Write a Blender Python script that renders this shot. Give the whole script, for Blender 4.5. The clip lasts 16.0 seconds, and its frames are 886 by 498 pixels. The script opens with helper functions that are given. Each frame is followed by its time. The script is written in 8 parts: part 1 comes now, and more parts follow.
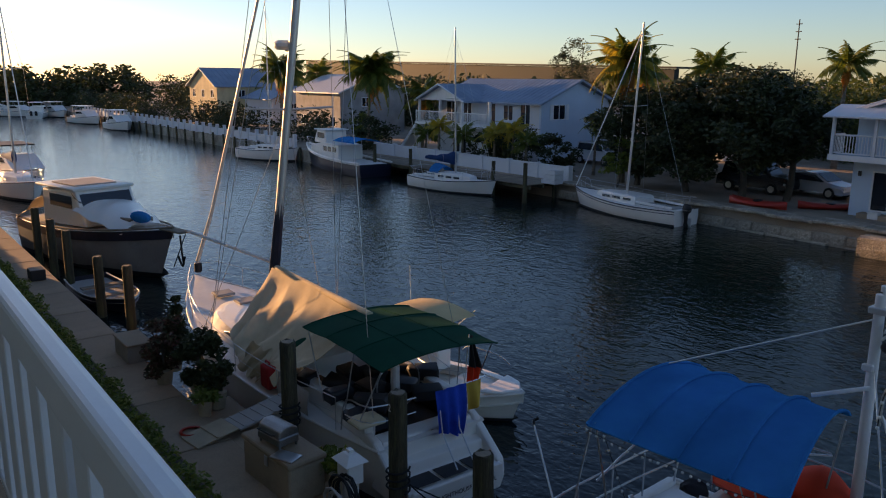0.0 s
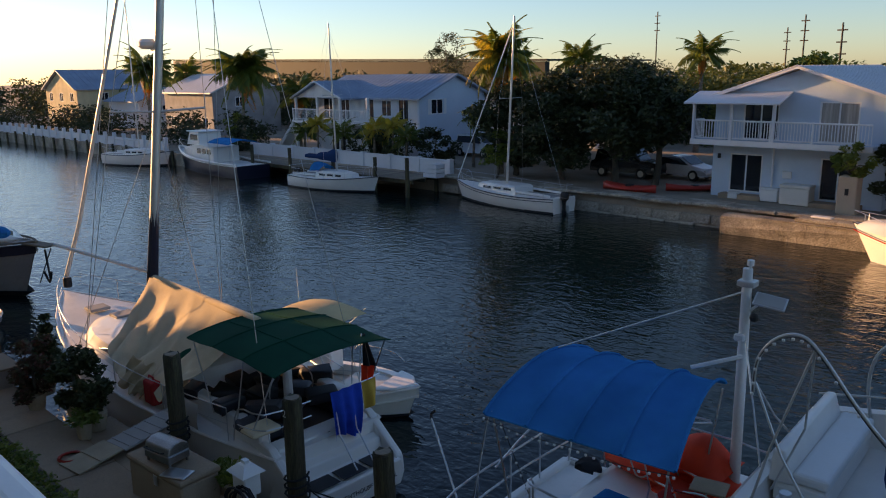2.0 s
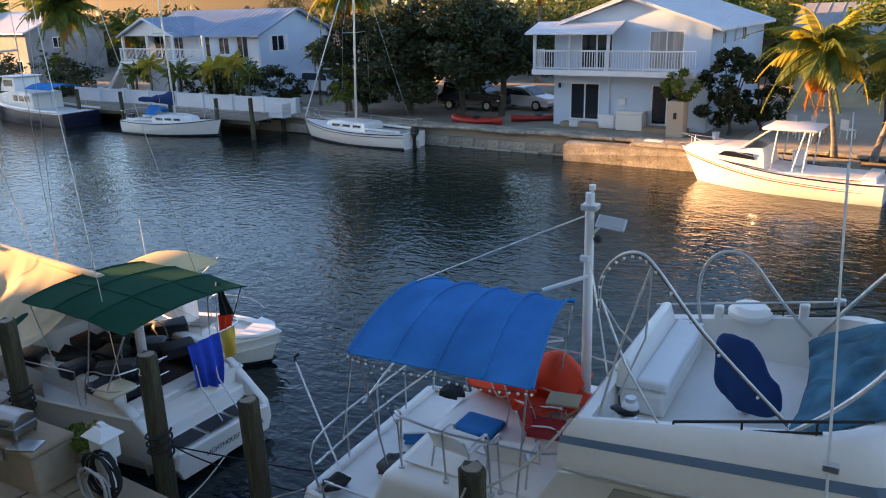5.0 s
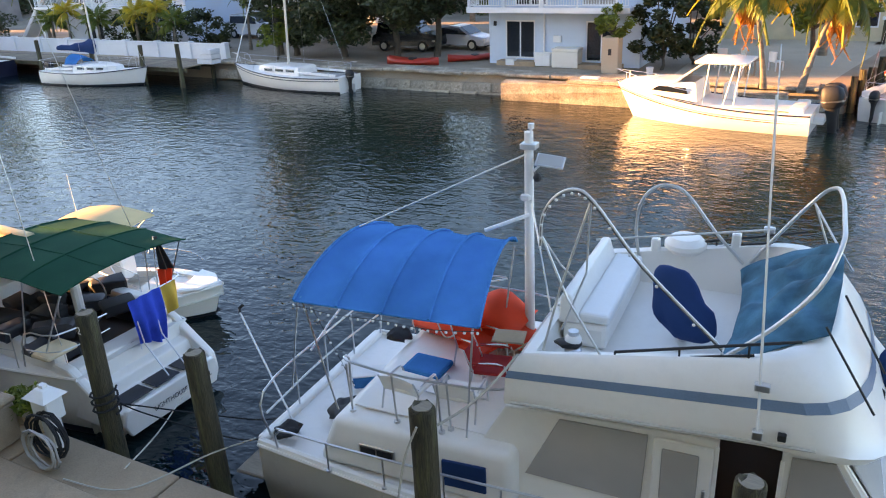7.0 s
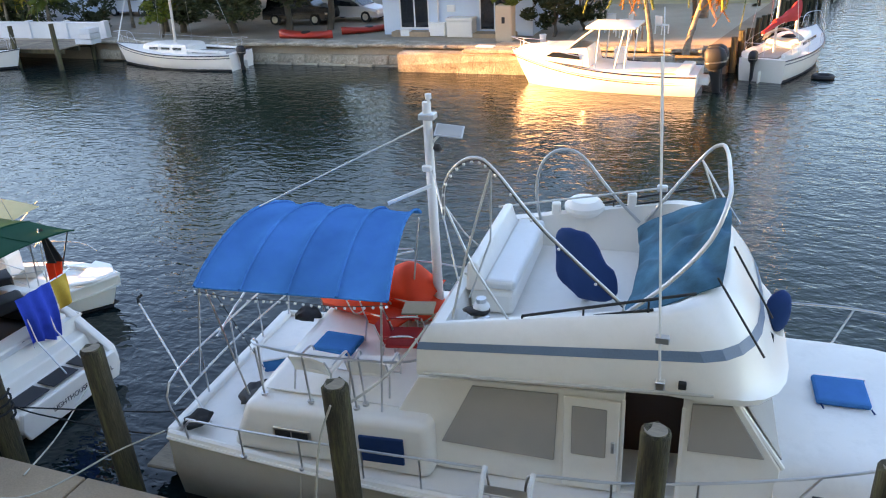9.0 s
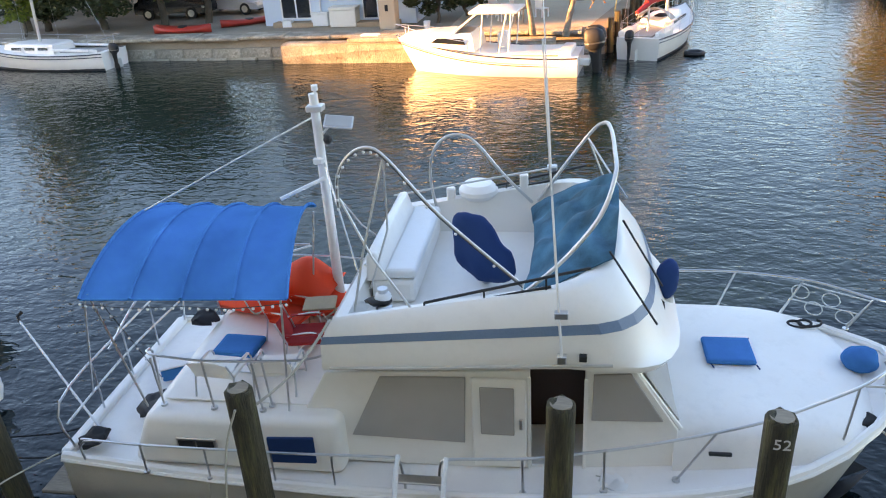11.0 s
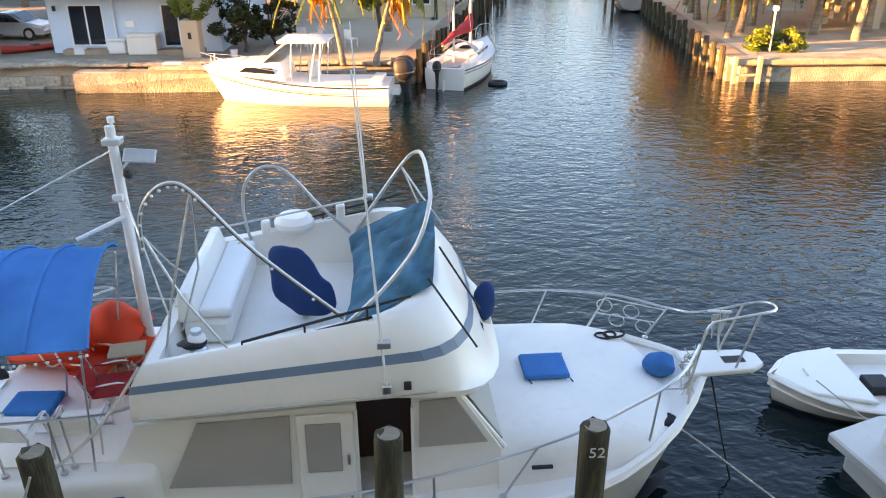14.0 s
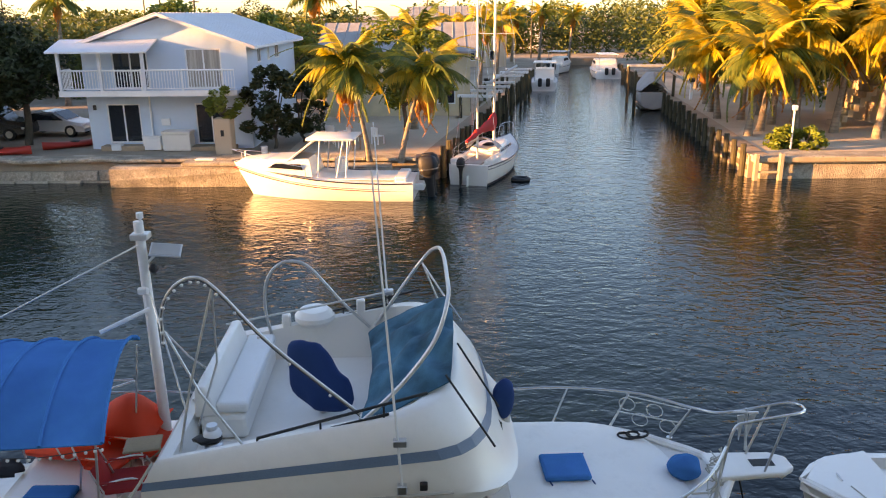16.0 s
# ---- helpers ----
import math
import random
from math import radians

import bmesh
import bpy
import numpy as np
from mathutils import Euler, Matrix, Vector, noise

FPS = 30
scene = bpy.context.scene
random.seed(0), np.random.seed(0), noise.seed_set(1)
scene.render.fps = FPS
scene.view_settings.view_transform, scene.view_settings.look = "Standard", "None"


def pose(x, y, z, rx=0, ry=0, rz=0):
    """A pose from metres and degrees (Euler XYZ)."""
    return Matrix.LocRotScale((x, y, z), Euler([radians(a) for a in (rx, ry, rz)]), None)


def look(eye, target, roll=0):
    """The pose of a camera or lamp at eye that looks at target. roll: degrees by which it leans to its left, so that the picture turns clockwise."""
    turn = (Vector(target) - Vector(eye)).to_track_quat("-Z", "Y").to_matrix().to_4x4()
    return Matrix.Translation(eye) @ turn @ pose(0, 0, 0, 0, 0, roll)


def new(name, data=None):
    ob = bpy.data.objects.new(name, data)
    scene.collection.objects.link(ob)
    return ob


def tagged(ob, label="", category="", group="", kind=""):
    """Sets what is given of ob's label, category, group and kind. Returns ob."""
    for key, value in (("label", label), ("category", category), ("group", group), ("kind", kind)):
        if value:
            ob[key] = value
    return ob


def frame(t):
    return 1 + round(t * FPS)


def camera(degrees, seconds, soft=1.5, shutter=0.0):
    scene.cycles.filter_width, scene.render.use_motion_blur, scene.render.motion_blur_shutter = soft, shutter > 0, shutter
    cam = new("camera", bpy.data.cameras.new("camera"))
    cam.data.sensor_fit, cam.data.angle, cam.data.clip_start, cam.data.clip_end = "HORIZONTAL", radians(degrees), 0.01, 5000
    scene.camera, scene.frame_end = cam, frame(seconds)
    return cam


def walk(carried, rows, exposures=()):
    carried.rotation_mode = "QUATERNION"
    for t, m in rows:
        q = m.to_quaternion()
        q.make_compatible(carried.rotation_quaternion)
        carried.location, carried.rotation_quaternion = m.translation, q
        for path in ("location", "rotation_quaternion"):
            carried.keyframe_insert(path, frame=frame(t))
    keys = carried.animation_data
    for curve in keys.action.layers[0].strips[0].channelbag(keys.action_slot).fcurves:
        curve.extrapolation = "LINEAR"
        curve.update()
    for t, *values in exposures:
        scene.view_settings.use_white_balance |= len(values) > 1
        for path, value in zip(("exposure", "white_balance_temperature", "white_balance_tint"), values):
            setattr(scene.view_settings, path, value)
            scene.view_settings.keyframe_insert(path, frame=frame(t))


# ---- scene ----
cam = camera(59.5, 16.0, soft=1.1)
PATH = [
    (0, (0.329, -0.053, 7.649), (-1.217, 1.14, 7.217), 0.5),
    (0.5, (0.326, -0.019, 7.644), (-1.189, 1.218, 7.228), 0.4),
    (1, (0.283, -0.019, 7.634), (-1.16, 1.3, 7.212), -0.5),
    (1.5, (0.269, -0.041, 7.646), (-1.124, 1.332, 7.228), -0.7),
    (2, (0.263, -0.046, 7.643), (-1.084, 1.364, 7.2), -0.8),
    (2.5, (0.257, -0.026, 7.637), (-1.047, 1.414, 7.161), -1.1),
    (3, (0.255, -0.018, 7.634), (-0.985, 1.467, 7.126), -1.1),
    (3.5, (0.249, -0.015, 7.633), (-0.943, 1.498, 7.094), -1.2),
    (4, (0.254, -0.028, 7.636), (-0.893, 1.514, 7.084), -1.3),
    (6.5, (0.277, -0.055, 7.648), (-0.62, 1.582, 6.931), -2.1),
    (7, (0.27, -0.059, 7.643), (-0.612, 1.573, 6.896), -2.4),
    (7.5, (0.281, -0.048, 7.64), (-0.553, 1.593, 6.857), -2.7),
    (8, (0.275, -0.031, 7.632), (-0.505, 1.623, 6.822), -2.7),
    (10.5, (0.304, 0.001, 7.612), (-0.16, 1.759, 6.777), -3.5),
    (11, (0.295, 0.015, 7.609), (-0.111, 1.775, 6.75), -3.5),
    (11.5, (0.302, 0.019, 7.607), (-0.009, 1.806, 6.763), -3.5),
    (12, (0.315, 0.032, 7.6), (0.12, 1.832, 6.749), -3.0),
    (12.5, (0.299, 0.058, 7.599), (0.181, 1.86, 6.739), -2.6),
    (13, (0.28, 0.076, 7.594), (0.27, 1.876, 6.723), -2.0),
    (13.5, (0.28, 0.086, 7.598), (0.313, 1.899, 6.754), -1.5),
    (14, (0.315, 0.081, 7.614), (0.365, 1.91, 6.806), -0.3),
    (14.5, (0.335, 0.079, 7.621), (0.4, 1.932, 6.871), -0.3),
    (15, (0.351, 0.079, 7.639), (0.395, 1.958, 6.955), -0.3),
    (15.5, (0.351, 0.075, 7.653), (0.364, 1.973, 7.023), -0.3),
    (16, (0.379, 0.059, 7.663), (0.369, 1.972, 7.079), -0.5),
]
walk(cam, [(t, look(eye, target, roll)) for t, eye, target, roll in PATH],
     exposures=[(0, 0.58, 7900, 24), (3.0, 1.08, 7900, 22), (4.2, 1.68, 8200, 22), (6.3, 2.78, 9900, 25), (8.2, 3.03, 10600, 26), (13.0, 3.18, 11300, 26), (14.5, 2.98, 11000, 26), (16.0, 2.38, 10900, 28)])

# ---- world and sun: low warm sun behind the building, along the canal ----
SUN_EL, SUN_AZ = 8.0, (-0.970, -0.243)
world = bpy.data.worlds.new("world")
scene.world = world
world.use_nodes = True
wn = world.node_tree.nodes
sky = wn.new("ShaderNodeTexSky")
sky.sky_type, sky.sun_disc = "NISHITA", False
sky.sun_elevation, sky.sun_rotation = radians(SUN_EL), math.atan2(SUN_AZ[0], SUN_AZ[1])
sky.air_density, sky.dust_density, sky.ozone_density = 0.85, 0.3, 3.5
wn["Background"].inputs["Strength"].default_value = 0.15
world.node_tree.links.new(sky.outputs[0], wn["Background"].inputs["Color"])
sun = new("sun", bpy.data.lights.new("sun", "SUN"))
sun.data.energy, sun.data.angle, sun.data.color = 5.0, radians(0.6), (1.0, 0.62, 0.3)
sun.matrix_world = look((SUN_AZ[0] * 50, SUN_AZ[1] * 50, 50 * math.tan(radians(SUN_EL))), (0, 0, 0))

# ---- materials ----
def mat(name, color, rough=0.5, metal=0.0, var=0.12, scale=6.0, fine=60.0, bump=0.15, dist=0.01, spec=0.5, coat=0.0, dirt=None, stretch=(1, 1, 1), random_piece=0.0):
    """A surface with variation at two scales: broad stains and fine grain, with relief. dirt: (colour, amount)."""
    m = bpy.data.materials.new(name)
    m.use_nodes = True
    t = m.node_tree
    nd, ln = t.nodes, t.links
    b = nd["Principled BSDF"]
    b.inputs["Roughness"].default_value, b.inputs["Metallic"].default_value = rough, metal
    b.inputs["Specular IOR Level"].default_value, b.inputs["Coat Weight"].default_value = spec, coat
    co = nd.new("ShaderNodeTexCoord")
    mp = nd.new("ShaderNodeMapping")
    mp.inputs["Scale"].default_value = stretch
    ln.new(co.outputs["Object"], mp.inputs["Vector"])
    n1 = nd.new("ShaderNodeTexNoise")
    n1.inputs["Scale"].default_value, n1.inputs["Detail"].default_value = scale / 6, 5
    n2 = nd.new("ShaderNodeTexNoise")
    n2.inputs["Scale"].default_value, n2.inputs["Detail"].default_value = fine, 4
    for n in (n1, n2):
        ln.new(mp.outputs[0], n.inputs["Vector"])
    mix = nd.new("ShaderNodeMixRGB")
    r = nd.new("ShaderNodeValToRGB")
    r.color_ramp.elements[0].position, r.color_ramp.elements[1].position = 0.35, 0.68
    ln.new(n1.outputs["Fac"], r.inputs[0])
    ln.new(r.outputs[0], mix.inputs[0])
    mix.inputs[1].default_value = (*[c * (1 - var) for c in color], 1)
    mix.inputs[2].default_value = (*[min(1, c * (1 + var)) for c in color], 1)
    m2 = nd.new("ShaderNodeMixRGB")
    m2.blend_type = "OVERLAY"
    m2.inputs[0].default_value = min(1, var * 1.5)
    ln.new(mix.outputs[0], m2.inputs[1])
    ln.new(n2.outputs["Fac"], m2.inputs[2])
    last = m2
    if dirt:
        n3 = nd.new("ShaderNodeTexNoise")
        n3.inputs["Scale"].default_value, n3.inputs["Detail"].default_value, n3.inputs["Roughness"].default_value = scale / 3, 8, 0.7
        ln.new(mp.outputs[0], n3.inputs["Vector"])
        r3 = nd.new("ShaderNodeValToRGB")
        r3.color_ramp.elements[0].position, r3.color_ramp.elements[1].position = 0.5, 0.72
        ln.new(n3.outputs["Fac"], r3.inputs[0])
        am = nd.new("ShaderNodeMath")
        am.operation = "MULTIPLY"
        am.inputs[1].default_value = dirt[1]
        ln.new(r3.outputs[0], am.inputs[0])
        m3 = nd.new("ShaderNodeMixRGB")
        ln.new(am.outputs[0], m3.inputs[0])
        ln.new(last.outputs[0], m3.inputs[1])
        m3.inputs[2].default_value = (*dirt[0], 1)
        last = m3
    if random_piece:
        oi = nd.new("ShaderNodeObjectInfo")
        hs = nd.new("ShaderNodeHueSaturation")
        mr = nd.new("ShaderNodeMapRange")
        mr.inputs["To Min"].default_value, mr.inputs["To Max"].default_value = 1 - random_piece, 1 + random_piece
        ln.new(oi.outputs["Random"], mr.inputs["Value"])
        ln.new(mr.outputs[0], hs.inputs["Value"])
        ln.new(last.outputs[0], hs.inputs["Color"])
        last = hs
    ln.new(last.outputs[0], b.inputs["Base Color"])
    bp = nd.new("ShaderNodeBump")
    bp.inputs["Strength"].default_value, bp.inputs["Distance"].default_value = bump, dist
    ln.new(n2.outputs["Fac"], bp.inputs["Height"])
    ln.new(bp.outputs[0], b.inputs["Normal"])
    return m


def leaf_mat(name, color, color2, trans=0.35):
    """Leaves: colour differs leaf by leaf, some light passes through."""
    m = bpy.data.materials.new(name)
    m.use_nodes = True
    nd, ln = m.node_tree.nodes, m.node_tree.links
    b = nd["Principled BSDF"]
    b.inputs["Roughness"].default_value = 0.55
    g = nd.new("ShaderNodeNewGeometry")
    mix = nd.new("ShaderNodeMixRGB")
    mix.inputs[1].default_value, mix.inputs[2].default_value = (*color, 1), (*color2, 1)
    ln.new(g.outputs["Random Per Island"], mix.inputs[0])
    ln.new(mix.outputs[0], b.inputs["Base Color"])
    tr = nd.new("ShaderNodeBsdfTranslucent")
    ln.new(mix.outputs[0], tr.inputs["Color"])
    ms = nd.new("ShaderNodeMixShader")
    ms.inputs[0].default_value = trans
    ln.new(b.outputs[0], ms.inputs[1])
    ln.new(tr.outputs[0], ms.inputs[2])
    ln.new(ms.outputs[0], nd["Material Output"].inputs["Surface"])
    return m


def glass_mat(name, color, rough=0.03):
    m = mat(name, color, rough=rough, var=0.05, bump=0.0, spec=0.8)
    return m


def water_mat():
    m = bpy.data.materials.new("canal_water")
    m.use_nodes = True
    nd, ln = m.node_tree.nodes, m.node_tree.links
    b = nd["Principled BSDF"]
    b.inputs["Roughness"].default_value, b.inputs["IOR"].default_value = 0.03, 1.33
    co = nd.new("ShaderNodeTexCoord")
    heights = []
    for sc, rot, st, amp in ((1.1, 0.35, (1, 1.5, 1), 0.52), (3.0, -0.3, (1, 1.6, 1), 0.34), (6.5, 0.25, (1, 1.4, 1), 0.13)):
        mp = nd.new("ShaderNodeMapping")
        mp.inputs["Rotation"].default_value, mp.inputs["Scale"].default_value = (0, 0, rot), st
        ln.new(co.outputs["Object"], mp.inputs["Vector"])
        n = nd.new("ShaderNodeTexNoise")
        n.inputs["Scale"].default_value, n.inputs["Detail"].default_value, n.inputs["Distortion"].default_value = sc, 1.0, 0.6
        ln.new(mp.outputs[0], n.inputs["Vector"])
        mu = nd.new("ShaderNodeMath")
        mu.operation = "MULTIPLY"
        mu.inputs[1].default_value = amp
        ln.new(n.outputs["Fac"], mu.inputs[0])
        heights.append(mu)
    a1, a2 = nd.new("ShaderNodeMath"), nd.new("ShaderNodeMath")
    ln.new(heights[0].outputs[0], a1.inputs[0])
    ln.new(heights[1].outputs[0], a1.inputs[1])
    ln.new(a1.outputs[0], a2.inputs[0])
    ln.new(heights[2].outputs[0], a2.inputs[1])
    bp = nd.new("ShaderNodeBump")
    bp.inputs["Strength"].default_value, bp.inputs["Distance"].default_value = 1.0, 0.062
    ln.new(a2.outputs[0], bp.inputs["Height"])
    ln.new(bp.outputs[0], b.inputs["Normal"])
    n4 = nd.new("ShaderNodeTexNoise")
    n4.inputs["Scale"].default_value = 0.06
    ln.new(co.outputs["Object"], n4.inputs["Vector"])
    mix = nd.new("ShaderNodeMixRGB")
    ln.new(n4.outputs["Fac"], mix.inputs[0])
    mix.inputs[1].default_value, mix.inputs[2].default_value = (0.002, 0.010, 0.012, 1), (0.004, 0.015, 0.016, 1)
    ln.new(mix.outputs[0], b.inputs["Base Color"])
    return m


WATER = water_mat()
GEL = mat("white_gelcoat", (0.86, 0.82, 0.76), rough=0.28, var=0.04, scale=4, fine=90, bump=0.03, dirt=((0.55, 0.53, 0.48), 0.25))
GELC = mat("cream_gelcoat", (0.76, 0.72, 0.64), rough=0.35, var=0.05, scale=4, fine=90, bump=0.03, dirt=((0.5, 0.46, 0.38), 0.25))
# white gelcoat cut by a third: hull-side shade in the colour, plus stains
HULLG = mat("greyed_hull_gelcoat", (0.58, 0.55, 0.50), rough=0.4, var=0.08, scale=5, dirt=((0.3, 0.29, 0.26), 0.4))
NONSKID = mat("nonskid_deck", (0.86, 0.82, 0.77), rough=0.6, var=0.05, fine=220, bump=0.3, dist=0.004, dirt=((0.5, 0.48, 0.44), 0.3))
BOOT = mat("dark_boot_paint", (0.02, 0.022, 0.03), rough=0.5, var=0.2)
NAVYP = mat("navy_hull_paint", (0.012, 0.016, 0.035), rough=0.3, var=0.2)
STRIPE = mat("slate_blue_stripe", (0.13, 0.22, 0.32), rough=0.4, var=0.1)
BLUE = mat("royal_blue_canvas", (0.0, 0.195, 0.47), rough=0.95, var=0.16, scale=7, fine=400, bump=0.25, dist=0.003, spec=0.0)
NAVY = mat("navy_canvas", (0.003, 0.04, 0.13), rough=0.85, var=0.15, fine=300, bump=0.25, dist=0.004, spec=0.2)
GREEN = mat("forest_green_canvas", (0.0, 0.06, 0.036), rough=0.9, var=0.15, fine=400, bump=0.25, dist=0.003, spec=0.06)
TOWEL = mat("royal_blue_terry", (0.005, 0.075, 0.48), rough=0.95, var=0.2, scale=20, fine=500, bump=0.5, dist=0.004, spec=0.1)
TEAL = mat("faded_teal_canvas", (0.015, 0.11, 0.165), rough=0.85, var=0.5, scale=14, fine=300, bump=0.3, dist=0.004, spec=0.2)
TAN = mat("tan_canvas", (0.68, 0.55, 0.37), rough=0.85, var=0.14, scale=10, fine=300, bump=0.3, dist=0.004, spec=0.2)
TANB = mat("pale_tan_bimini_canvas", (0.64, 0.47, 0.25), rough=0.85, var=0.08, scale=6, fine=300, bump=0.2, dist=0.003, spec=0.2)
SCREEN = mat("grey_window_mesh", (0.40, 0.37, 0.34), rough=0.8, var=0.08, fine=500, bump=0.2, dist=0.002)
ORANGE = mat("orange_red_plastic", (0.92, 0.05, 0.006), rough=0.7, var=0.12, scale=8)
RED = mat("red_fabric", (0.5, 0.02, 0.02), rough=0.8, var=0.15)
KAYAK = mat("red_kayak_plastic", (0.45, 0.03, 0.015), rough=0.45, var=0.15)
YEL = mat("yellow_cloth", (0.6, 0.35, 0.05), rough=0.85, var=0.2)
TARNISH = mat("tarnished_steel", (0.30, 0.29, 0.28), rough=0.42, metal=1.0, var=0.3, scale=9, bump=0.05)
STEEL = mat("stainless_tube", (0.62, 0.62, 0.62), rough=0.28, metal=1.0, var=0.08, bump=0.02)
ALU = mat("weathered_aluminium", (0.60, 0.60, 0.58), rough=0.45, metal=0.7, var=0.12, stretch=(1, 1, 0.2))
WHITEP = mat("white_paint", (0.78, 0.78, 0.76), rough=0.5, var=0.05, bump=0.06, dirt=((0.5, 0.47, 0.42), 0.25))
RAILP = mat("white_rail_paint", (0.74, 0.78, 0.82), rough=0.35, var=0.04, bump=0.05)
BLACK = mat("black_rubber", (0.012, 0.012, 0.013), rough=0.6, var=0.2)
ROPE = mat("pale_rope", (0.5, 0.47, 0.4), rough=0.9, var=0.15, fine=200, bump=0.5)
ROPED = mat("dark_rope", (0.02, 0.02, 0.022), rough=0.9, var=0.2, fine=200, bump=0.5)
PILE = mat("weathered_wood_pile", (0.075, 0.062, 0.036), rough=0.9, var=0.55, scale=30, fine=70, bump=0.8, dist=0.03, stretch=(1, 1, 0.1), dirt=((0.13, 0.14, 0.05), 0.8))
WOOD = mat("grey_wood_plank", (0.24, 0.19, 0.14), rough=0.85, var=0.25, scale=10, fine=60, bump=0.5, stretch=(0.15, 1, 1), random_piece=0.2)
WOODW = mat("pale_plywood", (0.42, 0.33, 0.22), rough=0.8, var=0.15, scale=10, fine=60, bump=0.3)
CONC = mat("dock_concrete", (0.36, 0.25, 0.165), rough=0.9, var=0.18, scale=4, fine=45, bump=0.35, dist=0.015, dirt=((0.12, 0.10, 0.08), 0.5), random_piece=0.06)
SEAW = mat("weathered_seawall", (0.37, 0.32, 0.25), rough=0.92, var=0.4, scale=7, fine=14, bump=1.0, dist=0.06, dirt=((0.09, 0.075, 0.05), 0.85), random_piece=0.12)
CORAL = mat("coral_gravel_ground", (0.34, 0.27, 0.20), rough=0.95, var=0.25, scale=2.4, fine=22, bump=0.8, dist=0.03, dirt=((0.16, 0.14, 0.11), 0.6))
SAND = mat("pale_sand_paving", (0.50, 0.40, 0.29), rough=0.95, var=0.15, scale=2.4, fine=25, bump=0.5, dist=0.02, dirt=((0.26, 0.22, 0.17), 0.4))
STUCCO = mat("pale_blue_stucco", (0.52, 0.64, 0.74), rough=0.85, var=0.06, scale=3, fine=60, bump=0.3, dist=0.008, dirt=((0.40, 0.47, 0.52), 0.35))
STUCW = mat("white_stucco", (0.66, 0.68, 0.70), rough=0.85, var=0.06, scale=3, fine=60, bump=0.3, dist=0.008, dirt=((0.45, 0.45, 0.44), 0.35))
# cream chosen to warm the light bounced onto the yacht
STUCC = mat("cream_stucco_wall", (0.68, 0.56, 0.42), rough=0.85, var=0.06, scale=3, fine=60, bump=0.3, dist=0.008, dirt=((0.5, 0.42, 0.32), 0.3))
STUCT = mat("tan_stucco", (0.55, 0.42, 0.30), rough=0.85, var=0.08, scale=3, fine=60, bump=0.3, dist=0.008)
ROOFB = mat("blue_grey_metal_roof", (0.22, 0.29, 0.38), rough=0.45, metal=0.2, var=0.12, scale=3, fine=25, bump=0.1)
ROOFW = mat("white_metal_roof", (0.70, 0.71, 0.73), rough=0.5, metal=0.1, var=0.06, scale=3, fine=25, bump=0.1, dirt=((0.45, 0.44, 0.42), 0.3))
ROOFG = mat("grey_shingle_roof", (0.30, 0.29, 0.28), rough=0.8, var=0.15, scale=5, fine=40, bump=0.4)
# dark green taken deeper: the sunless wall's shade is in the colour
SHED = mat("dark_green_warehouse_cladding", (0.010, 0.017, 0.014), rough=0.7, var=0.15, scale=1, fine=6, bump=0.2)
GLASS = glass_mat("dark_window_glass", (0.015, 0.02, 0.028))
CURT = mat("beige_curtain", (0.40, 0.36, 0.31), rough=0.9, var=0.25, scale=40, fine=90, bump=0.3, stretch=(1, 1, 0.05))
CARW = mat("white_car_paint", (0.72, 0.72, 0.72), rough=0.25, var=0.03, bump=0.0, coat=0.5)
CARD = mat("black_car_paint", (0.012, 0.012, 0.014), rough=0.25, var=0.1, bump=0.0, coat=0.5)
TRUNK = mat("palm_trunk_bark", (0.24, 0.19, 0.14), rough=0.95, var=0.3, scale=14, fine=30, bump=0.8, dist=0.02, stretch=(1, 1, 3))
BARK = mat("grey_brown_bark", (0.10, 0.08, 0.06), rough=0.95, var=0.3, scale=10, fine=30, bump=0.8, dist=0.02)
FROND = leaf_mat("green_palm_leaflet", (0.08, 0.13, 0.02), (0.17, 0.19, 0.03), 0.4)
# leaf colour raised to gold: the low sun's glow is in the base
FRONDY = leaf_mat("yellowing_palm_leaflet", (0.60, 0.42, 0.05), (0.36, 0.32, 0.04), 0.5)
FRONDO = leaf_mat("dead_orange_palm_leaflet", (0.55, 0.22, 0.03), (0.42, 0.17, 0.025), 0.4)
LEAF = leaf_mat("dark_green_leaf", (0.022, 0.037, 0.011), (0.052, 0.065, 0.018), 0.2)
LEAFY = leaf_mat("bright_yellow_green_leaf", (0.20, 0.24, 0.03), (0.09, 0.14, 0.02), 0.35)
LEAFH = leaf_mat("hedge_leaf", (0.08, 0.13, 0.02), (0.20, 0.23, 0.04), 0.4)
LEAFW = leaf_mat("far_woodland_leaf", (0.045, 0.075, 0.014), (0.13, 0.145, 0.03), 0.3)
LEAFR = leaf_mat("reddish_garden_leaf", (0.12, 0.03, 0.02), (0.05, 0.06, 0.02), 0.25)
BRICK = mat("grill_stone", (0.28, 0.25, 0.22), rough=0.9, var=0.2, scale=10, fine=40, bump=0.5)
LETTER = mat("black_lettering", (0.01, 0.01, 0.012), rough=0.5, var=0.05, bump=0.0)
LETTERW = mat("white_lettering", (0.6, 0.6, 0.58), rough=0.7, var=0.1, bump=0.0)

# ---- mesh helpers ----
def thing(name, label, category, m=None, group=""):
    """An Empty at the base of a thing, which parents its parts."""
    ob = new(name)
    ob.empty_display_size = 0.2
    if m is not None:
        ob.matrix_world = m
    return tagged(ob, label, category, group)


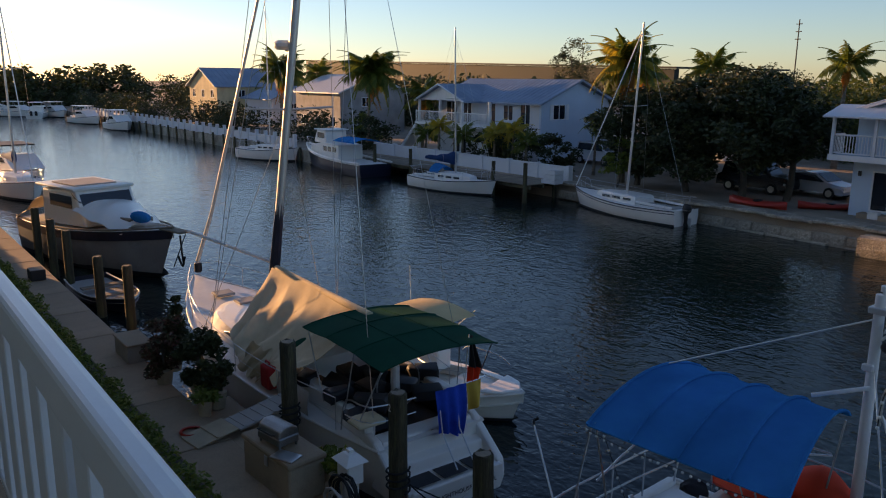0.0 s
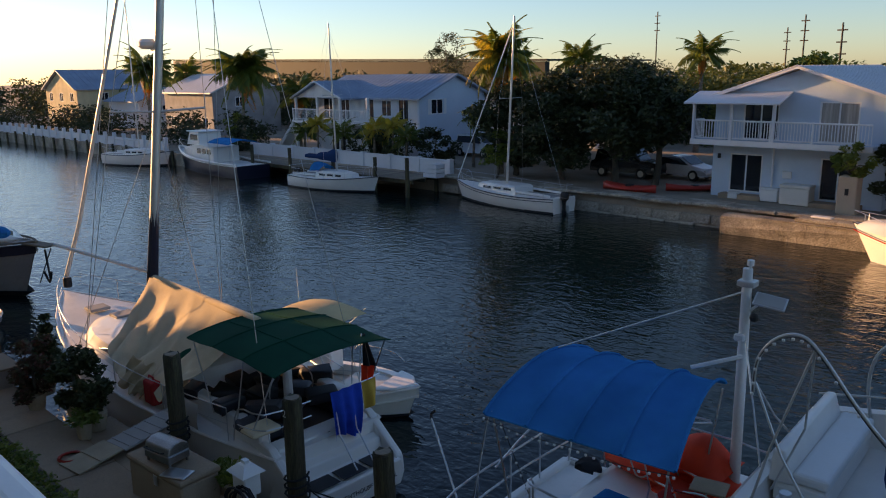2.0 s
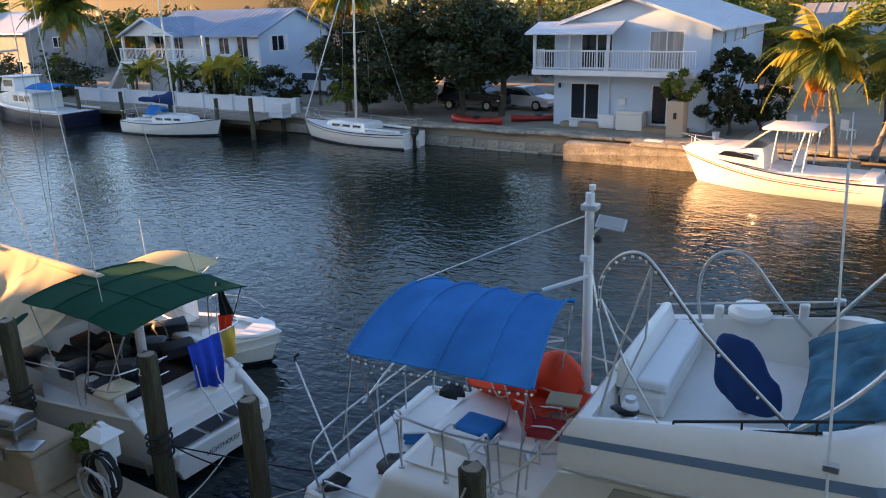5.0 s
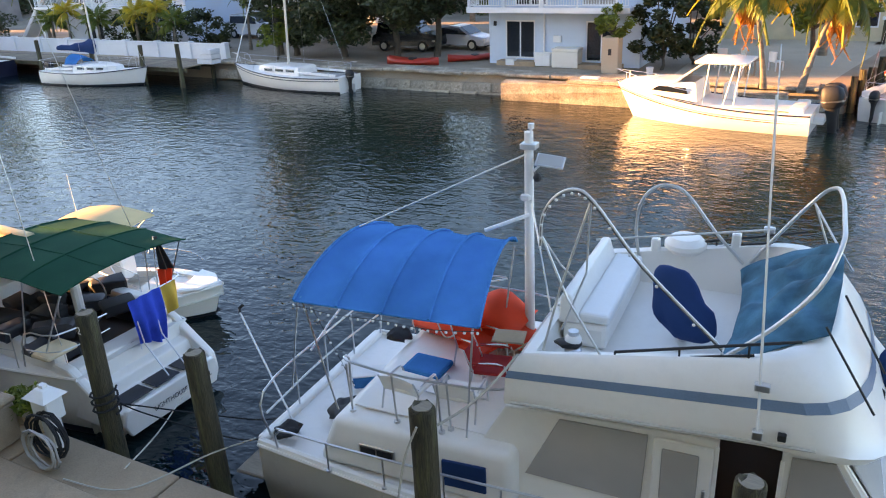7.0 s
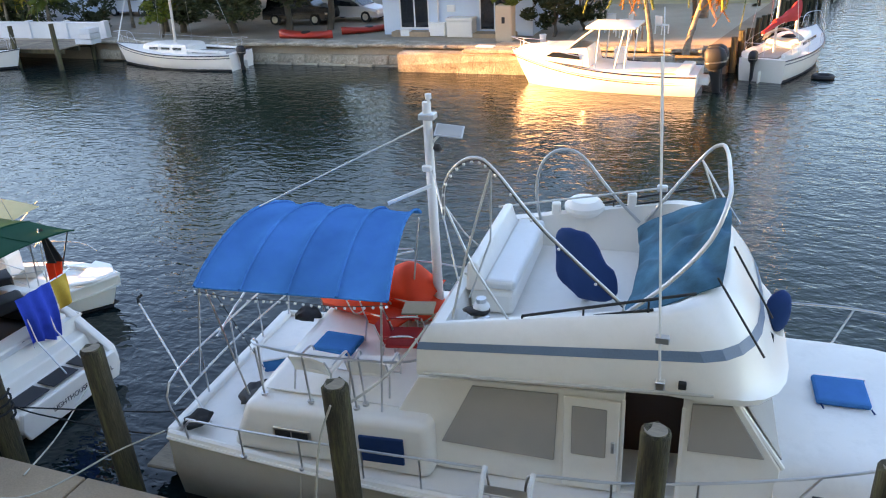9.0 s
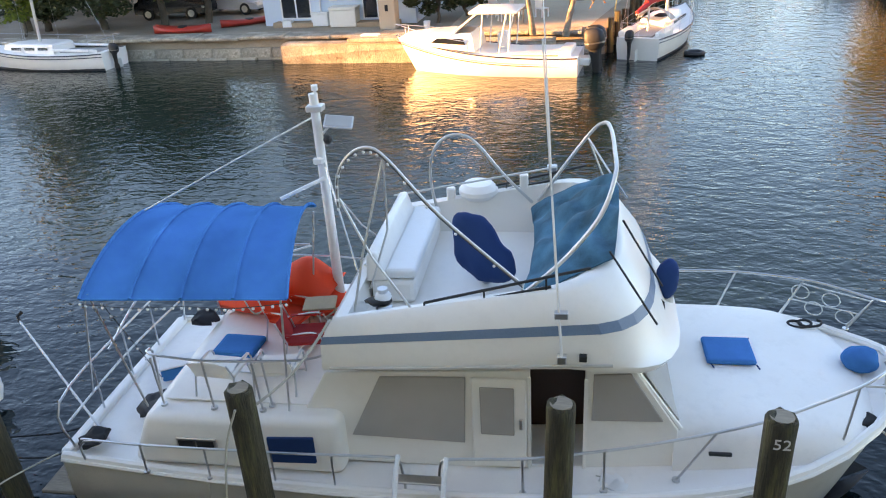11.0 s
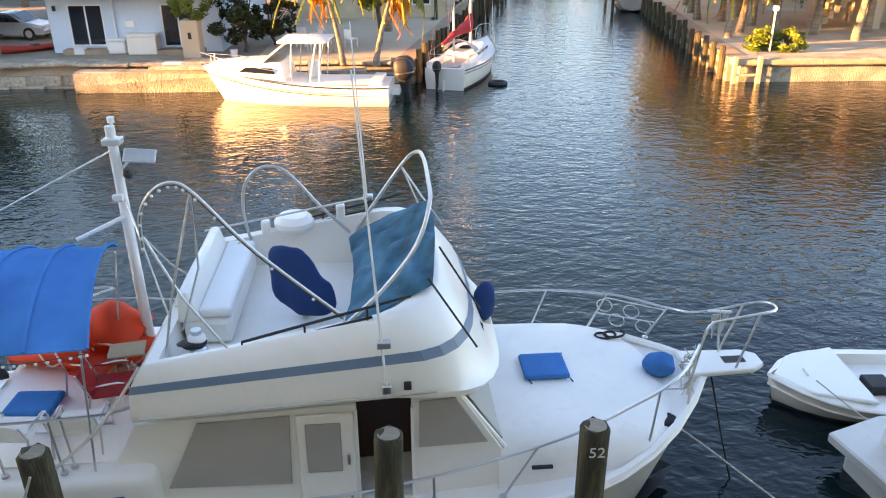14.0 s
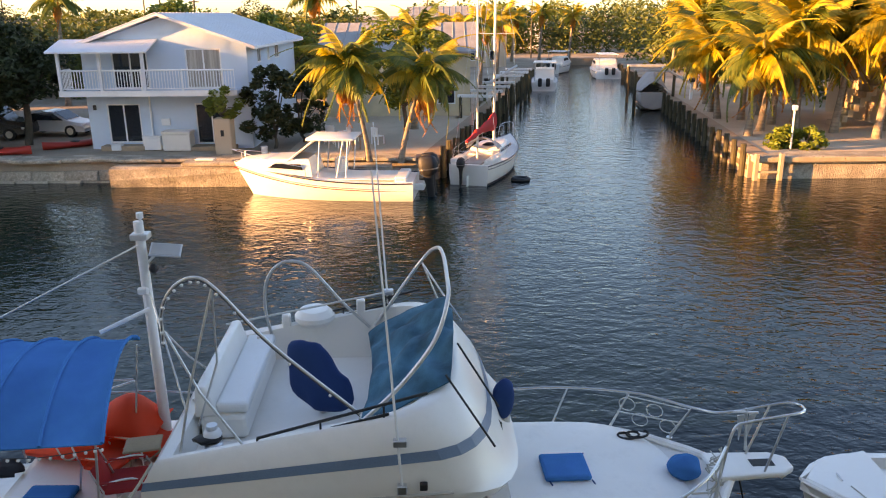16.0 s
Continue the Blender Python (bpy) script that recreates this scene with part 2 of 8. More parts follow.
def part(name, bm, material, parent=None, label="", smooth=False):
    """Links a bmesh as one mesh object under a thing or part."""
    if smooth:
        for f in bm.faces:
            f.smooth = True
    bmesh.ops.recalc_face_normals(bm, faces=bm.faces)
    me = bpy.data.meshes.new(name)
    bm.to_mesh(me)
    bm.free()
    me.materials.append(material)
    ob = new(name, me)
    if smooth:
        me.set_sharp_from_angle(angle=radians(40))
    if parent:
        ob.parent = parent
    return tagged(ob, label)


def again(ob, m, parent=None):
    """One more object on the same mesh."""
    o = new(ob.name.split(".")[0], ob.data)
    o.parent = parent or ob.parent
    o.matrix_basis = m
    return o


def box(x0, x1, y0, y1, z0, z1, bevel=0.0, bm=None, seg=1):
    bm = bm or bmesh.new()
    vs = [bm.verts.new((x, y, z)) for x in (x0, x1) for y in (y0, y1) for z in (z0, z1)]
    fs = [bm.faces.new([vs[i] for i in q]) for q in ((0, 1, 3, 2), (4, 6, 7, 5), (0, 4, 5, 1), (2, 3, 7, 6), (0, 2, 6, 4), (1, 5, 7, 3))]
    if bevel:
        es = list({e for f in fs for e in f.edges})
        bmesh.ops.bevel(bm, geom=es, offset=bevel, segments=seg, affect="EDGES", profile=0.5)
    return bm


def prism(pts, axis, a, b, bevel=0.0, bm=None, seg=1):
    """A flat outline of 2D points, pushed along an axis from a to b."""
    bm = bm or bmesh.new()
    place = {"x": lambda p, d: (d, p[0], p[1]), "y": lambda p, d: (p[0], d, p[1]), "z": lambda p, d: (p[0], p[1], d)}[axis]
    lo, hi = [bm.verts.new(place(p, a)) for p in pts], [bm.verts.new(place(p, b)) for p in pts]
    fs = [bm.faces.new(lo), bm.faces.new(hi[::-1])]
    for i in range(len(pts)):
        j = (i + 1) % len(pts)
        fs.append(bm.faces.new((lo[i], hi[i], hi[j], lo[j])))
    if bevel:
        bmesh.ops.bevel(bm, geom=list({e for f in fs for e in f.edges}), offset=bevel, segments=seg, affect="EDGES", profile=0.5)
    return bm


def loft(rings, bm=None, ring_closed=True, caps=True):
    bm = bm or bmesh.new()
    vr = [[bm.verts.new(p) for p in r] for r in rings]
    n = len(rings[0])
    for a, b in zip(vr, vr[1:]):
        for i in range(n if ring_closed else n - 1):
            j = (i + 1) % n
            bm.faces.new((a[i], a[j], b[j], b[i]))
    if caps:
        bm.faces.new(vr[0][::-1])
        bm.faces.new(vr[-1])
    return bm


def curve_pts(pts, n=6, closed=False):
    """A smooth line through some points (Catmull-Rom)."""
    p = [Vector(v) for v in pts]
    if len(p) < 3:
        return p
    out = []
    last = len(p) if closed else len(p) - 1
    for i in range(last):
        a, b, c, d = (p[(i + k) % len(p)] if closed else p[min(max(i + k, 0), len(p) - 1)] for k in (-1, 0, 1, 2))
        for k in range(n):
            t = k / n
            out.append(0.5 * ((2 * b) + (c - a) * t + (2 * a - 5 * b + 4 * c - d) * t * t + (3 * b - a - 3 * c + d) * t ** 3))
    if not closed:
        out.append(p[-1])
    return out


def tube(pts, r, bm=None, seg=6, smooth=0, r2=None):
    """A round bar along points. smooth: points put in between. r2: radius at the end."""
    p = curve_pts(pts, smooth) if smooth else [Vector(v) for v in pts]
    rings, up = [], Vector((0, 0, 1))
    for i, c in enumerate(p):
        d = (p[min(i + 1, len(p) - 1)] - p[max(i - 1, 0)]).normalized()
        s = d.cross(up if abs(d.z) < 0.95 else Vector((1, 0, 0))).normalized()
        if i and s.dot(old) < 0:
            s = -s
        old = s
        u = s.cross(d)
        rr = r if r2 is None else r + (r2 - r) * i / (len(p) - 1)
        rings.append([c + rr * (math.cos(k * math.tau / seg) * s + math.sin(k * math.tau / seg) * u) for k in range(seg)])
    return loft(rings, bm)


def sheet(fn, nu, nv, thick=0.012, bm=None):
    """A cloth or shell fn(u, v) with thickness."""
    bm = bm or bmesh.new()
    top = [[Vector(fn(i / nu, j / nv)) for j in range(nv + 1)] for i in range(nu + 1)]
    a = [[bm.verts.new(p) for p in row] for row in top]
    b = [[bm.verts.new(p - Vector((0, 0, thick))) for p in row] for row in top]
    for i in range(nu):
        for j in range(nv):
            bm.faces.new((a[i][j], a[i + 1][j], a[i + 1][j + 1], a[i][j + 1]))
            bm.faces.new((b[i][j], b[i][j + 1], b[i + 1][j + 1], b[i + 1][j]))
    for i in range(nu):
        for j, s in ((0, 1), (nv, -1)):
            bm.faces.new((a[i][j], b[i][j], b[i + 1][j], a[i + 1][j])[::s])
    for j in range(nv):
        for i, s in ((0, -1), (nu, 1)):
            bm.faces.new((a[i][j], b[i][j], b[i][j + 1], a[i][j + 1])[::s])
    return bm


def ball(c, r, sx=1, sy=1, sz=1, seg=12, bm=None):
    bm = bm or bmesh.new()
    got = bmesh.ops.create_uvsphere(bm, u_segments=seg, v_segments=max(6, seg // 2 + 2), radius=r)
    for v in got["verts"]:
        v.co = Vector((v.co.x * sx + c[0], v.co.y * sy + c[1], v.co.z * sz + c[2]))
    return bm


def disc(c, r, h, seg=20, bm=None, r2=None, bevel=0.0):
    """An upright round block."""
    rr = [(r, 0), (r if r2 is None else r2, h)]
    if bevel:
        rr = [(r - bevel, 0), (r, bevel), ((r2 or r), h - bevel), ((r2 or r) - bevel, h)]
    return loft([[(c[0] + q * math.cos(k * math.tau / seg), c[1] + q * math.sin(k * math.tau / seg), c[2] + z) for k in range(seg)] for q, z in rr], bm)


def lettering(text, size, material, m, parent, name="lettering", label=""):
    cu = bpy.data.curves.new(name, "FONT")
    cu.body, cu.size, cu.extrude, cu.align_x = text, size, 0.002, "CENTER"
    cu.materials.append(material)
    ob = new(name, cu)
    ob.parent = parent
    ob.matrix_basis = m
    return tagged(ob, label)


# ---- boats: a hull lofted from stations ----
def half_beam(u, beam, stern, widest=0.42, full=2.2):
    """Half the beam at u (0 stern, 1 bow)."""
    if u < widest:
        return beam / 2 * (stern + (1 - stern) * math.sin(u / widest * math.pi / 2))
    return beam / 2 * max(0.012, 1 - ((u - widest) / (1 - widest)) ** full)


def hull_rings(length, beam, aft, fore, stern=0.86, flare=0.72, depth=0.45, rake=0.08, n=16, full=2.2, sag=0.1, widest=0.42, spring=1.6):
    """Stations from keel to gunwale: a list of port half sections, and the sheer line."""
    out = []
    for i in range(n + 1):
        u = i / n
        b = half_beam(u, beam, stern, widest, full)
        z = aft + (fore - aft) * u ** spring - sag * math.sin(u * math.pi)
        fl = 1 - (1 - flare) * u ** 1.5
        prof = [(0.0, -depth), (b * fl * 0.72, -depth * 0.55), (b * fl * 0.94, 0.02), (b * (fl * 0.45 + 0.55), z * 0.55), (b, z - 0.07), (b * 1.0, z)]
        x = u * length
        ring = []
        for y, zz in prof:
            back = -rake * length * (1 - max(0.0, min(1.0, (zz + depth) / (z + depth)))) * u ** 4
            ring.append((x + back, y, zz))
        out.append(ring)
    return out


def hull_parts(parent, length, beam, aft, fore, material, deck_mat, band=None, low=None, deck_drop=0.05, **kw):
    """hull, deck, rub_rail and a boot stripe as parts of a boat. Returns the stations."""
    rings = hull_rings(length, beam, aft, fore, **kw)
    full = [[(x, -y, z) for x, y, z in r[:0:-1]] + list(r) for r in rings]
    bm = loft(full, ring_closed=False, caps=False)
    bm.faces.new([bm.verts.new(p) for p in full[0]])
    bmesh.ops.remove_doubles(bm, verts=bm.verts, dist=0.001)
    part("hull", bm, material, parent, smooth=True)
    dk = [[(r[-1][0], r[-1][1] * 0.985 * s, r[-1][2] - deck_drop + 0.04 * (1 - s * s)) for s in (-1, -0.5, 0, 0.5, 1)] for r in rings]
    part("deck", loft(dk, ring_closed=False, caps=False), deck_mat, parent, smooth=True)
    for s, nm in ((1, "rub_rail"), (-1, "rub_rail")):
        part(nm, tube([(r[-1][0], s * (r[-1][1] + 0.008), r[-1][2] - 0.03) for r in rings], 0.03, seg=6), band or material, parent, smooth=True)
    if low:
        bm = bmesh.new()
        for s in (1, -1):
            loft([[(r[2][0], s * (r[1][1] + 0.004), r[1][2]), (r[2][0], s * (r[2][1] + 0.006), r[2][2]), (r[3][0], s * (r[2][1] + (r[3][1] - r[2][1]) * 0.12 + 0.008), r[2][2] + (r[3][2] - r[2][2]) * 0.2)] for r in rings], bm, ring_closed=False, caps=False)
        part("boot_stripe", bm, low, parent)
    return rings


def rail(parent, rings, i0, i1, h, side, inset=0.08, step=2, lean=0.0, name="bow_rail", r=0.014, mid=False):
    """A tube rail on posts along the gunwale."""
    pts = [(q[-1][0], side * max(0.02, q[-1][1] - inset + lean), q[-1][2] + h) for q in rings[i0:i1 + 1]]
    part(name, tube(pts, r, smooth=3), STEEL, parent, smooth=True)
    if mid:
        part("life_line", tube([(x, y, z - h * 0.5) for x, y, z in pts], r * 0.5), STEEL, parent)
    for q, p in list(zip(rings[i0:i1 + 1], pts))[::step]:
        part("stanchion", tube([(q[-1][0], side * max(0.02, q[-1][1] - inset), q[-1][2] - 0.03), p], r), STEEL, parent)


def cover(parent, name, x0, x1, w, z, rise, material, label="", nu=8, nv=12, sag=0.0, y0=0.0):
    """Arched cloth across the boat, in bays between its bows, that sag a little."""
    bays = 4
    return part(name, sheet(lambda u, v: (x0 + (x1 - x0) * u, y0 + w / 2 * (2 * v - 1) * (1 - 0.0 * u), z + rise * (1 - abs(2 * v - 1) ** 2.2) - sag * math.sin(u * bays * math.pi) ** 2), nu, nv), material, parent, label, smooth=True)


# ---- the setting: water, banks, seawalls ----
def flat(name, polys, z, material, label, z0=-1.5):
    bm = bmesh.new()
    for pts in polys:
        prism(pts, "z", z0, z, bm=bm)
    return tagged(part(name, bm, material), label, kind="structure")


def grid_plane(x0, x1, y0, y1, z, n=2):
    bm = bmesh.new()
    bmesh.ops.create_grid(bm, x_segments=n, y_segments=n, size=0.5)
    for v in bm.verts:
        v.co = (x0 + (v.co.x + 0.5) * (x1 - x0), y0 + (v.co.y + 0.5) * (y1 - y0), z)
    return bm


tagged(part("water", grid_plane(-260, 420, 4.0, 420, 0.0), WATER), "dark rippled canal water reflecting the evening sky", "water", kind="structure")
LX = lambda y: 0.19 * (y - 36.6)
RX = lambda y: 14.7 + 0.115 * (y - 36.4)
flat("ground", [
    [(-60, 36.6), (0, 36.6), (LX(118), 118), (-60, 118)], [(-180, 34.0), (-60, 34.0), (-60, 118), (-180, 118)],
    [(14.7, 36.4), (420, 36.4), (420, 118), (RX(118), 118)], [(-900, 118), (1500, 118), (1500, 1800), (-900, 1800)],
    [(-900, -300), (-180, -300), (-180, 118), (-900, 118)], [(-180, -300), (420, -300), (420, 3.9), (-180, 3.9)]], 1.05, CORAL, "pale coral gravel ground with patches of dry earth")
# sandy paving of the lots on both sides of the side canal
flat("pavement", [[(-7.5, 37.4), (LX(37.4) - 0.7, 37.4), (LX(80) - 0.7, 80), (-7.5, 80)], [(RX(37) + 1.0, 37.3), (60, 37.3), (60, 80), (RX(80) + 1.0, 80)]], 1.08, SAND, "pale sandy paving of the canal lots", 0.9)
# near dock: slabs of concrete along the water
dock = tagged(new("dock_walk"), "weathered concrete dock walk beside the water", kind="structure")
slab = part("slab", box(0, 2.46, 3.95, 4.95, 0.7, 1.1, 0.015), CONC, dock)
slab.matrix_basis = pose(-60, 0, 0)
for i in range(1, 32):
    again(slab, pose(-60 + 2.5 * i, 0, random.uniform(-0.006, 0.006)))
apron = part("slab", box(0, 2.46, 4.97, 5.75, 0.62, 1.06, 0.015), CONC, dock)
apron.matrix_basis = pose(-14.5, 0, 0)
for i in range(1, 14):
    again(apron, pose(-14.5 + 2.5 * i, 0, random.uniform(-0.006, 0.006)))
part("seawall_face", box(-180, 60, 3.9, 4.9, -1.5, 0.66), SEAW, dock)
# far seawall with caps, stone by stone
wall_far = tagged(new("seawall"), "stained limestone seawall with rough concrete cap", kind="structure")
rng = random.Random(3)
stones = []
for k in range(4):
    w = 1.6
    bm = box(0, w - 0.03, -0.24, 0.2, 0, 0.48, 0.05)
    for v in bm.verts:
        v.co += Vector((rng.uniform(-0.03, 0.03), rng.uniform(-0.06, 0.03), rng.uniform(-0.03, 0.03)))
    stones.append(part("stone", bm, SEAW, wall_far))
    stones[-1].matrix_basis = pose(-34.6 + 1.6 * k, 36.6, 0.08)
for row in range(2):
    for i in range(22):
        if row or i > 3:
            x = -34.6 + 1.6 * i + 0.8 * (row == 1)
            if x < -1.6:
                again(rng.choice(stones), pose(x, 36.6 + 0.04 * row + rng.uniform(-0.03, 0.03), -0.4 + 0.46 * row + 0.02, 0, 0, rng.uniform(-1, 1)))
cap = part("cap_stone", box(0, 2.36, -0.35, 0.9, 0, 0.16, 0.03), SEAW, wall_far)
cap.matrix_basis = pose(-34.6, 36.6, 0.98)
for i in range(1, 14):
    again(cap, pose(-34.6 + 2.4 * i, 36.6 + rng.uniform(-0.05, 0.05), 0.98 + rng.uniform(-0.02, 0.02), 0, rng.uniform(-0.6, 0.6), rng.uniform(-1, 1)))
step = tagged(new("landing_step"), "sunlit rough concrete landing projecting from seawall", kind="structure")
bm = box(-15.2, -2.2, 35.3, 36.3, -1.2, 0.9, 0.06)
bmesh.ops.subdivide_edges(bm, edges=bm.edges, cuts=7)
for v in bm.verts:
    v.co += Vector((rng.uniform(-0.05, 0.05), rng.uniform(-0.09, 0.06), rng.uniform(-0.05, 0.04)))
part("block", bm, SEAW, step)
bm = box(-11.9, -7.2, 35.5, 36.6, 0.92, 1.1, 0.04)
part("ledge", bm, SEAW, step)
# side canal: timber bulkheads with piles
for nm, ex, s in (("bulkhead_west", LX, -1), ("bulkhead_east", RX, 1)):
    bulk = tagged(new(nm), "timber bulkhead with dark pilings and concrete cap", kind="structure")
    y0, y1 = 36.6, 112.0
    bm = prism([(ex(y0), y0), (ex(y1), y1), (ex(y1) + s * 0.9, y1), (ex(y0) + s * 0.9, y0)], "z", 0.86, 1.12)
    part("cap", bm, CONC, bulk)
    pm = disc((0, 0, -1.0), 0.14, 2.55, 10)
    post = part("piling", pm, PILE, bulk)
    post.matrix_basis = pose(ex(y0 + 0.4) - s * 0.16, y0 + 0.4, 0)
    y = y0 + 0.4
    while y < 100:
        y += 1.75
        again(post, pose(ex(y) - s * 0.16, y, rng.uniform(-0.25, 0.1), rng.uniform(-2, 2), rng.uniform(-2, 2)))
    lw = part("whaler", prism([(ex(y0) - s * 0.03, y0), (ex(y1) - s * 0.03, y1), (ex(y1) + s * 0.05, y1), (ex(y0) + s * 0.05, y0)], "z", 0.35, 0.6), PILE, bulk)
# east front dock: cap and fascia towards the canal
east = tagged(new("seawall_east"), "pale concrete seawall with plank fascia, warm in the sun", kind="structure")
part("cap", box(14.8, 60, 35.9, 37.3, 0.8, 1.1, 0.03), SEAW, east)
part("face", box(15.2, 60, 36.15, 36.5, -1.2, 0.8, 0.02), SEAW, east)
plank = part("plank", box(0, 3.96, 35.86, 35.895, 0.86, 1.06, 0.01), WOODW, east)
plank.matrix_basis = pose(15.0, 0, 0)
for i in range(1, 8):
    again(plank, pose(15.0 + 4 * i, 0, rng.uniform(-0.01, 0.01)))
for k in range(2):
    part("corner_post", box(14.75 + 1.15 * k, 14.95 + 1.15 * k, 35.75, 35.95, -1, 1.25, 0.02), WOODW, east)
part("ladder_rung", box(14.95, 15.9, 35.78, 35.84, 0.35, 0.45), WOODW, east)
# the building that the camera stands on: a plain block behind, with the walkway's floor and its white railing
# never in view; length and height are set to keep the yacht in shadow
bm = box(-50, 40, -14, -1.2, 1.05, 15.5, 0.05)
tagged(part("wall_south", bm, STUCC), "plain cream stucco wall of the near apartment building", kind="structure")
# out-of-view block, added so its shadow covers the far bank's west part
tagged(part("wall_west", box(-260, -170, -3.4, -1.2, 1.05, 30, 0.05), STUCC), "plain cream stucco block, unseen, added to shade the far bank", kind="structure")
tagged(part("walkway_floor", box(-40, 40, -1.2, 0.4, 5.7, 5.95, 0.02), CONC), "concrete floor slab of the upper walkway", kind="structure")
rl = thing("balcony_railing", "white painted metal railing with broad flat balusters", "railing")
RY = 0.297
part("top_rail", box(-26, 3, RY - 0.036, RY + 0.036, 6.85, 6.99, 0.022, seg=3), RAILP, rl)
part("bottom_rail", box(-26, 3, RY - 0.02, RY + 0.02, 6.06, 6.1, 0.006), RAILP, rl)
bal = part("baluster", box(-0.07, 0.07, RY - 0.016, RY + 0.016, 6.08, 6.86, 0.004), RAILP, rl)
bal.matrix_basis = pose(-0.093, 0, 0)
for i in range(1, 92):
    again(bal, pose(-0.093 - 0.27 * i, 0, 0))
for i in range(12):
    p = part("post", box(-0.03, 0.03, RY - 0.03, RY + 0.03, 5.95, 6.86, 0.005), RAILP, rl) if not i else again(p, pose(0.852 - 2.43 * i, 0, 0))
    p.matrix_basis = pose(0.852 - 2.43 * i, 0, 0)


# ---- plants ----
def frond_mesh(seed, length, material, droop=1.0, name="frond", n=26):
    r = random.Random(seed)
    bm = bmesh.new()
    pts = []
    for i in range(n + 1):
        u = i / n
        pts.append(Vector((length * (u - 0.12 * droop * u * u), 0, length * (0.30 * u - 0.62 * droop * u * u))))
    tube(pts[:: 2], 0.03, bm, seg=3, r2=0.004)
    for i in range(3, n + 1):
        u = i / n
        ln = length * 0.26 * (math.sin(min(1, u * 1.25 + 0.12) * math.pi) ** 0.6 * 0.9 + 0.15)
        t = (pts[i] - pts[i - 1]).normalized()
        for s in (-1, 1):
            for k in range(2):
                c = pts[i] - t * (length / n) * 0.5 * k
                d = (t * 0.55 + Vector((0, s * 0.8, 0)) + Vector((0, 0, -0.35 * droop - r.uniform(0, 0.5)))).normalized()
                e = c + d * ln * r.uniform(0.8, 1.1)
                mid = c + d * ln * 0.5 + Vector((0, 0, 0.05 * ln))
                e += Vector((0, 0, -0.22 * ln))
                w = t * 0.028 * length / 2.4
                a = [bm.verts.new(q) for q in (c - w, c + w, mid + w * 1.2, mid - w * 1.2)]
                tip = bm.verts.new(e)
                bm.faces.new(a)
                bm.faces.new((a[3], a[2], tip))
    me = bpy.data.meshes.new(name)
    bm.to_mesh(me)
    bm.free()
    me.materials.append(material)
    return me


FRONDS = [frond_mesh(i, 2.5, m, d) for i, (m, d) in enumerate(((FROND, 0.8), (FROND, 1.1), (FRONDY, 1.0), (FRONDY, 1.25), (FRONDO, 1.5), (FROND, 1.5)))]


def palm(x, y, top, lean=(0.0, 0.0), size=1.0, green=(0, 1, 2), dead=2, n=17, z=1.05, seed=0, thick=0.15, label="", name="palm_tree", wind=0.0):
    """A palm with a ringed, curved trunk and fronds, each an object."""
    r = random.Random(seed * 7 + 1)
    t = thing(name, label or "coconut palm with feathery green and yellow fronds", "palm tree", pose(x, y, z))
    h = top - z
    pts = []
    for i in range(13):
        u = i / 12
        pts.append(Vector((lean[0] * u ** 1.3, lean[1] * u ** 1.3, h * u)))
    rings = []
    for i, c in enumerate(pts):
        u = i / 12
        rr = thick * (1.25 - 0.5 * u + 0.5 * (1 - u) ** 8) * (1 + 0.06 * (i % 2))
        rings.append([c + Vector((rr * math.cos(k * math.tau / 9), rr * math.sin(k * math.tau / 9), 0)) for k in range(9)])
    part("trunk", loft(rings), TRUNK, t, smooth=True)
    crown = pts[-1]
    for i in range(n + dead):
        old = i >= n
        me = FRONDS[4] if old else FRONDS[r.choice(green)]
        o = new("frond", me)
        o.parent = t
        el = r.uniform(-72, -50) if old else 62 - 100 * (i / n) + r.uniform(-8, 8)
        s = size * (r.uniform(0.65, 0.95) if old else r.uniform(0.85, 1.12))
        az = i * 137.5 + r.uniform(-15, 15)
        az += wind * math.sin(radians(az)) * -20
        o.matrix_basis = Matrix.Translation(crown) @ pose(0, 0, 0, 0, 0, az) @ pose(0, 0, 0, r.uniform(-25, 25), -el, 0) @ Matrix.Diagonal((s, s, s, 1))
    return t


def leaf_cloud(centres, count, size, seed, droop=0.0):
    """Many small leaves, in bunches round given centres (place, radius)."""
    r = random.Random(seed)
    verts, faces = [], []
    for i in range(count):
        c, rad = centres[r.randrange(len(centres))]
        d = Vector((r.gauss(0, 1), r.gauss(0, 1), r.gauss(0, 1))).normalized() * rad * r.random() ** 0.35
        d.z *= 0.8
        p = Vector(c) + d
        a = Vector((r.uniform(-1, 1), r.uniform(-1, 1), r.uniform(-0.6, 0.6))).normalized()
        b = a.cross(Vector((r.uniform(-1, 1), r.uniform(-1, 1), r.uniform(-1, 1)))).normalized()
        s = size * r.uniform(0.6, 1.4)
        k = len(verts)
        verts += [p - a * s, p + b * s * 0.42, p + a * s, p - b * s * 0.42]
        faces.append((k, k + 1, k + 2, k + 3))
    me = bpy.data.meshes.new("crown")
    me.from_pydata([tuple(v) for v in verts], [], faces)
    return me


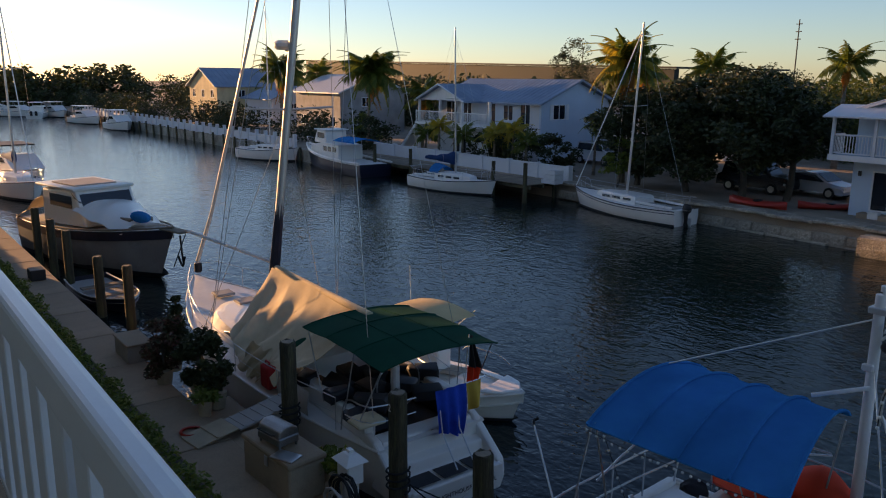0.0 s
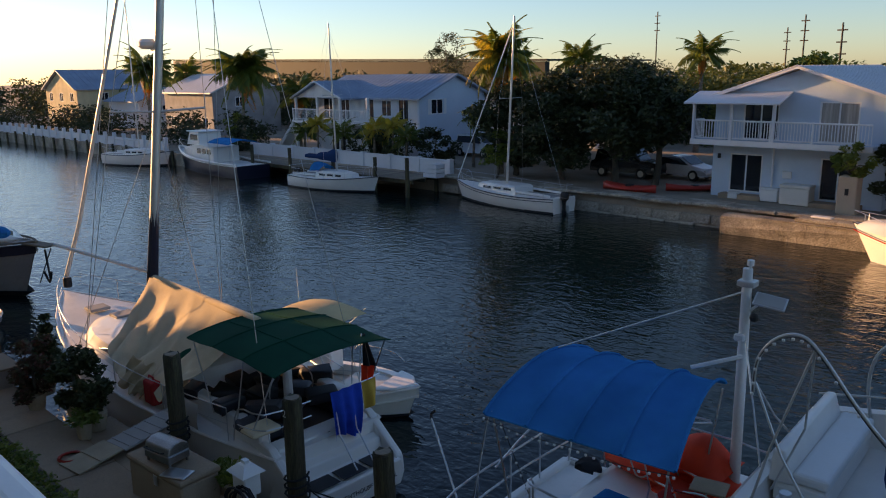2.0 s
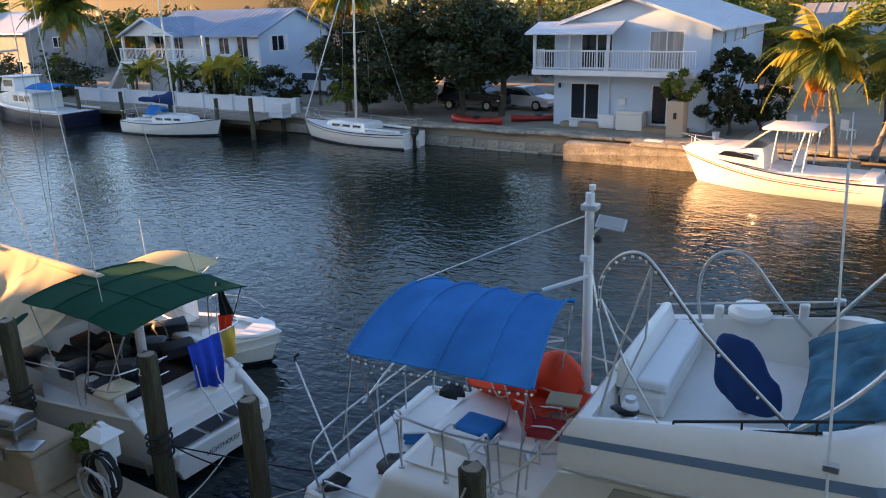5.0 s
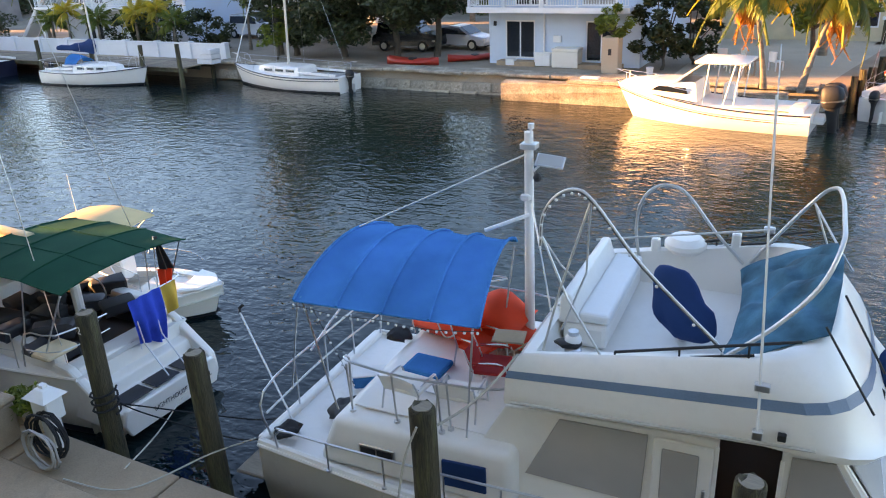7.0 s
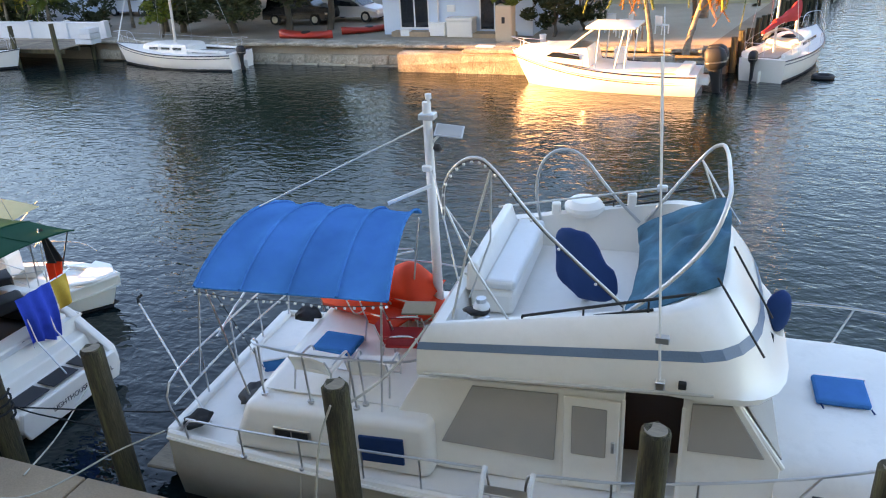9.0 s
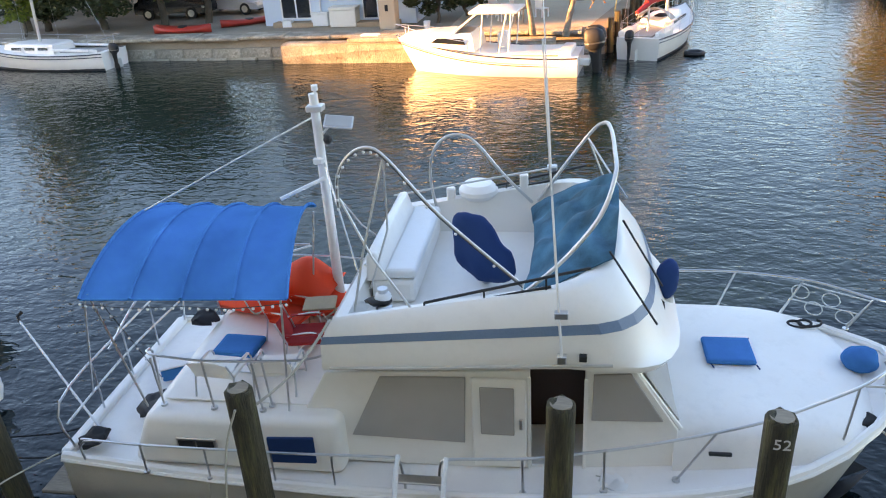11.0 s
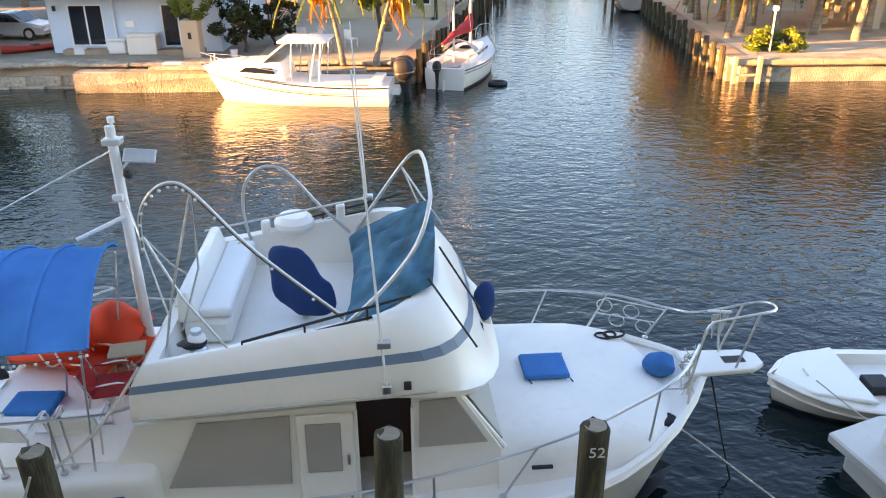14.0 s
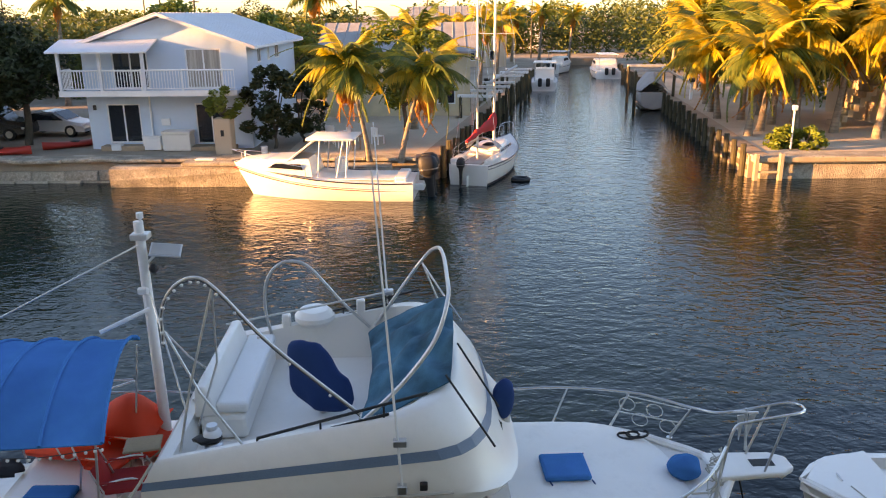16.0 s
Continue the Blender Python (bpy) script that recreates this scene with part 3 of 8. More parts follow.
def tree(x, y, top, width, material=None, seed=0, count=5000, leaf=0.16, z=1.05, base=0.25, label="", name="tree", lobes=26, category="tree", trunk=0.18, bark=None):
    """A broad tree: trunk, limbs and a crown of leaf bunches with gaps."""
    r = random.Random(seed + 100)
    t = thing(name, label or "dense dark green broadleaf tree beside the seawall", category, pose(x, y, z))
    h = top - z
    cen = []
    for i in range(lobes):
        a, u = r.uniform(0, math.tau), r.random()
        q = math.sqrt(r.random())
        zz = h * (base + (0.94 - base) * u)
        w = width / 2 * math.sqrt(max(0.06, 1 - (2 * u - 0.85) ** 2 * 0.75)) * q
        cen.append((Vector((w * math.cos(a), w * math.sin(a), zz)), width * r.uniform(0.09, 0.17)))
    bm = bmesh.new()
    if trunk:
        fork = Vector((r.uniform(-0.2, 0.2), r.uniform(-0.2, 0.2), h * max(0.12, base * 0.8)))
        tube([(0, 0, -0.1), fork * 0.5 + Vector((0.08, 0, 0)), fork], trunk, bm, seg=8, r2=trunk * 0.75)
        part("trunk", bm, bark or BARK, t, smooth=True)
        bm = bmesh.new()
        for c, rad in cen[:9]:
            tube([fork, fork.lerp(c, 0.5) + Vector((0, 0, 0.15)), c], trunk * 0.5, bm, seg=5, r2=0.02)
        part("branchwork", bm, bark or BARK, t, smooth=True)
    me = leaf_cloud(cen, count, leaf, seed)
    me.materials.append(material or LEAF)
    o = new("crown", me)
    o.parent = t
    return t


# ---- the white motor yacht moored in front ----
def plan_ring(xa, xm, xf, w, za, zf, n=14, e=2.5, dip=0.0):
    """A ring round a deckhouse: square aft, rounded in front; the height goes from za aft to zf in front, where it may dip."""
    pts = [(xa, -w), (xa + (xm - xa) * 0.5, -w)]
    for k in range(n + 1):
        a = -math.pi / 2 + math.pi * k / n
        pts.append((xm + (xf - xm) * abs(math.cos(a)) ** (2 / e), math.copysign(w * abs(math.sin(a)) ** (2 / e), math.sin(a))))
    pts += [(xa + (xm - xa) * 0.5, w), (xa, w)]
    return [(x, y, za + (zf - za) * (x - xa) / (xf - xa) - dip * max(0.0, (x - xm) / (xf - xm)) ** 1.5) for x, y in pts]


def motor_yacht():
    b = thing("motor_yacht", "white double-cabin motor yacht with flybridge moored at the dock", "motor yacht", pose(-6.5, 8.4, 0, 0, 0, 3))
    # hull sides use the shade-darkened gelcoat, gunwale and cabins the full white
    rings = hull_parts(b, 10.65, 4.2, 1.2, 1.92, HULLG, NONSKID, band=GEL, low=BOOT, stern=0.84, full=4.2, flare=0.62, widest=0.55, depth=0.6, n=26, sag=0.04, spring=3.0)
    for s in (-1, 1):
        part("gunwale", tube([(r[-1][0], s * (r[-1][1] - 0.05), r[-1][2] + 0.0) for r in rings], 0.055, seg=8), GEL, b, smooth=True)
    part("transom_cap", box(-0.06, 0.1, -1.7, 1.7, 1.14, 1.26, 0.04, seg=2), GEL, b)
    part("swim_platform", box(-0.75, -0.08, -1.5, 1.5, 0.28, 0.34, 0.02), WOOD, b)
    # aft cabin with its deck on top
    bm = prism([(0.95, 1.15), (1.28, 1.93), (3.75, 1.98), (3.75, 1.15)], "y", -1.75, 1.75, 0.13, seg=4)
    part("aft_cabin", bm, GEL, b, smooth=True)
    part("aft_deck", box(1.45, 3.7, -1.45, 1.45, 1.965, 1.985, 0.004), NONSKID, b)
    bm = prism([(2.84, 1.34), (2.84, 1.71), (3.42, 1.74), (3.42, 1.36)], "y", -1.785, -1.746, 0.008)
    part("window_cover", bm, NAVY, b, "navy canvas window cover")
    vent = part("vent_frame", box(1.66, 2.18, -1.782, -1.746, 1.48, 1.64, 0.01), STEEL, b)
    for k in range(2):
        part("louvre", box(1.69 + 0.24 * k, 1.91 + 0.24 * k, -1.79, -1.784, 1.51, 1.61, 0.003), BLACK, vent)
    # saloon: near side in pieces round the open door
    zt = lambda x: 2.5 + 0.055 * (x - 3.7)
    for s in (-1, 1):
        y0, y1 = (-1.5, -1.43) if s < 0 else (1.43, 1.5)
        if s < 0:
            part("side_panel", prism([(2.85, 1.2), (3.58, zt(3.58)), (5.97, zt(5.97)), (5.97, 1.2)], "y", y0, y1, 0.012), GEL, b)
            part("side_panel", prism([(6.58, 1.2), (6.58, zt(6.58)), (7.12, zt(7.12)), (7.62, 1.9), (7.62, 1.2)], "y", y0, y1, 0.012), GEL, b)
            part("door_sill", box(5.97, 6.58, y0, y1, 1.2, 1.3, 0.01), GEL, b)
        else:
            part("side_panel", prism([(2.85, 1.2), (3.58, zt(3.58)), (7.12, zt(7.12)), (7.62, 1.9), (7.62, 1.2)], "y", y0, y1, 0.012), GEL, b)
    # floor colour is near black so the open doorway stays dark to the sill
    part("saloon_floor", box(3.2, 7.5, -1.42, 1.42, 1.22, 1.25), BOOT, b, "cabin floor, darkened for the unlit interior")
    part("saloon_bulkhead", box(5.2, 7.2, -0.72, -0.68, 1.25, 2.5), mat("dark_mahogany", (0.05, 0.018, 0.01), rough=0.4), b, "dark mahogany bulkhead")
    part("aft_bulkhead", prism([(-1.43, 1.2), (1.43, 1.2), (1.43, 2.5), (-1.43, 2.5)], "x", 3.62, 3.68), GEL, b)
    part("front_panel", prism([(7.12, 2.67), (7.62, 1.9), (7.62, 1.4), (7.56, 1.4), (7.56, 1.87), (7.06, 2.65)], "y", -1.43, 1.43), GEL, b)
    part("window_cover", prism([(3.83, 1.62), (4.24, 2.48), (5.24, 2.52), (5.2, 1.59)], "y", -1.53, -1.502, 0.006), SCREEN, b, "taut grey mesh window cover")
    part("window_cover", prism([(6.66, 2.0), (6.67, 2.62), (7.07, 2.65), (7.45, 2.03)], "y", -1.53, -1.502, 0.006), SCREEN, b, "taut grey mesh window cover")
    for s in (-1, 1):
        p = part("windscreen_cover", prism([(-0.66, 0), (0.66, 0), (0.66, 0.86), (-0.66, 0.86)], "z", 0, 0.02, 0.005), SCREEN, b, "grey mesh windscreen cover")
        p.matrix_basis = pose(7.635, 0.69 * s, 1.92, 0, 0, 0) @ pose(0, 0, 0, 0, 0, 90) @ pose(0, 0, 0, 57.0, 0, 0)
        part("windscreen_post", tube([(7.12, s * 1.455, 2.66), (7.645, s * 1.455, 1.9)], 0.032, seg=8), GEL, b, smooth=True)
    dr = part("sliding_door", box(5.30, 5.93, -1.55, -1.515, 1.28, 2.53, 0.015), GEL, b, "white sliding door slid open")
    part("door_pane", box(5.40, 5.79, -1.565, -1.552, 1.76, 2.42, 0.01), SCREEN, dr)
    part("door_latch", box(5.845, 5.885, -1.575, -1.55, 1.85, 2.0, 0.005), STEEL, dr)
    for x in (5.96, 6.59):
        part("door_jamb", box(x - 0.02, x + 0.02, -1.525, -1.5, 1.25, 2.55, 0.004), GEL, b)
    # flybridge moulding, lofted
    outer = [plan_ring(3.72, 6.4, 7.42, 1.55, 2.62, 2.84, e=3.2, dip=0.26), plan_ring(3.66, 6.4, 7.62, 1.74, 2.69, 2.9, e=3.2, dip=0.3), plan_ring(3.66, 6.4, 7.7, 1.77, 2.77, 3.0, e=3.2, dip=0.3), plan_ring(3.67, 6.4, 7.56, 1.77, 2.84, 3.08, e=3.1, dip=0.3), plan_ring(3.68, 6.35, 7.38, 1.765, 3.05, 3.35, e=3.0, dip=0.08),
             plan_ring(3.71, 6.3, 7.32, 1.75, 3.14, 3.47, e=3.0, dip=0.08), plan_ring(3.8, 6.1, 7.02, 1.66, 3.29, 3.82, e=2.8), plan_ring(3.84, 6.05, 6.95, 1.62, 3.32, 3.85, e=2.8), plan_ring(3.96, 5.95, 6.84, 1.52, 3.31, 3.83, e=2.8), plan_ring(4.0, 5.8, 6.5, 1.46, 2.98, 2.98, e=3.0)]
    part("flybridge", loft(outer), GEL, b, smooth=True)
    part("stripe", loft([plan_ring(3.679, 6.35, 7.385, 1.77, 3.05, 3.35, e=3.0, dip=0.08), plan_ring(3.709, 6.3, 7.325, 1.755, 3.14, 3.47, e=3.0, dip=0.08)], ring_closed=False, caps=False), STRIPE, b, "slate blue stripe round the flybridge")
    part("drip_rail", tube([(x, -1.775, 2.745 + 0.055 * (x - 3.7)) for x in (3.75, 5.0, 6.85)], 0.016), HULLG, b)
    # flybridge seats, console and covers
    st = part("flybridge_seat", box(4.02, 4.56, -0.7, 1.35, 2.99, 3.3, 0.06, seg=2), GEL, b)
    part("seat_back", prism([(3.97, 3.28), (4.0, 3.66), (4.12, 3.68), (4.24, 3.3)], "y", -0.72, 1.3, 0.04, seg=3), GEL, st, smooth=True)
    part("seat_cushion", box(4.2, 4.58, -0.68, 1.33, 3.305, 3.44, 0.05, seg=3), WHITEP, st, "white vinyl cushion")
    part("helm_console", prism([(6.1, 2.98), (6.1, 3.4), (6.5, 3.62), (6.75, 3.62), (6.75, 2.98)], "y", -1.05, 1.05, 0.03), GEL, b)

    def teal(u, v):
        y = -1.42 + 2.8 * v
        w = (0.03 * math.sin(u * 17 + 3 * v + 2 * math.sin(v * 9)) + 0.10 * abs(math.sin(v * 11 + 1.5 * u + 0.6 * math.sin(u * 7)))) * math.sin(v * math.pi) ** 0.5
        return (5.85 + 1.0 * u + 0.1 * math.sin(v * math.pi), y * (1 - 0.12 * u), 3.38 + 0.1 * v * 0 + 0.76 * u ** 0.75 * (0.72 + 0.28 * math.sin(v * math.pi)) + w)
    part("console_cover", sheet(teal, 36, 48, 0.015), TEAL, b, "faded teal canvas draped over the helm", smooth=True)
    part("helm_seat_post", tube([(5.35, -0.1, 2.99), (5.35, -0.1, 3.3)], 0.05, seg=8), STEEL, b)
    # the cover sags from the back's corner down to a broad seat
    bm = ball((0, 0, 0), 1, 0.18, 0.44, 0.41, 28)
    for v in bm.verts:
        k = (v.co.z + 0.41) / 0.82
        v.co.y = v.co.y * (1.06 - 0.2 * k + 0.1 * math.sin(k * 7)) + 0.34 * (k - 0.4)
        v.co.x -= 0.12 * (1 - k) ** 2 - 0.02 * math.sin(9 * v.co.y + 4 * v.co.z)
        q = v.co * 4
        v.co += Vector((noise.noise(q) * 0.06, noise.noise(q + Vector((7, 0, 0))) * 0.05, noise.noise(q * 2) * 0.025))
    sc = part("seat_cover", bm, NAVY, b, "loose navy canvas cover over the helm seat", smooth=True)
    sc.matrix_basis = pose(5.35, -0.12, 3.50, 0, 0, 62)
    # black low rails along the flybridge
    for s in (-1, 1):
        part("coaming_rail", tube([(4.85, s * 1.6, 3.52), (6.6, s * 1.55, 3.95)], 0.016), BLACK, b)
        part("coaming_rail", tube([(4.85, s * 1.6, 3.43), (6.2, s * 1.58, 3.74)], 0.016), BLACK, b)
        for x in (4.85, 5.5, 6.15):
            part("rail_post", tube([(x, s * 1.6, 3.36 + (x - 4.85) * 0.16), (x, s * 1.6, 3.52 + (x - 4.85) * 0.245)], 0.012), BLACK, b)
    # bare top frame: bent tubes
    part("frame_bow", tube([(5.9, -1.52, 3.72), (5.06, -1.5, 4.5), (4.55, -1.44, 5.08), (4.34, -1.4, 5.2), (4.12, -1.36, 5.1), (3.96, -1.32, 4.85), (3.93, -1.3, 4.5)], 0.019, smooth=5, seg=8), ALU, b, smooth=True)
    part("frame_bow", tube([(5.87, 1.5, 3.42), (5.49, 1.5, 3.82), (5.12, 1.5, 4.28), (4.9, 1.5, 4.42), (4.66, 1.5, 4.38), (4.48, 1.5, 4.15), (4.43, 1.5, 3.75), (4.5, 1.5, 3.3)], 0.022, smooth=5, seg=8), ALU, b, smooth=True)
    part("frame_bow", tube([(5.92, -1.5, 3.62), (6.33, -1.42, 3.98), (6.69, -1.3, 4.42), (6.84, -1.05, 4.78), (6.86, -0.5, 4.84), (6.86, 0.4, 4.82), (6.8, 1.0, 4.72), (6.6, 1.36, 4.42), (5.95, 1.48, 3.46)], 0.024, smooth=5, seg=8), ALU, b, smooth=True)
    part("frame_strut", tube([(6.62, 1.3, 4.42), (6.95, 0.9, 4.0), (7.1, 0.6, 3.86)], 0.014), ALU, b)
    part("frame_strut", tube([(6.62, 1.3, 4.42), (6.85, 1.2, 3.86)], 0.012), ALU, b)
    part("frame_strut", tube([(4.5, -1.43, 5.1), (4.2, -1.5, 4.05), (4.05, -1.55, 3.36)], 0.014), ALU, b)
    part("frame_strut", tube([(4.5, -1.43, 5.1), (4.42, -1.2, 4.2), (4.1, -1.0, 3.35)], 0.012), ALU, b)
    part("frame_strut", tube([(3.95, -1.3, 4.6), (4.3, -1.5, 4.0), (4.7, -1.6, 3.45)], 0.014), ALU, b)
    part("frame_strut", tube([(3.95, -1.3, 4.6), (3.9, -0.4, 3.9), (4.0, 0.3, 3.32)], 0.012), ALU, b)
    part("grab_bar", tube([(3.92, 1.3, 3.6), (6.2, 1.5, 3.95)], 0.014), ALU, b)
    part("frame_strut", tube([(6.8, -1.25, 4.0), (7.3, -1.55, 3.3)], 0.012), BLACK, b)
    part("frame_strut", tube([(6.95, -0.9, 4.2), (7.45, -0.6, 3.25)], 0.012), BLACK, b)
    # radar dome and horn lamps on the far rail
    part("radar_dome", disc((5.1, 1.56, 3.48), 0.28, 0.22, 24, bevel=0.08), GEL, b, "white round radar dome", smooth=True)
    for x in (4.7, 5.75):
        part("lamp", box(x - 0.06, x + 0.06, 1.52, 1.64, 3.4 + 0.2 * (x > 5), 3.62 + 0.2 * (x > 5), 0.02), GEL, b)
    # whip antennas
    for nm, x, y, z0, z1, dx in (("antenna", 6.32, -1.83, 3.0, 6.32, -0.2), ("antenna", 6.15, 1.62, 3.35, 6.28, -0.14)):
        part(nm, tube([(x, y, z0), (x + dx, y, z1)], 0.017, r2=0.009), WHITEP, b)
        part("antenna_bracket", box(x - 0.05, x + 0.05, y - 0.03, y + 0.05, z0 - 0.04, z0 + 0.06, 0.01), STEEL, b)
        part("antenna_bracket", box(x - 0.08, x + 0.06, y - 0.02, y + 0.06, z0 + 0.5, z0 + 0.58, 0.01), STEEL, b)
    part("side_lamp", box(6.5, 6.58, -1.83, -1.77, 2.98, 3.06, 0.008), BLACK, b)
    # foredeck: low trunk cabin, hatch, windlass
    tr = [plan_ring(7.58, 8.8, 10.02, 1.6, 1.3, 1.68), plan_ring(7.58, 8.75, 9.98, 1.54, 1.62, 1.78), plan_ring(7.58, 8.65, 9.85, 1.47, 1.82, 1.84), plan_ring(7.58, 8.5, 9.6, 1.36, 1.92, 1.89), plan_ring(7.58, 8.3, 9.1, 1.15, 1.975, 1.95)]
    part("trunk_cabin", loft(tr), NONSKID, b, smooth=True)
    part("grab_handle", box(7.95, 8.2, -1.62, -1.575, 1.66, 1.7, 0.012, seg=2), BLACK, b, "black grab handle")
    h = part("hatch_cover", box(8.1, 8.7, -0.27, 0.3, 1.972, 2.05, 0.035, seg=2), BLUE, b, "bright blue canvas hatch cover")
    for x in (8.15, 8.69):
        for y in (-0.28, 0.31):
            part("tie", tube([(x, y, 2.0), (x + 0.03, y * 1.2, 1.978)], 0.01), NAVY, h)
    bm = ball((9.98, 0.03, 1.95), 1, 0.22, 0.2, 0.16, 20)
    for v in bm.verts:
        v.co += Vector((noise.noise(v.co * 7) * 0.04, noise.noise(v.co * 7 + Vector((3, 0, 0))) * 0.04, noise.noise(v.co * 6) * 0.03))
    part("windlass_cover", bm, BLUE, b, "blue canvas cover tied over the windlass", smooth=True)
    bm = ball((7.58, 0.0, 3.02), 1, 0.14, 0.15, 0.27, 20)
    for v in bm.verts:
        v.co += Vector((noise.noise(v.co * 5), noise.noise(v.co * 5 + Vector((4, 0, 0))), 0)) * 0.05
    part("spotlight_cover", bm, NAVY, b, "navy canvas cover on the searchlight", smooth=True)
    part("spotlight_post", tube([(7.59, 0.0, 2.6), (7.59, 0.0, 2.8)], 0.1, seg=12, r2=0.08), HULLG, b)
    part("wiper", tube([(7.35, -0.45, 3.1), (7.5, -0.45, 2.95), (7.52, -0.5, 2.75)], 0.012), BLACK, b)
    # bow pulpit and anchor
    bm = prism([(10.3, -0.3), (11.2, -0.24), (11.38, -0.12), (11.38, 0.14), (11.2, 0.26), (10.3, 0.3)], "z", 1.9, 1.98, 0.025, seg=2)
    pl = part("bow_pulpit", bm, GEL, b)
    part("anchor_slot", box(10.85, 11.15, -0.08, 0.08, 1.981, 1.987), BLACK, pl)
    part("anchor_roller", disc((11.3, 0, 1.86), 0.06, 0.1, 10), STEEL, pl)
    part("bow_eye", tube([(11.2, -0.05, 1.9), (11.26, -0.08, 1.78), (11.3, -0.05, 1.9)], 0.012, smooth=3), STEEL, pl)
    far = [(7.3, 1.75, 2.22), (7.92, 1.62, 2.32), (8.73, 1.52, 2.37), (9.61, 1.37, 2.34), (10.02, 1.15, 2.33), (10.37, 0.9, 2.32), (10.65, 0.52, 2.44), (11.26, 0.34, 2.64), (11.45, 0.25, 2.7), (11.5, 0.08, 2.73), (11.4, -0.1, 2.76), (11.1, -0.2, 2.77), (10.62, -0.3, 2.76), (10.46, -0.34, 2.74), (10.38, -0.37, 2.62), (10.3, -0.42, 2.3), (10.18, -0.52, 1.82)]
    part("bow_rail", tube(far, 0.019, smooth=5, seg=8), STEEL, b, smooth=True)
    near = [(4.95, -1.98, 1.2), (4.97, -1.97, 1.6), (5.1, -1.96, 1.7), (5.9, -1.93, 1.74), (6.62, -1.86, 1.82), (7.19, -1.82, 1.92), (7.96, -1.74, 2.08), (8.56, -1.62, 2.2), (9.08, -1.4, 2.28), (9.55, -1.22, 2.4), (9.92, -0.95, 2.48), (10.3, -0.43, 2.5)]
    part("bow_rail", tube(near, 0.017, smooth=5, seg=8), STEEL, b, smooth=True)
    for foot, top in (((7.6, -1.74, 1.4), (7.98, -1.74, 2.08)), ((9.4, -1.36, 1.66), (9.52, -1.24, 2.4)), ((10.08, -0.8, 1.8), (10.22, -0.54, 2.49)), ((6.8, -1.92, 1.34), (6.8, -1.84, 1.85)), ((5.9, -1.96, 1.26), (5.9, -1.93, 1.74)),
                      ((8.45, 1.6, 1.5), (8.73, 1.52, 2.37)), ((9.34, 1.44, 1.66), (9.61, 1.37, 2.34)), ((10.11, 0.97, 1.8), (10.37, 0.9, 2.32))):
        part("stanchion", tube([foot, top], 0.015, seg=8), STEEL, b, smooth=True)
        part("stanchion_base", disc((foot[0], foot[1], foot[2] - 0.01), 0.045, 0.03, 10), STEEL, b)
    for foot, top in (((10.95, -0.2, 1.975), (11.18, -0.18, 2.77)), ((10.88, 0.22, 1.975), (11.2, 0.35, 2.63))):
        part("pulpit_post", tube([foot, top], 0.016, seg=8), STEEL, b, smooth=True)
    # light anchor hung inside the pulpit rail
    part("anchor_stock", tube([(10.66, 0.22, 2.62), (10.98, 0.2, 2.6)], 0.02), WHITEP, b)
    part("anchor_shank", tube([(10.82, 0.22, 2.66), (10.86, 0.2, 2.05)], 0.018), ALU, b)
    for k in (-1, 1):
        part("anchor_fluke", prism([(k * 0.03, 0.0), (k * 0.13, 0.0), (k * 0.05, -0.42)], "y", -0.012, 0.012, 0.004), ALU, b).matrix_basis = pose(10.83, 0.2, 2.58, 8, 0, 4)
    # scrolled rail panel on the far side
    pn = part("scroll_panel", tube([(9.34, 1.43, 1.72), (9.59, 1.37, 2.28), (10.34, 0.92, 2.27), (10.11, 0.97, 1.86)], 0.012), ALU, b, "welded scroll-work panel in the rail")
    for k in range(4):
        c = Vector((9.58 + 0.17 * k, 1.35 - 0.11 * k, 2.16 - 0.2 * (k % 2)))
        part("scroll", tube([c + Vector((0.1 * math.cos(a * math.tau / 12), -0.06 * math.cos(a * math.tau / 12), 0.1 * math.sin(a * math.tau / 12))) for a in range(13)], 0.008), ALU, pn)
    part("scroll_bar", tube([(9.46, 1.4, 2.02), (10.22, 0.95, 2.06)], 0.01), ALU, pn)
    # side-deck rail, amidships gate, stern rails
    part("side_rail", tube([(0.35, -1.78, 1.2), (0.42, -1.8, 1.52), (1.3, -1.9, 1.6), (3.0, -1.97, 1.66), (4.35, -1.98, 1.7), (4.5, -1.98, 1.66), (4.55, -1.98, 1.2)], 0.016, smooth=3, seg=8), STEEL, b, smooth=True)
    for x in (1.25, 2.1, 2.95, 3.7):
        part("stanchion", tube([(x, -1.86 - 0.035 * x, 1.18), (x, -1.87 - 0.035 * x, 1.6 + 0.022 * x)], 0.013), STEEL, b)
        part("stanchion_base", disc((x, -1.86 - 0.035 * x, 1.17), 0.04, 0.03, 10), STEEL, b)
    for pts in ([(0.1, -1.6, 1.25), (0.08, -1.6, 1.95), (0.02, 0, 2.0), (0.08, 1.6, 1.95), (0.1, 1.6, 1.25)], [(0.08, 1.6, 1.95), (1.2, 1.75, 2.2), (2.4, 1.8, 2.55)], [(0.08, -1.6, 1.6), (0.05, 0, 1.65), (0.08, 1.6, 1.6)], [(0.06, -0.4, 1.95), (0.3, 0.6, 2.5), (0.9, 1.5, 2.6), (2.4, 1.75, 2.6)]):
        part("stern_rail", tube(pts, 0.016, smooth=4, seg=8), STEEL, b, smooth=True)
    for y in (-0.8, 0.0, 0.8):
        part("stern_post", tube([(0.05, y, 1.25), (0.05, y, 1.98)], 0.014), STEEL, b)
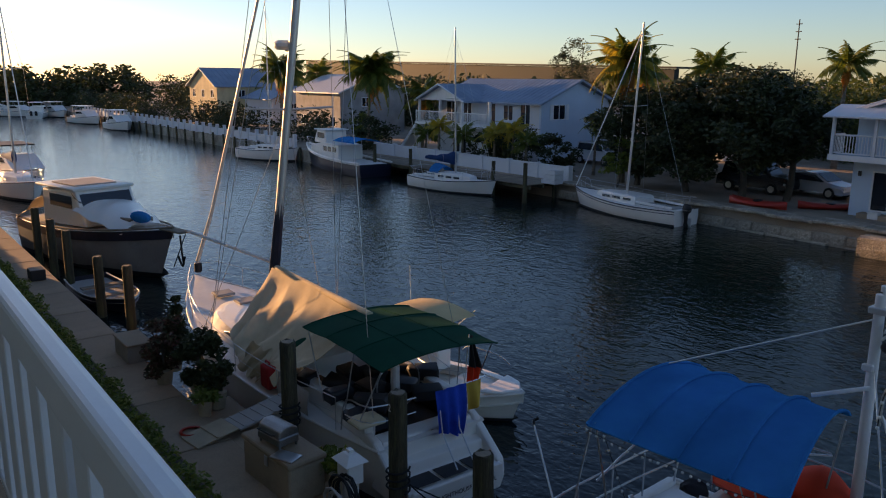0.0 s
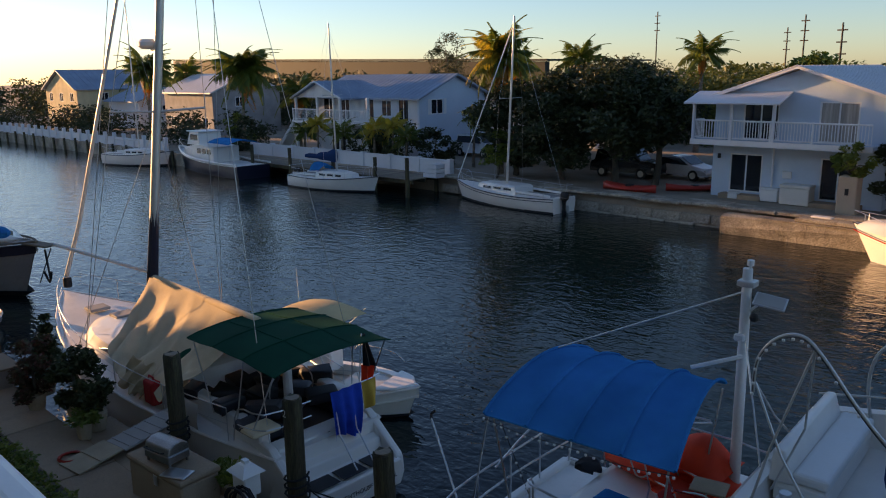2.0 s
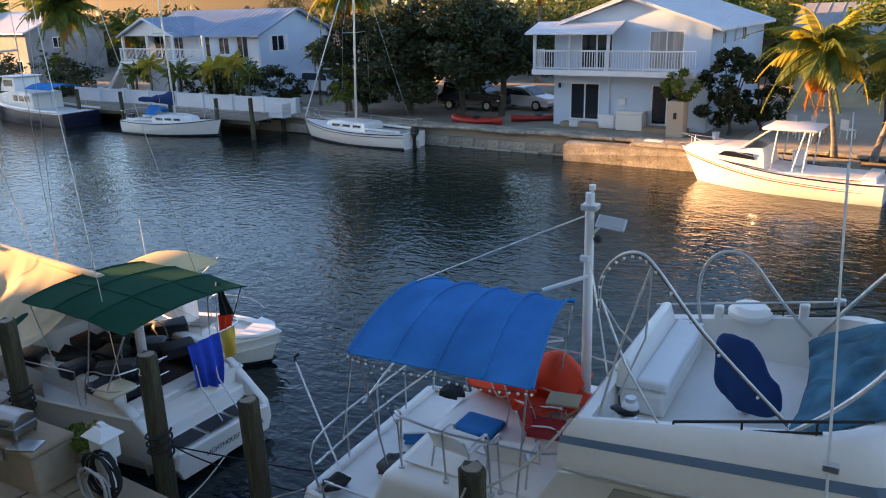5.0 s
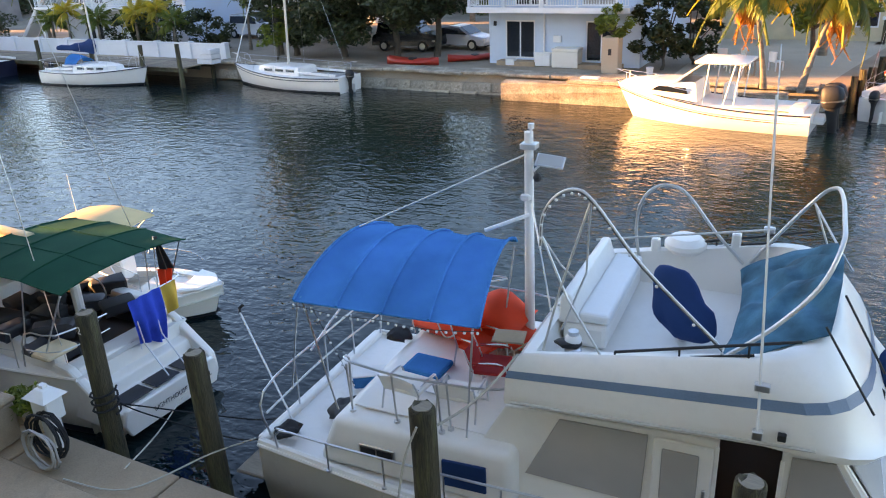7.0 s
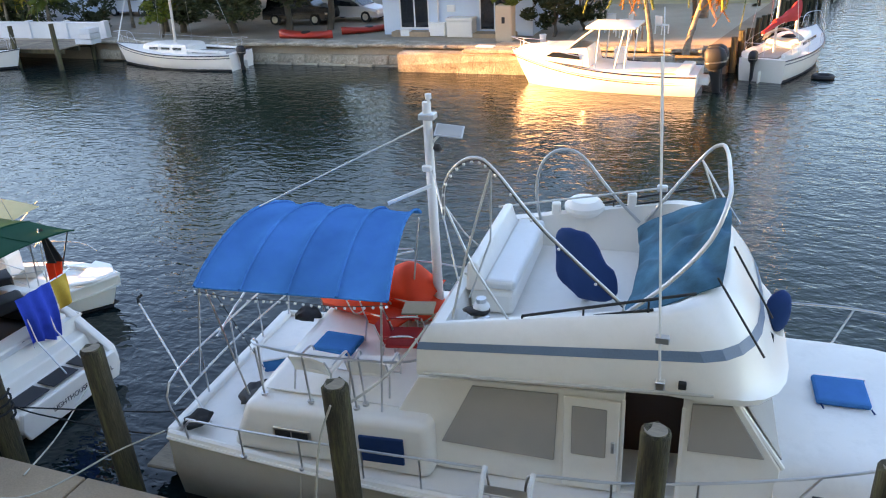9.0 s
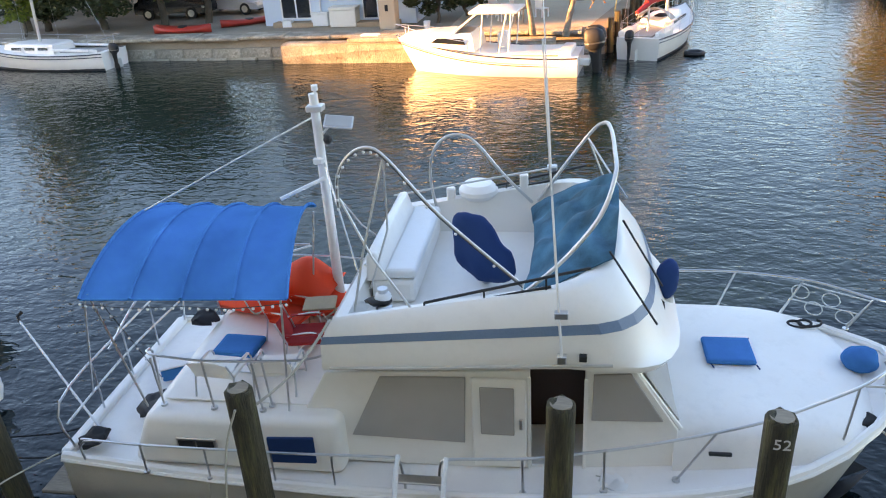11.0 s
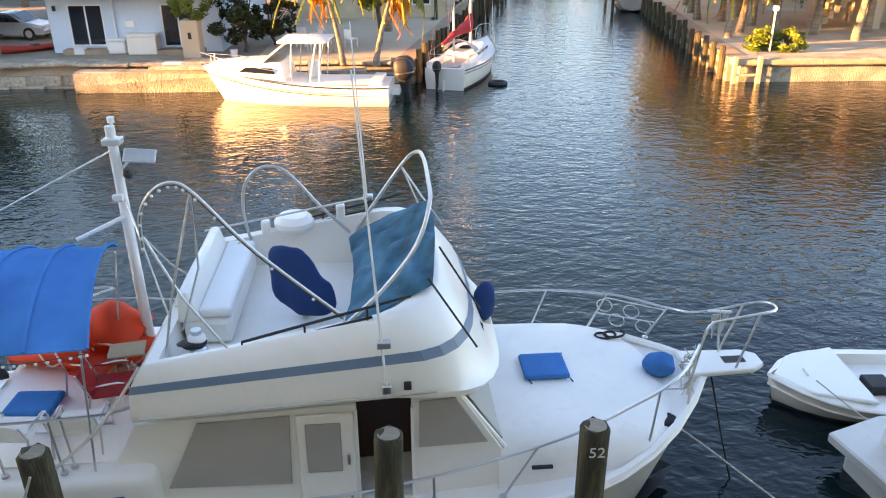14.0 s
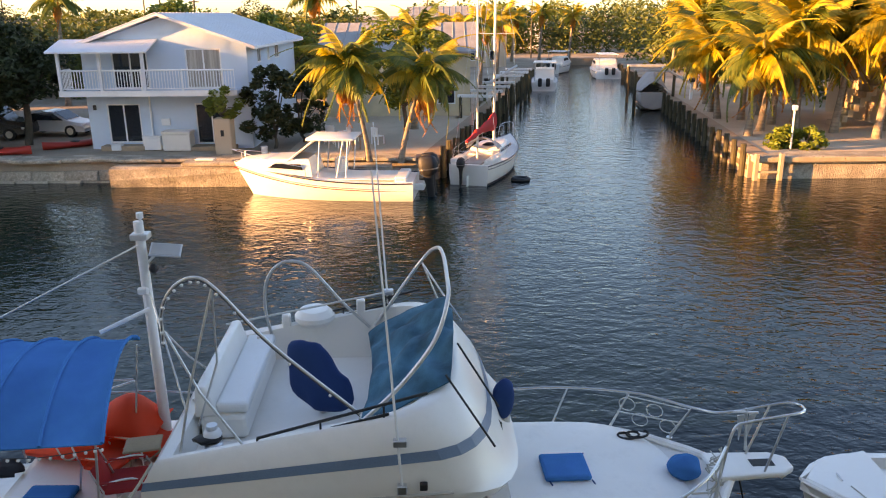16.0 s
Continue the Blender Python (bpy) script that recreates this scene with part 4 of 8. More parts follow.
    for pts in ([(1.35, -1.35, 1.98), (1.36, -1.35, 2.6), (1.45, -1.56, 2.7), (2.1, -1.6, 2.66), (2.78, -1.6, 2.68), (3.4, -1.62, 2.74), (3.75, -1.62, 2.86)], [(1.5, 1.4, 1.98), (1.5, 1.42, 2.5), (3.4, 1.45, 2.5), (3.5, 1.45, 1.98)]):
        part("deck_rail", tube(pts, 0.015, smooth=3, seg=8), STEEL, b, smooth=True)
    for x, y in ((1.5, -1.58), (2.16, -1.6), (2.78, -1.6), (2.86, -1.5)):
        part("stanchion", tube([(x, y, 1.97), (x - 0.04, y, 2.66)], 0.014, seg=8), STEEL, b, smooth=True)
        part("stanchion_base", disc((x, y, 1.97), 0.042, 0.03, 10), STEEL, b)
    # blue awning on arched bows over the aft deck
    fn = lambda u, v: (0.98 + (2.42 - 0.42 * v) * u, -1.87 + 0.04 * u + (2.6 - 0.16 * u) * v, 3.60 + 0.36 * math.sin(v * math.pi) ** 0.8 + 0.06 * v + 0.05 * u - 0.065 * abs(math.sin(u * 4 * math.pi)) * math.sin(v * math.pi) ** 0.5)
    aw = part("awning", sheet(fn, 48, 24, 0.012), BLUE, b, "royal blue canvas awning on curved bows", smooth=True)
    for k in range(5):
        part("awning_bow", tube([Vector(fn(k / 4, j / 16)) + Vector((0, 0, 0.01)) for j in range(17)], 0.021, seg=6), BLUE, aw, smooth=True)
    for x, y in ((1.05, -1.8), (3.3, -1.75), (1.05, 0.7), (2.95, 0.6)):
        part("awning_post", tube([(x + (0.25 if x < 2 else -0.2), y * 0.9, 1.97), (x, y, 3.64)], 0.013), STEEL, b)
    part("awning_post", tube([(0.35, -1.3, 1.9), (1.0, -1.8, 3.6)], 0.013), STEEL, b)
    # mast with solar panel and floodlight
    mx, my = 3.1, 0.85
    ms = part("mast", tube([(mx, my, 1.97), (mx - 0.03, my, 5.2)], 0.075, seg=10, r2=0.06), WHITEP, b, smooth=True)
    part("mast_cap", box(mx - 0.13, mx + 0.09, my - 0.09, my + 0.09, 4.97, 5.05, 0.01), ALU, ms)
    part("anchor_light", tube([(mx, my, 5.05), (mx, my, 5.2), (mx, my, 5.27)], 0.02, seg=8), WHITEP, ms)
    part("lamp_lens", disc((mx, my, 5.24), 0.045, 0.07, 10), WHITEP, ms)
    sp = part("solar_panel", box(0.04, 0.42, -0.14, 0.14, -0.012, 0.012, 0.004), ALU, ms, "small solar lamp on a bracket")
    sp.matrix_basis = pose(mx + 0.05, my - 0.05, 4.85, 18, 8, 10)
    part("solar_cell", box(0.06, 0.40, -0.12, 0.12, 0.013, 0.016), SCREEN, sp)
    part("bracket", tube([(mx, my, 4.62), (mx + 0.2, my, 4.83)], 0.02), WHITEP, ms)
    part("floodlight", ball((mx + 0.12, my - 0.08, 4.6), 0.06, seg=10), BLACK, ms)
    part("mast_step", box(mx - 0.12, mx + 0.02, my - 0.1, my - 0.05, 4.25, 4.35, 0.02), WHITEP, ms)
    part("boom", tube([(mx, my - 0.05, 4.05), (mx - 0.55, my - 0.35, 3.86)], 0.03, seg=8), WHITEP, ms)
    part("forestay", tube([(mx, my, 4.92), (0.95, -0.25, 3.97)], 0.011), STEEL, ms)
    part("mast_stay", tube([(mx, my, 4.3), (3.85, -0.6, 3.35)], 0.012), ALU, ms)
    # ladder between aft deck and flybridge
    ld = part("ladder_side", tube([(3.25, 0.05, 1.98), (3.95, 0.1, 3.5)], 0.02), WHITEP, b)
    part("ladder_side", tube([(3.3, -0.4, 1.98), (3.98, -0.35, 3.5)], 0.02), WHITEP, b)
    for k in range(5):
        part("ladder_rung", tube([(3.36 + 0.13 * k, -0.38, 2.22 + 0.28 * k), (3.34 + 0.13 * k, 0.08, 2.22 + 0.28 * k)], 0.018), WHITEP, b)
    # mooring hardware
    for x, y, z in ((0.3, -1.55, 1.27), (0.3, 1.55, 1.27), (10.0, -0.55, 1.88)):
        part("cleat", tube([(x - 0.13, y, z + 0.06), (x + 0.13, y, z + 0.06)], 0.018), STEEL, b)
    return b


yacht = motor_yacht()
YM = yacht.matrix_world.copy()
# string lights wound along awning and frame
sl = thing("string_light", "string of small clear bulbs hung along awning and tubes", "string lights", YM)
cord = curve_pts([(1.0, -1.9, 3.56), (1.6, -1.9, 3.53), (2.2, -1.89, 3.56), (2.8, -1.88, 3.55), (3.4, -1.86, 3.62)], 6)
bow_cord = curve_pts([(5.9, -1.54, 3.70), (5.06, -1.52, 4.48), (4.55, -1.46, 5.06), (4.34, -1.42, 5.18), (4.12, -1.38, 5.08), (3.96, -1.34, 4.83), (3.93, -1.32, 4.5)], 5)
hang_cord = [Vector((1.15 + 0.02 * k, -1.75 + 0.08 * k, 3.5 - 0.2 * k)) for k in range(8)]
for run in (cord, bow_cord, hang_cord):
    part("cord", tube(run, 0.005, seg=4), BLACK, sl)
bulb = None
for q in cord + bow_cord[::2] + hang_cord:
    if bulb is None:
        bulb = part("bulb", ball((0, 0, 0), 0.018, seg=8), WHITEP, sl, smooth=True)
        bulb.matrix_basis = Matrix.Translation(q)
    else:
        again(bulb, Matrix.Translation(q - Vector((0, 0, 0.02))))

# ---- other boats ----
def outboard_motor(parent, x, y, z, k=1.0, tilt=0.0):
    """A cowled outboard motor: cowl, midsection, lower unit with propeller and skeg."""
    oval = lambda cx, rx, ry, zz: [(cx + rx * math.copysign(abs(math.cos(a * math.tau / 16)) ** 0.7, math.cos(a * math.tau / 16)), ry * math.copysign(abs(math.sin(a * math.tau / 16)) ** 0.7, math.sin(a * math.tau / 16)), zz) for a in range(16)]
    place = pose(x, y, z, 0, tilt, 0) @ Matrix.Diagonal((k, k, k, 1))
    cowl = part("outboard", loft([oval(-0.24, 0.22, 0.17, 0.0), oval(-0.26, 0.32, 0.24, 0.1), oval(-0.27, 0.35, 0.26, 0.36), oval(-0.25, 0.31, 0.23, 0.56), oval(-0.22, 0.2, 0.14, 0.66)]), BLACK, parent, "black outboard motor", smooth=True)
    cowl.matrix_basis = place
    part("midsection", loft([oval(-0.22, 0.13, 0.09, -0.75), oval(-0.22, 0.15, 0.1, -0.3), oval(-0.22, 0.2, 0.15, -0.004)]), BLACK, cowl, smooth=True)
    part("lower_unit", loft([oval(-0.3, 0.1, 0.03, -1.2), oval(-0.24, 0.22, 0.07, -0.98), oval(-0.22, 0.2, 0.07, -0.84), oval(-0.22, 0.13, 0.08, -0.752)]), BLACK, cowl, smooth=True)
    part("cowl_band", loft([oval(-0.268, 0.352, 0.262, 0.2), oval(-0.268, 0.354, 0.264, 0.25)], caps=False), TARNISH, cowl)
    return cowl


def sailboat(label, m, length, beam, aft, fore, mast_x, mast_h, lean=(0.0, 0.0), hull=GEL, band=NAVYP, cover_mat=None, group="", furl=True, outboard=False, cabin_h=0.42, boom=True, dodger=None, stripe=None, name="sailboat"):
    """A sloop: hull, coachroof, cockpit, spars, stays and rails."""
    b = thing(name, label, "sailboat", m, group)
    rings = hull_parts(b, length, beam, aft, fore, hull, NONSKID, band=band, low=BOOT, stern=0.72, full=2.1, depth=0.4, n=14, sag=0.12)
    zd = lambda u: aft + (fore - aft) * u ** 1.6 - 0.1 * math.sin(u * math.pi)
    x0, x1 = length * 0.34, length * 0.74
    w0, w1 = beam * 0.30, beam * 0.14
    cr = []
    for k, (ins, z) in enumerate(((0, -0.06), (0.04, cabin_h * 0.75), (0.14, cabin_h))):
        cr.append([(x0 + ins, -w0 + ins, zd(0.4) + z), ((x0 + x1) / 2, -w0 * 0.95 + ins, zd(0.5) + z), (x1 - ins * 3, -w1 + ins * 0.5, zd(0.7) + z * 0.7), (x1 - ins * 3, w1 - ins * 0.5, zd(0.7) + z * 0.7), ((x0 + x1) / 2, w0 * 0.95 - ins, zd(0.5) + z), (x0 + ins, w0 - ins, zd(0.4) + z)])
    part("coachroof", loft(cr), GEL, b)
    for s in (-1, 1):
        for k in range(3):
            xx = x0 + 0.35 + k * (x1 - x0) * 0.24
            part("cabin_window", box(xx, xx + (x1 - x0) * 0.17, s * (w0 * 0.99 - 0.02 - 0.012 * k) - 0.02, s * (w0 * 0.99 - 0.02 - 0.012 * k) + 0.02, zd(0.45) + cabin_h * 0.3, zd(0.45) + cabin_h * 0.62, 0.008), GLASS, b)
        part("coaming", tube([(length * 0.05, s * beam * 0.27, zd(0.1) + 0.1), (x0, s * beam * 0.29, zd(0.3) + 0.16)], 0.07, seg=8), GEL, b, smooth=True)
        rail(b, rings, 1, 13, 0.55, s, 0.06, 3, name="life_line", r=0.008, mid=True)
        if stripe:
            part("stripe", tube([(r[4][0], s * (r[4][1] + 0.006), r[4][2] - 0.1) for r in rings], 0.02, seg=4), stripe, b)
    part("cockpit_well", box(length * 0.06, x0 - 0.05, -beam * 0.17, beam * 0.17, zd(0.1) - 0.05, zd(0.1) + 0.02), SCREEN, b)
    f = rings[-1][-1]
    part("bow_pulpit", tube([(f[0] - 1.0, -0.42, f[2]), (f[0] - 0.75, -0.35, f[2] + 0.55), (f[0] + 0.08, 0, f[2] + 0.6), (f[0] - 0.75, 0.35, f[2] + 0.55), (f[0] - 1.0, 0.42, f[2])], 0.013, smooth=4), STEEL, b, smooth=True)
    part("stern_pulpit", tube([(0.7, -beam * 0.36, aft), (0.6, -beam * 0.36, aft + 0.6), (0.05, -beam * 0.3, aft + 0.62), (0.05, beam * 0.3, aft + 0.62), (0.6, beam * 0.36, aft + 0.6), (0.7, beam * 0.36, aft)], 0.012), STEEL, b)
    mz = zd(0.55) + cabin_h - 0.02
    top = Vector((mast_x + lean[0], lean[1], mast_h))
    base = Vector((mast_x, 0, mz))
    ms = part("mast", tube([base, base.lerp(top, 0.5), top], 0.07 * length / 8, seg=8, r2=0.05 * length / 8), ALU, b, smooth=True)
    sp = base.lerp(top, 0.52)
    part("spreader", tube([sp + Vector((0, -beam * 0.36, 0.03)), sp, sp + Vector((0, beam * 0.36, 0.03))], 0.018), ALU, ms)
    for s in (-1, 1):
        part("shroud", tube([(mast_x - 0.1, s * beam * 0.46, zd(0.55)), sp + Vector((0, s * beam * 0.36, 0.03)), base.lerp(top, 0.96)], 0.006, seg=4), STEEL, ms)
    part("backstay", tube([(0.05, 0, aft + 0.05), top], 0.006, seg=4), STEEL, ms)
    part("forestay", tube([(f[0] - 0.1, 0, f[2] + 0.05), base.lerp(top, 0.96)], 0.035 if furl else 0.007, seg=6), WHITEP if furl else STEEL, ms, smooth=True)
    if boom:
        part("boom", tube([base + Vector((0, 0, 0.75)), (length * 0.13, 0, mz + 0.75)], 0.045, seg=8), ALU, ms, smooth=True)
    if cover_mat:
        cm = []
        for k in range(9):
            u = k / 8
            c = base.lerp(Vector((length * 0.13, 0, mz)), u) + Vector((0, 0, 0.82))
            hh, ww = 0.15 + 0.34 * (1 - u) ** 2 + 0.03 * math.sin(k * 2.1), 0.11 + 0.05 * (1 - u)
            cm.append([c + Vector((0, ww * math.cos(a * math.tau / 8), hh * math.sin(a * math.tau / 8) + hh * 0.4)) for a in range(8)])
        part("sail_cover", loft(cm), cover_mat, ms, smooth=True)
    if dodger:
        part("dodger", sheet(lambda u, v: (x0 - 0.55 + 0.9 * u, beam * 0.3 * (2 * v - 1), zd(0.4) + cabin_h + 0.55 * math.sin(v * math.pi) ** 0.6 * (1 - 0.4 * u * u)), 6, 10), dodger, b, "canvas spray hood", smooth=True)
    if outboard:
        outboard_motor(b, -0.08, 0.3, aft - 0.1, 0.7)
    part("rudder", box(-0.35, 0.0, -0.02, 0.02, -0.35, aft * 0.5, 0.01), hull, b)
    return b, rings


# far bank, east to west
sailboat("small white sloop with bare leaning mast moored bow-west", pose(-24.1, 35.2, 0, 0, 0, 176), 8.6, 2.7, 0.85, 1.15, 4.3, 10.7, (-0.5, 0), stripe=NAVYP, outboard=True, furl=True, boom=False)
sailboat("white sloop with blue sail cover and black window band", pose(-45.2, 32.6, 0, 0, 0, 8), 7.6, 2.6, 0.85, 1.1, 3.9, 10.9, (-0.2, 0), band=NAVYP, cover_mat=NAVY, dodger=BLUE, outboard=True, furl=False)
sailboat("white ketch moored beside the timber fence", pose(-70.5, 30.2, 0, 0, 0, 22), 7.0, 2.6, 1.0, 1.3, 3.6, 14.2, (0.0, 0), boom=True, furl=False)
ketch, _ = sailboat("white ketch with red sail cover in the side canal", pose(1.4, 35.2, 0, 0, 0, 72), 8.2, 2.6, 0.95, 1.25, 4.6, 11.5, (0.0, 0), hull=GELC, cover_mat=RED, stripe=NAVYP, furl=False, outboard=True, dodger=SCREEN)
mz = part("mizzen_mast", tube([(1.5, 0, 0.95), (1.42, 0, 9.2)], 0.055, seg=8, r2=0.04), ALU, ketch, smooth=True)
part("mizzen_boom", tube([(1.48, 0, 1.95), (-0.4, 0, 2.0)], 0.035, seg=8), ALU, mz)
part("mizzen_cover", tube([(1.42, 0, 2.25), (1.0, 0, 2.18), (-0.35, 0, 2.06)], 0.16, seg=8, smooth=4, r2=0.07), RED, mz, "faded red cover on the mizzen", smooth=True)
part("mizzen_stay", tube([(1.44, 0, 9.1), (4.6, 0, 11.0)], 0.006, seg=4), STEEL, mz)
for s_ in (-1, 1):
    part("mizzen_shroud", tube([(1.2, s_ * 1.1, 1.0), (1.43, 0, 8.6)], 0.006, seg=4), STEEL, mz)
    part("deck_locker", box(0.5, 1.9, s_ * 0.82 - 0.22, s_ * 0.82 + 0.22, 0.85, 1.12, 0.04), GELC, ketch)
part("cockpit_grating", box(0.45, 1.9, -0.5, 0.5, 0.9, 0.94, 0.01), WOOD, ketch)
kb = thing("gear_bag", "dark sail bag dumped on the ketch's side deck", "bag", pose(2.5, 38.4, 1.15))
bm = ball((0, 0, 0.14), 1, 0.34, 0.3, 0.2, 14)
for v in bm.verts:
    v.co += Vector((noise.noise(v.co * 6), noise.noise(v.co * 6 + Vector((5, 0, 0))), noise.noise(v.co * 5))) * 0.06
part("bag_body", bm, BLACK, kb, smooth=True)
fb = thing("float", "small dark inflatable float tied beside the ketch", "float", pose(3.9, 36.2, 0.0))
part("tube", tube([(0.35 * math.cos(a * math.tau / 14), 0.28 * math.sin(a * math.tau / 14), 0.06) for a in range(15)], 0.12, seg=8), BLACK, fb, smooth=True)


def trawler_small():
    b = thing("fishing_cruiser", "weathered pilothouse cruiser with dark hull and blue awning", "motor boat", pose(-50.8, 32.7, 0, 0, 0, 178))
    rings = hull_parts(b, 12.0, 3.4, 1.0, 1.7, NAVYP, NONSKID, band=GEL, low=BOOT, stern=0.85, n=14)
    part("bulwark", tube([(r[-1][0], r[-1][1], r[-1][2] + 0.1) for r in rings], 0.09, seg=6), GEL, b, smooth=True)
    part("bulwark", tube([(r[-1][0], -r[-1][1], r[-1][2] + 0.1) for r in rings], 0.09, seg=6), GEL, b, smooth=True)
    part("deckhouse", prism([(4.0, 1.0), (4.0, 2.2), (6.6, 2.3), (8.8, 2.0), (9.2, 1.2)], "y", -1.15, 1.15, 0.08, seg=2), GEL, b)
    part("pilothouse", prism([(6.4, 2.2), (6.5, 3.2), (8.0, 3.25), (8.6, 2.2)], "y", -1.0, 1.0, 0.06, seg=2), GEL, b)
    part("pilothouse_roof", box(6.2, 8.4, -1.1, 1.1, 3.25, 3.33, 0.03), WHITEP, b)
    for s in (-1, 1):
        for k in range(3):
            part("cabin_window", box(4.4 + 0.8 * k, 5.0 + 0.8 * k, s * 1.16 - 0.01, s * 1.16 + 0.01, 1.6, 2.0, 0.005), GLASS, b)
        part("pilothouse_window", box(6.7, 7.9, s * 1.01 - 0.01, s * 1.01 + 0.01, 2.6, 3.05, 0.005), GLASS, b)
    part("windscreen", prism([(8.14, 2.98), (8.5, 2.4), (8.52, 2.42), (8.16, 3.0)], "y", -0.8, 0.8), GLASS, b)
    cover(b, "awning", 1.2, 4.6, 2.6, 2.55, 0.3, BLUE, "faded blue canvas awning")
    for x in (1.3, 4.4):
        for y in (-1.25, 1.25):
            part("awning_post", tube([(x, y, 1.0), (x, y, 2.58)], 0.018), STEEL, b)
    part("signal_mast", tube([(7.0, 0, 3.3), (6.9, 0, 6.2)], 0.04), WHITEP, b)
    for s in (-1, 1):
        rail(b, rings, 8, 14, 0.7, s, 0.1, 2)


trawler_small()


def sport_boat():
    """The white sport fisher at the landing."""
    b = thing("sport_fishing_boat", "white hardtop sport fishing boat lit by the low sun", "motor boat", pose(-0.95, 33.3, 0, 0, 0, 176))
    rings = hull_parts(b, 8.1, 2.9, 0.82, 1.55, GEL, NONSKID, band=NAVYP, low=None, stern=0.92, full=2.0, flare=0.62, rake=0.13, n=16)
    for z, mt in ((0.2, STRIPE), (0.28, RED)):
        for s in (-1, 1):
            part("stripe", tube([(r[4][0], s * (r[4][1] + 0.002 - 0.02), r[4][2] - z) for r in rings], 0.018, seg=4), mt, b)
    tr = [plan_ring(4.3, 6.0, 7.9, 1.15, 1.0, 1.45), plan_ring(4.4, 5.9, 7.6, 1.02, 1.55, 1.62), plan_ring(4.5, 5.5, 6.9, 0.9, 1.75, 1.7)]
    part("cabin_trunk", loft(tr), GEL, b, smooth=True)
    for s in (-1, 1):
        part("cabin_window", prism([(4.7, 1.3), (4.8, 1.55), (5.9, 1.58), (6.2, 1.4)], "y", s * 1.1 - 0.02, s * 1.1 + 0.02), GLASS, b)
    ws = part("windscreen", prism([(5.2, 1.7), (4.42, 2.3), (4.44, 2.32), (5.23, 1.71)], "y", -0.9, 0.9), GLASS, b)
    for y in (-0.97, 0.97):
        part("windscreen_frame", tube([(5.4, y, 1.66), (4.2, y, 2.56)], 0.03), WHITEP, ws)
        for x, xt in ((2.9, 2.75), (3.3, 2.95), (4.1, 3.95)):
            part("top_post", tube([(x, y, 0.95), (xt, y, 2.55)], 0.03), WHITEP, b)
    part("hardtop", box(2.5, 4.55, -1.05, 1.05, 2.52, 2.63, 0.05, seg=2), GEL, b, smooth=True)
    part("cockpit_sole", box(0.4, 4.2, -1.0, 1.0, 0.86, 0.9), GEL, b)
    part("engine_box", box(0.3, 0.8, -1.0, 1.0, 0.75, 1.0, 0.05), GEL, b)
    part("helm_seat", box(3.1, 3.6, -0.7, -0.2, 0.9, 1.6, 0.06), GEL, b)
    outboard_motor(b, -0.3, 0.25, 0.92, 1.25, 8)
    outboard_motor(b, -0.3, -0.45, 0.92, 1.25, 8)
    part("bracket", box(-0.4, 0.0, -0.4, 0.4, 0.3, 0.6, 0.03), GEL, b)
    for s in (-1, 1):
        rail(b, rings, 9, 16, 0.45, s, 0.1, 2, lean=0.05)
    part("bow_pulpit", box(8.9, 9.75, -0.2, 0.2, 1.5, 1.58, 0.03), GEL, b)


sport_boat()


def cruiser_white(label, m, length=8.0, beam=2.8, hood=None, name="cabin_cruiser"):
    b = thing(name, label, "motor boat", m)
    rings = hull_parts(b, length, beam, 0.9, 1.4, GEL, NONSKID, band=NAVYP, low=BOOT, stern=0.9, n=12)
    k = length / 8
    part("cabin", prism([(2.4 * k, 0.9), (2.5 * k, 2.0), (4.4 * k, 2.1), (6.4 * k, 1.2)], "y", -beam * 0.36, beam * 0.36, 0.08, seg=2), GEL, b)
    for s in (-1, 1):
        part("cabin_window", prism([(2.7 * k, 1.5), (2.7 * k, 1.85), (4.3 * k, 1.9), (4.9 * k, 1.6)], "y", s * beam * 0.365 - 0.01, s * beam * 0.365 + 0.01), GLASS, b)
        part("top_post", tube([(1.6 * k, s * 1.0, 0.9), (1.6 * k, s * 1.0, 2.7)], 0.03), STEEL, b)
        part("top_post", tube([(4.2 * k, s * 1.0, 2.0), (4.0 * k, s * 1.0, 2.7)], 0.03), STEEL, b)
    part("hardtop", box(1.3 * k, 4.4 * k, -1.15, 1.15, 2.68, 2.78, 0.04), hood or GEL, b)
    part("engine_cover", box(0.2, 0.9, -0.9, 0.9, 0.8, 1.2, 0.06), GEL, b)
    for y in (-0.4, 0.4):
        part("outboard", box(-0.5, -0.05, y - 0.2, y + 0.2, 0.5, 1.3, 0.08), BLACK, b)
    return b


# side canal and the far end of the main canal
cruiser_white("white centre-console boat with twin outboards, far up the side canal", pose(10.2, 79.0, 0, 0, 0, 82), 8.0, 2.7)
cruiser_white("white flybridge cruiser at the end of the side canal", pose(19.6, 93.0, 0, 0, 0, 86), 10.0, 3.6)
cruiser_white("white runabout moored at the bend of the canal", pose(14.0, 102.0, 0, 0, 0, 60), 6.0, 2.3)
for i, (x, y, a, ln) in enumerate(((-120, 31.5, 0, 8), (-138, 30.5, 10, 9), (-152, 27, 160, 10), (-165, 24, 30, 9), (-171, 19, 80, 10), (-160, 31, 10, 7))):
    cruiser_white("distant white cabin cruiser moored at the far docks", pose(x, y, 0, 0, 0, a), ln, 3.0)


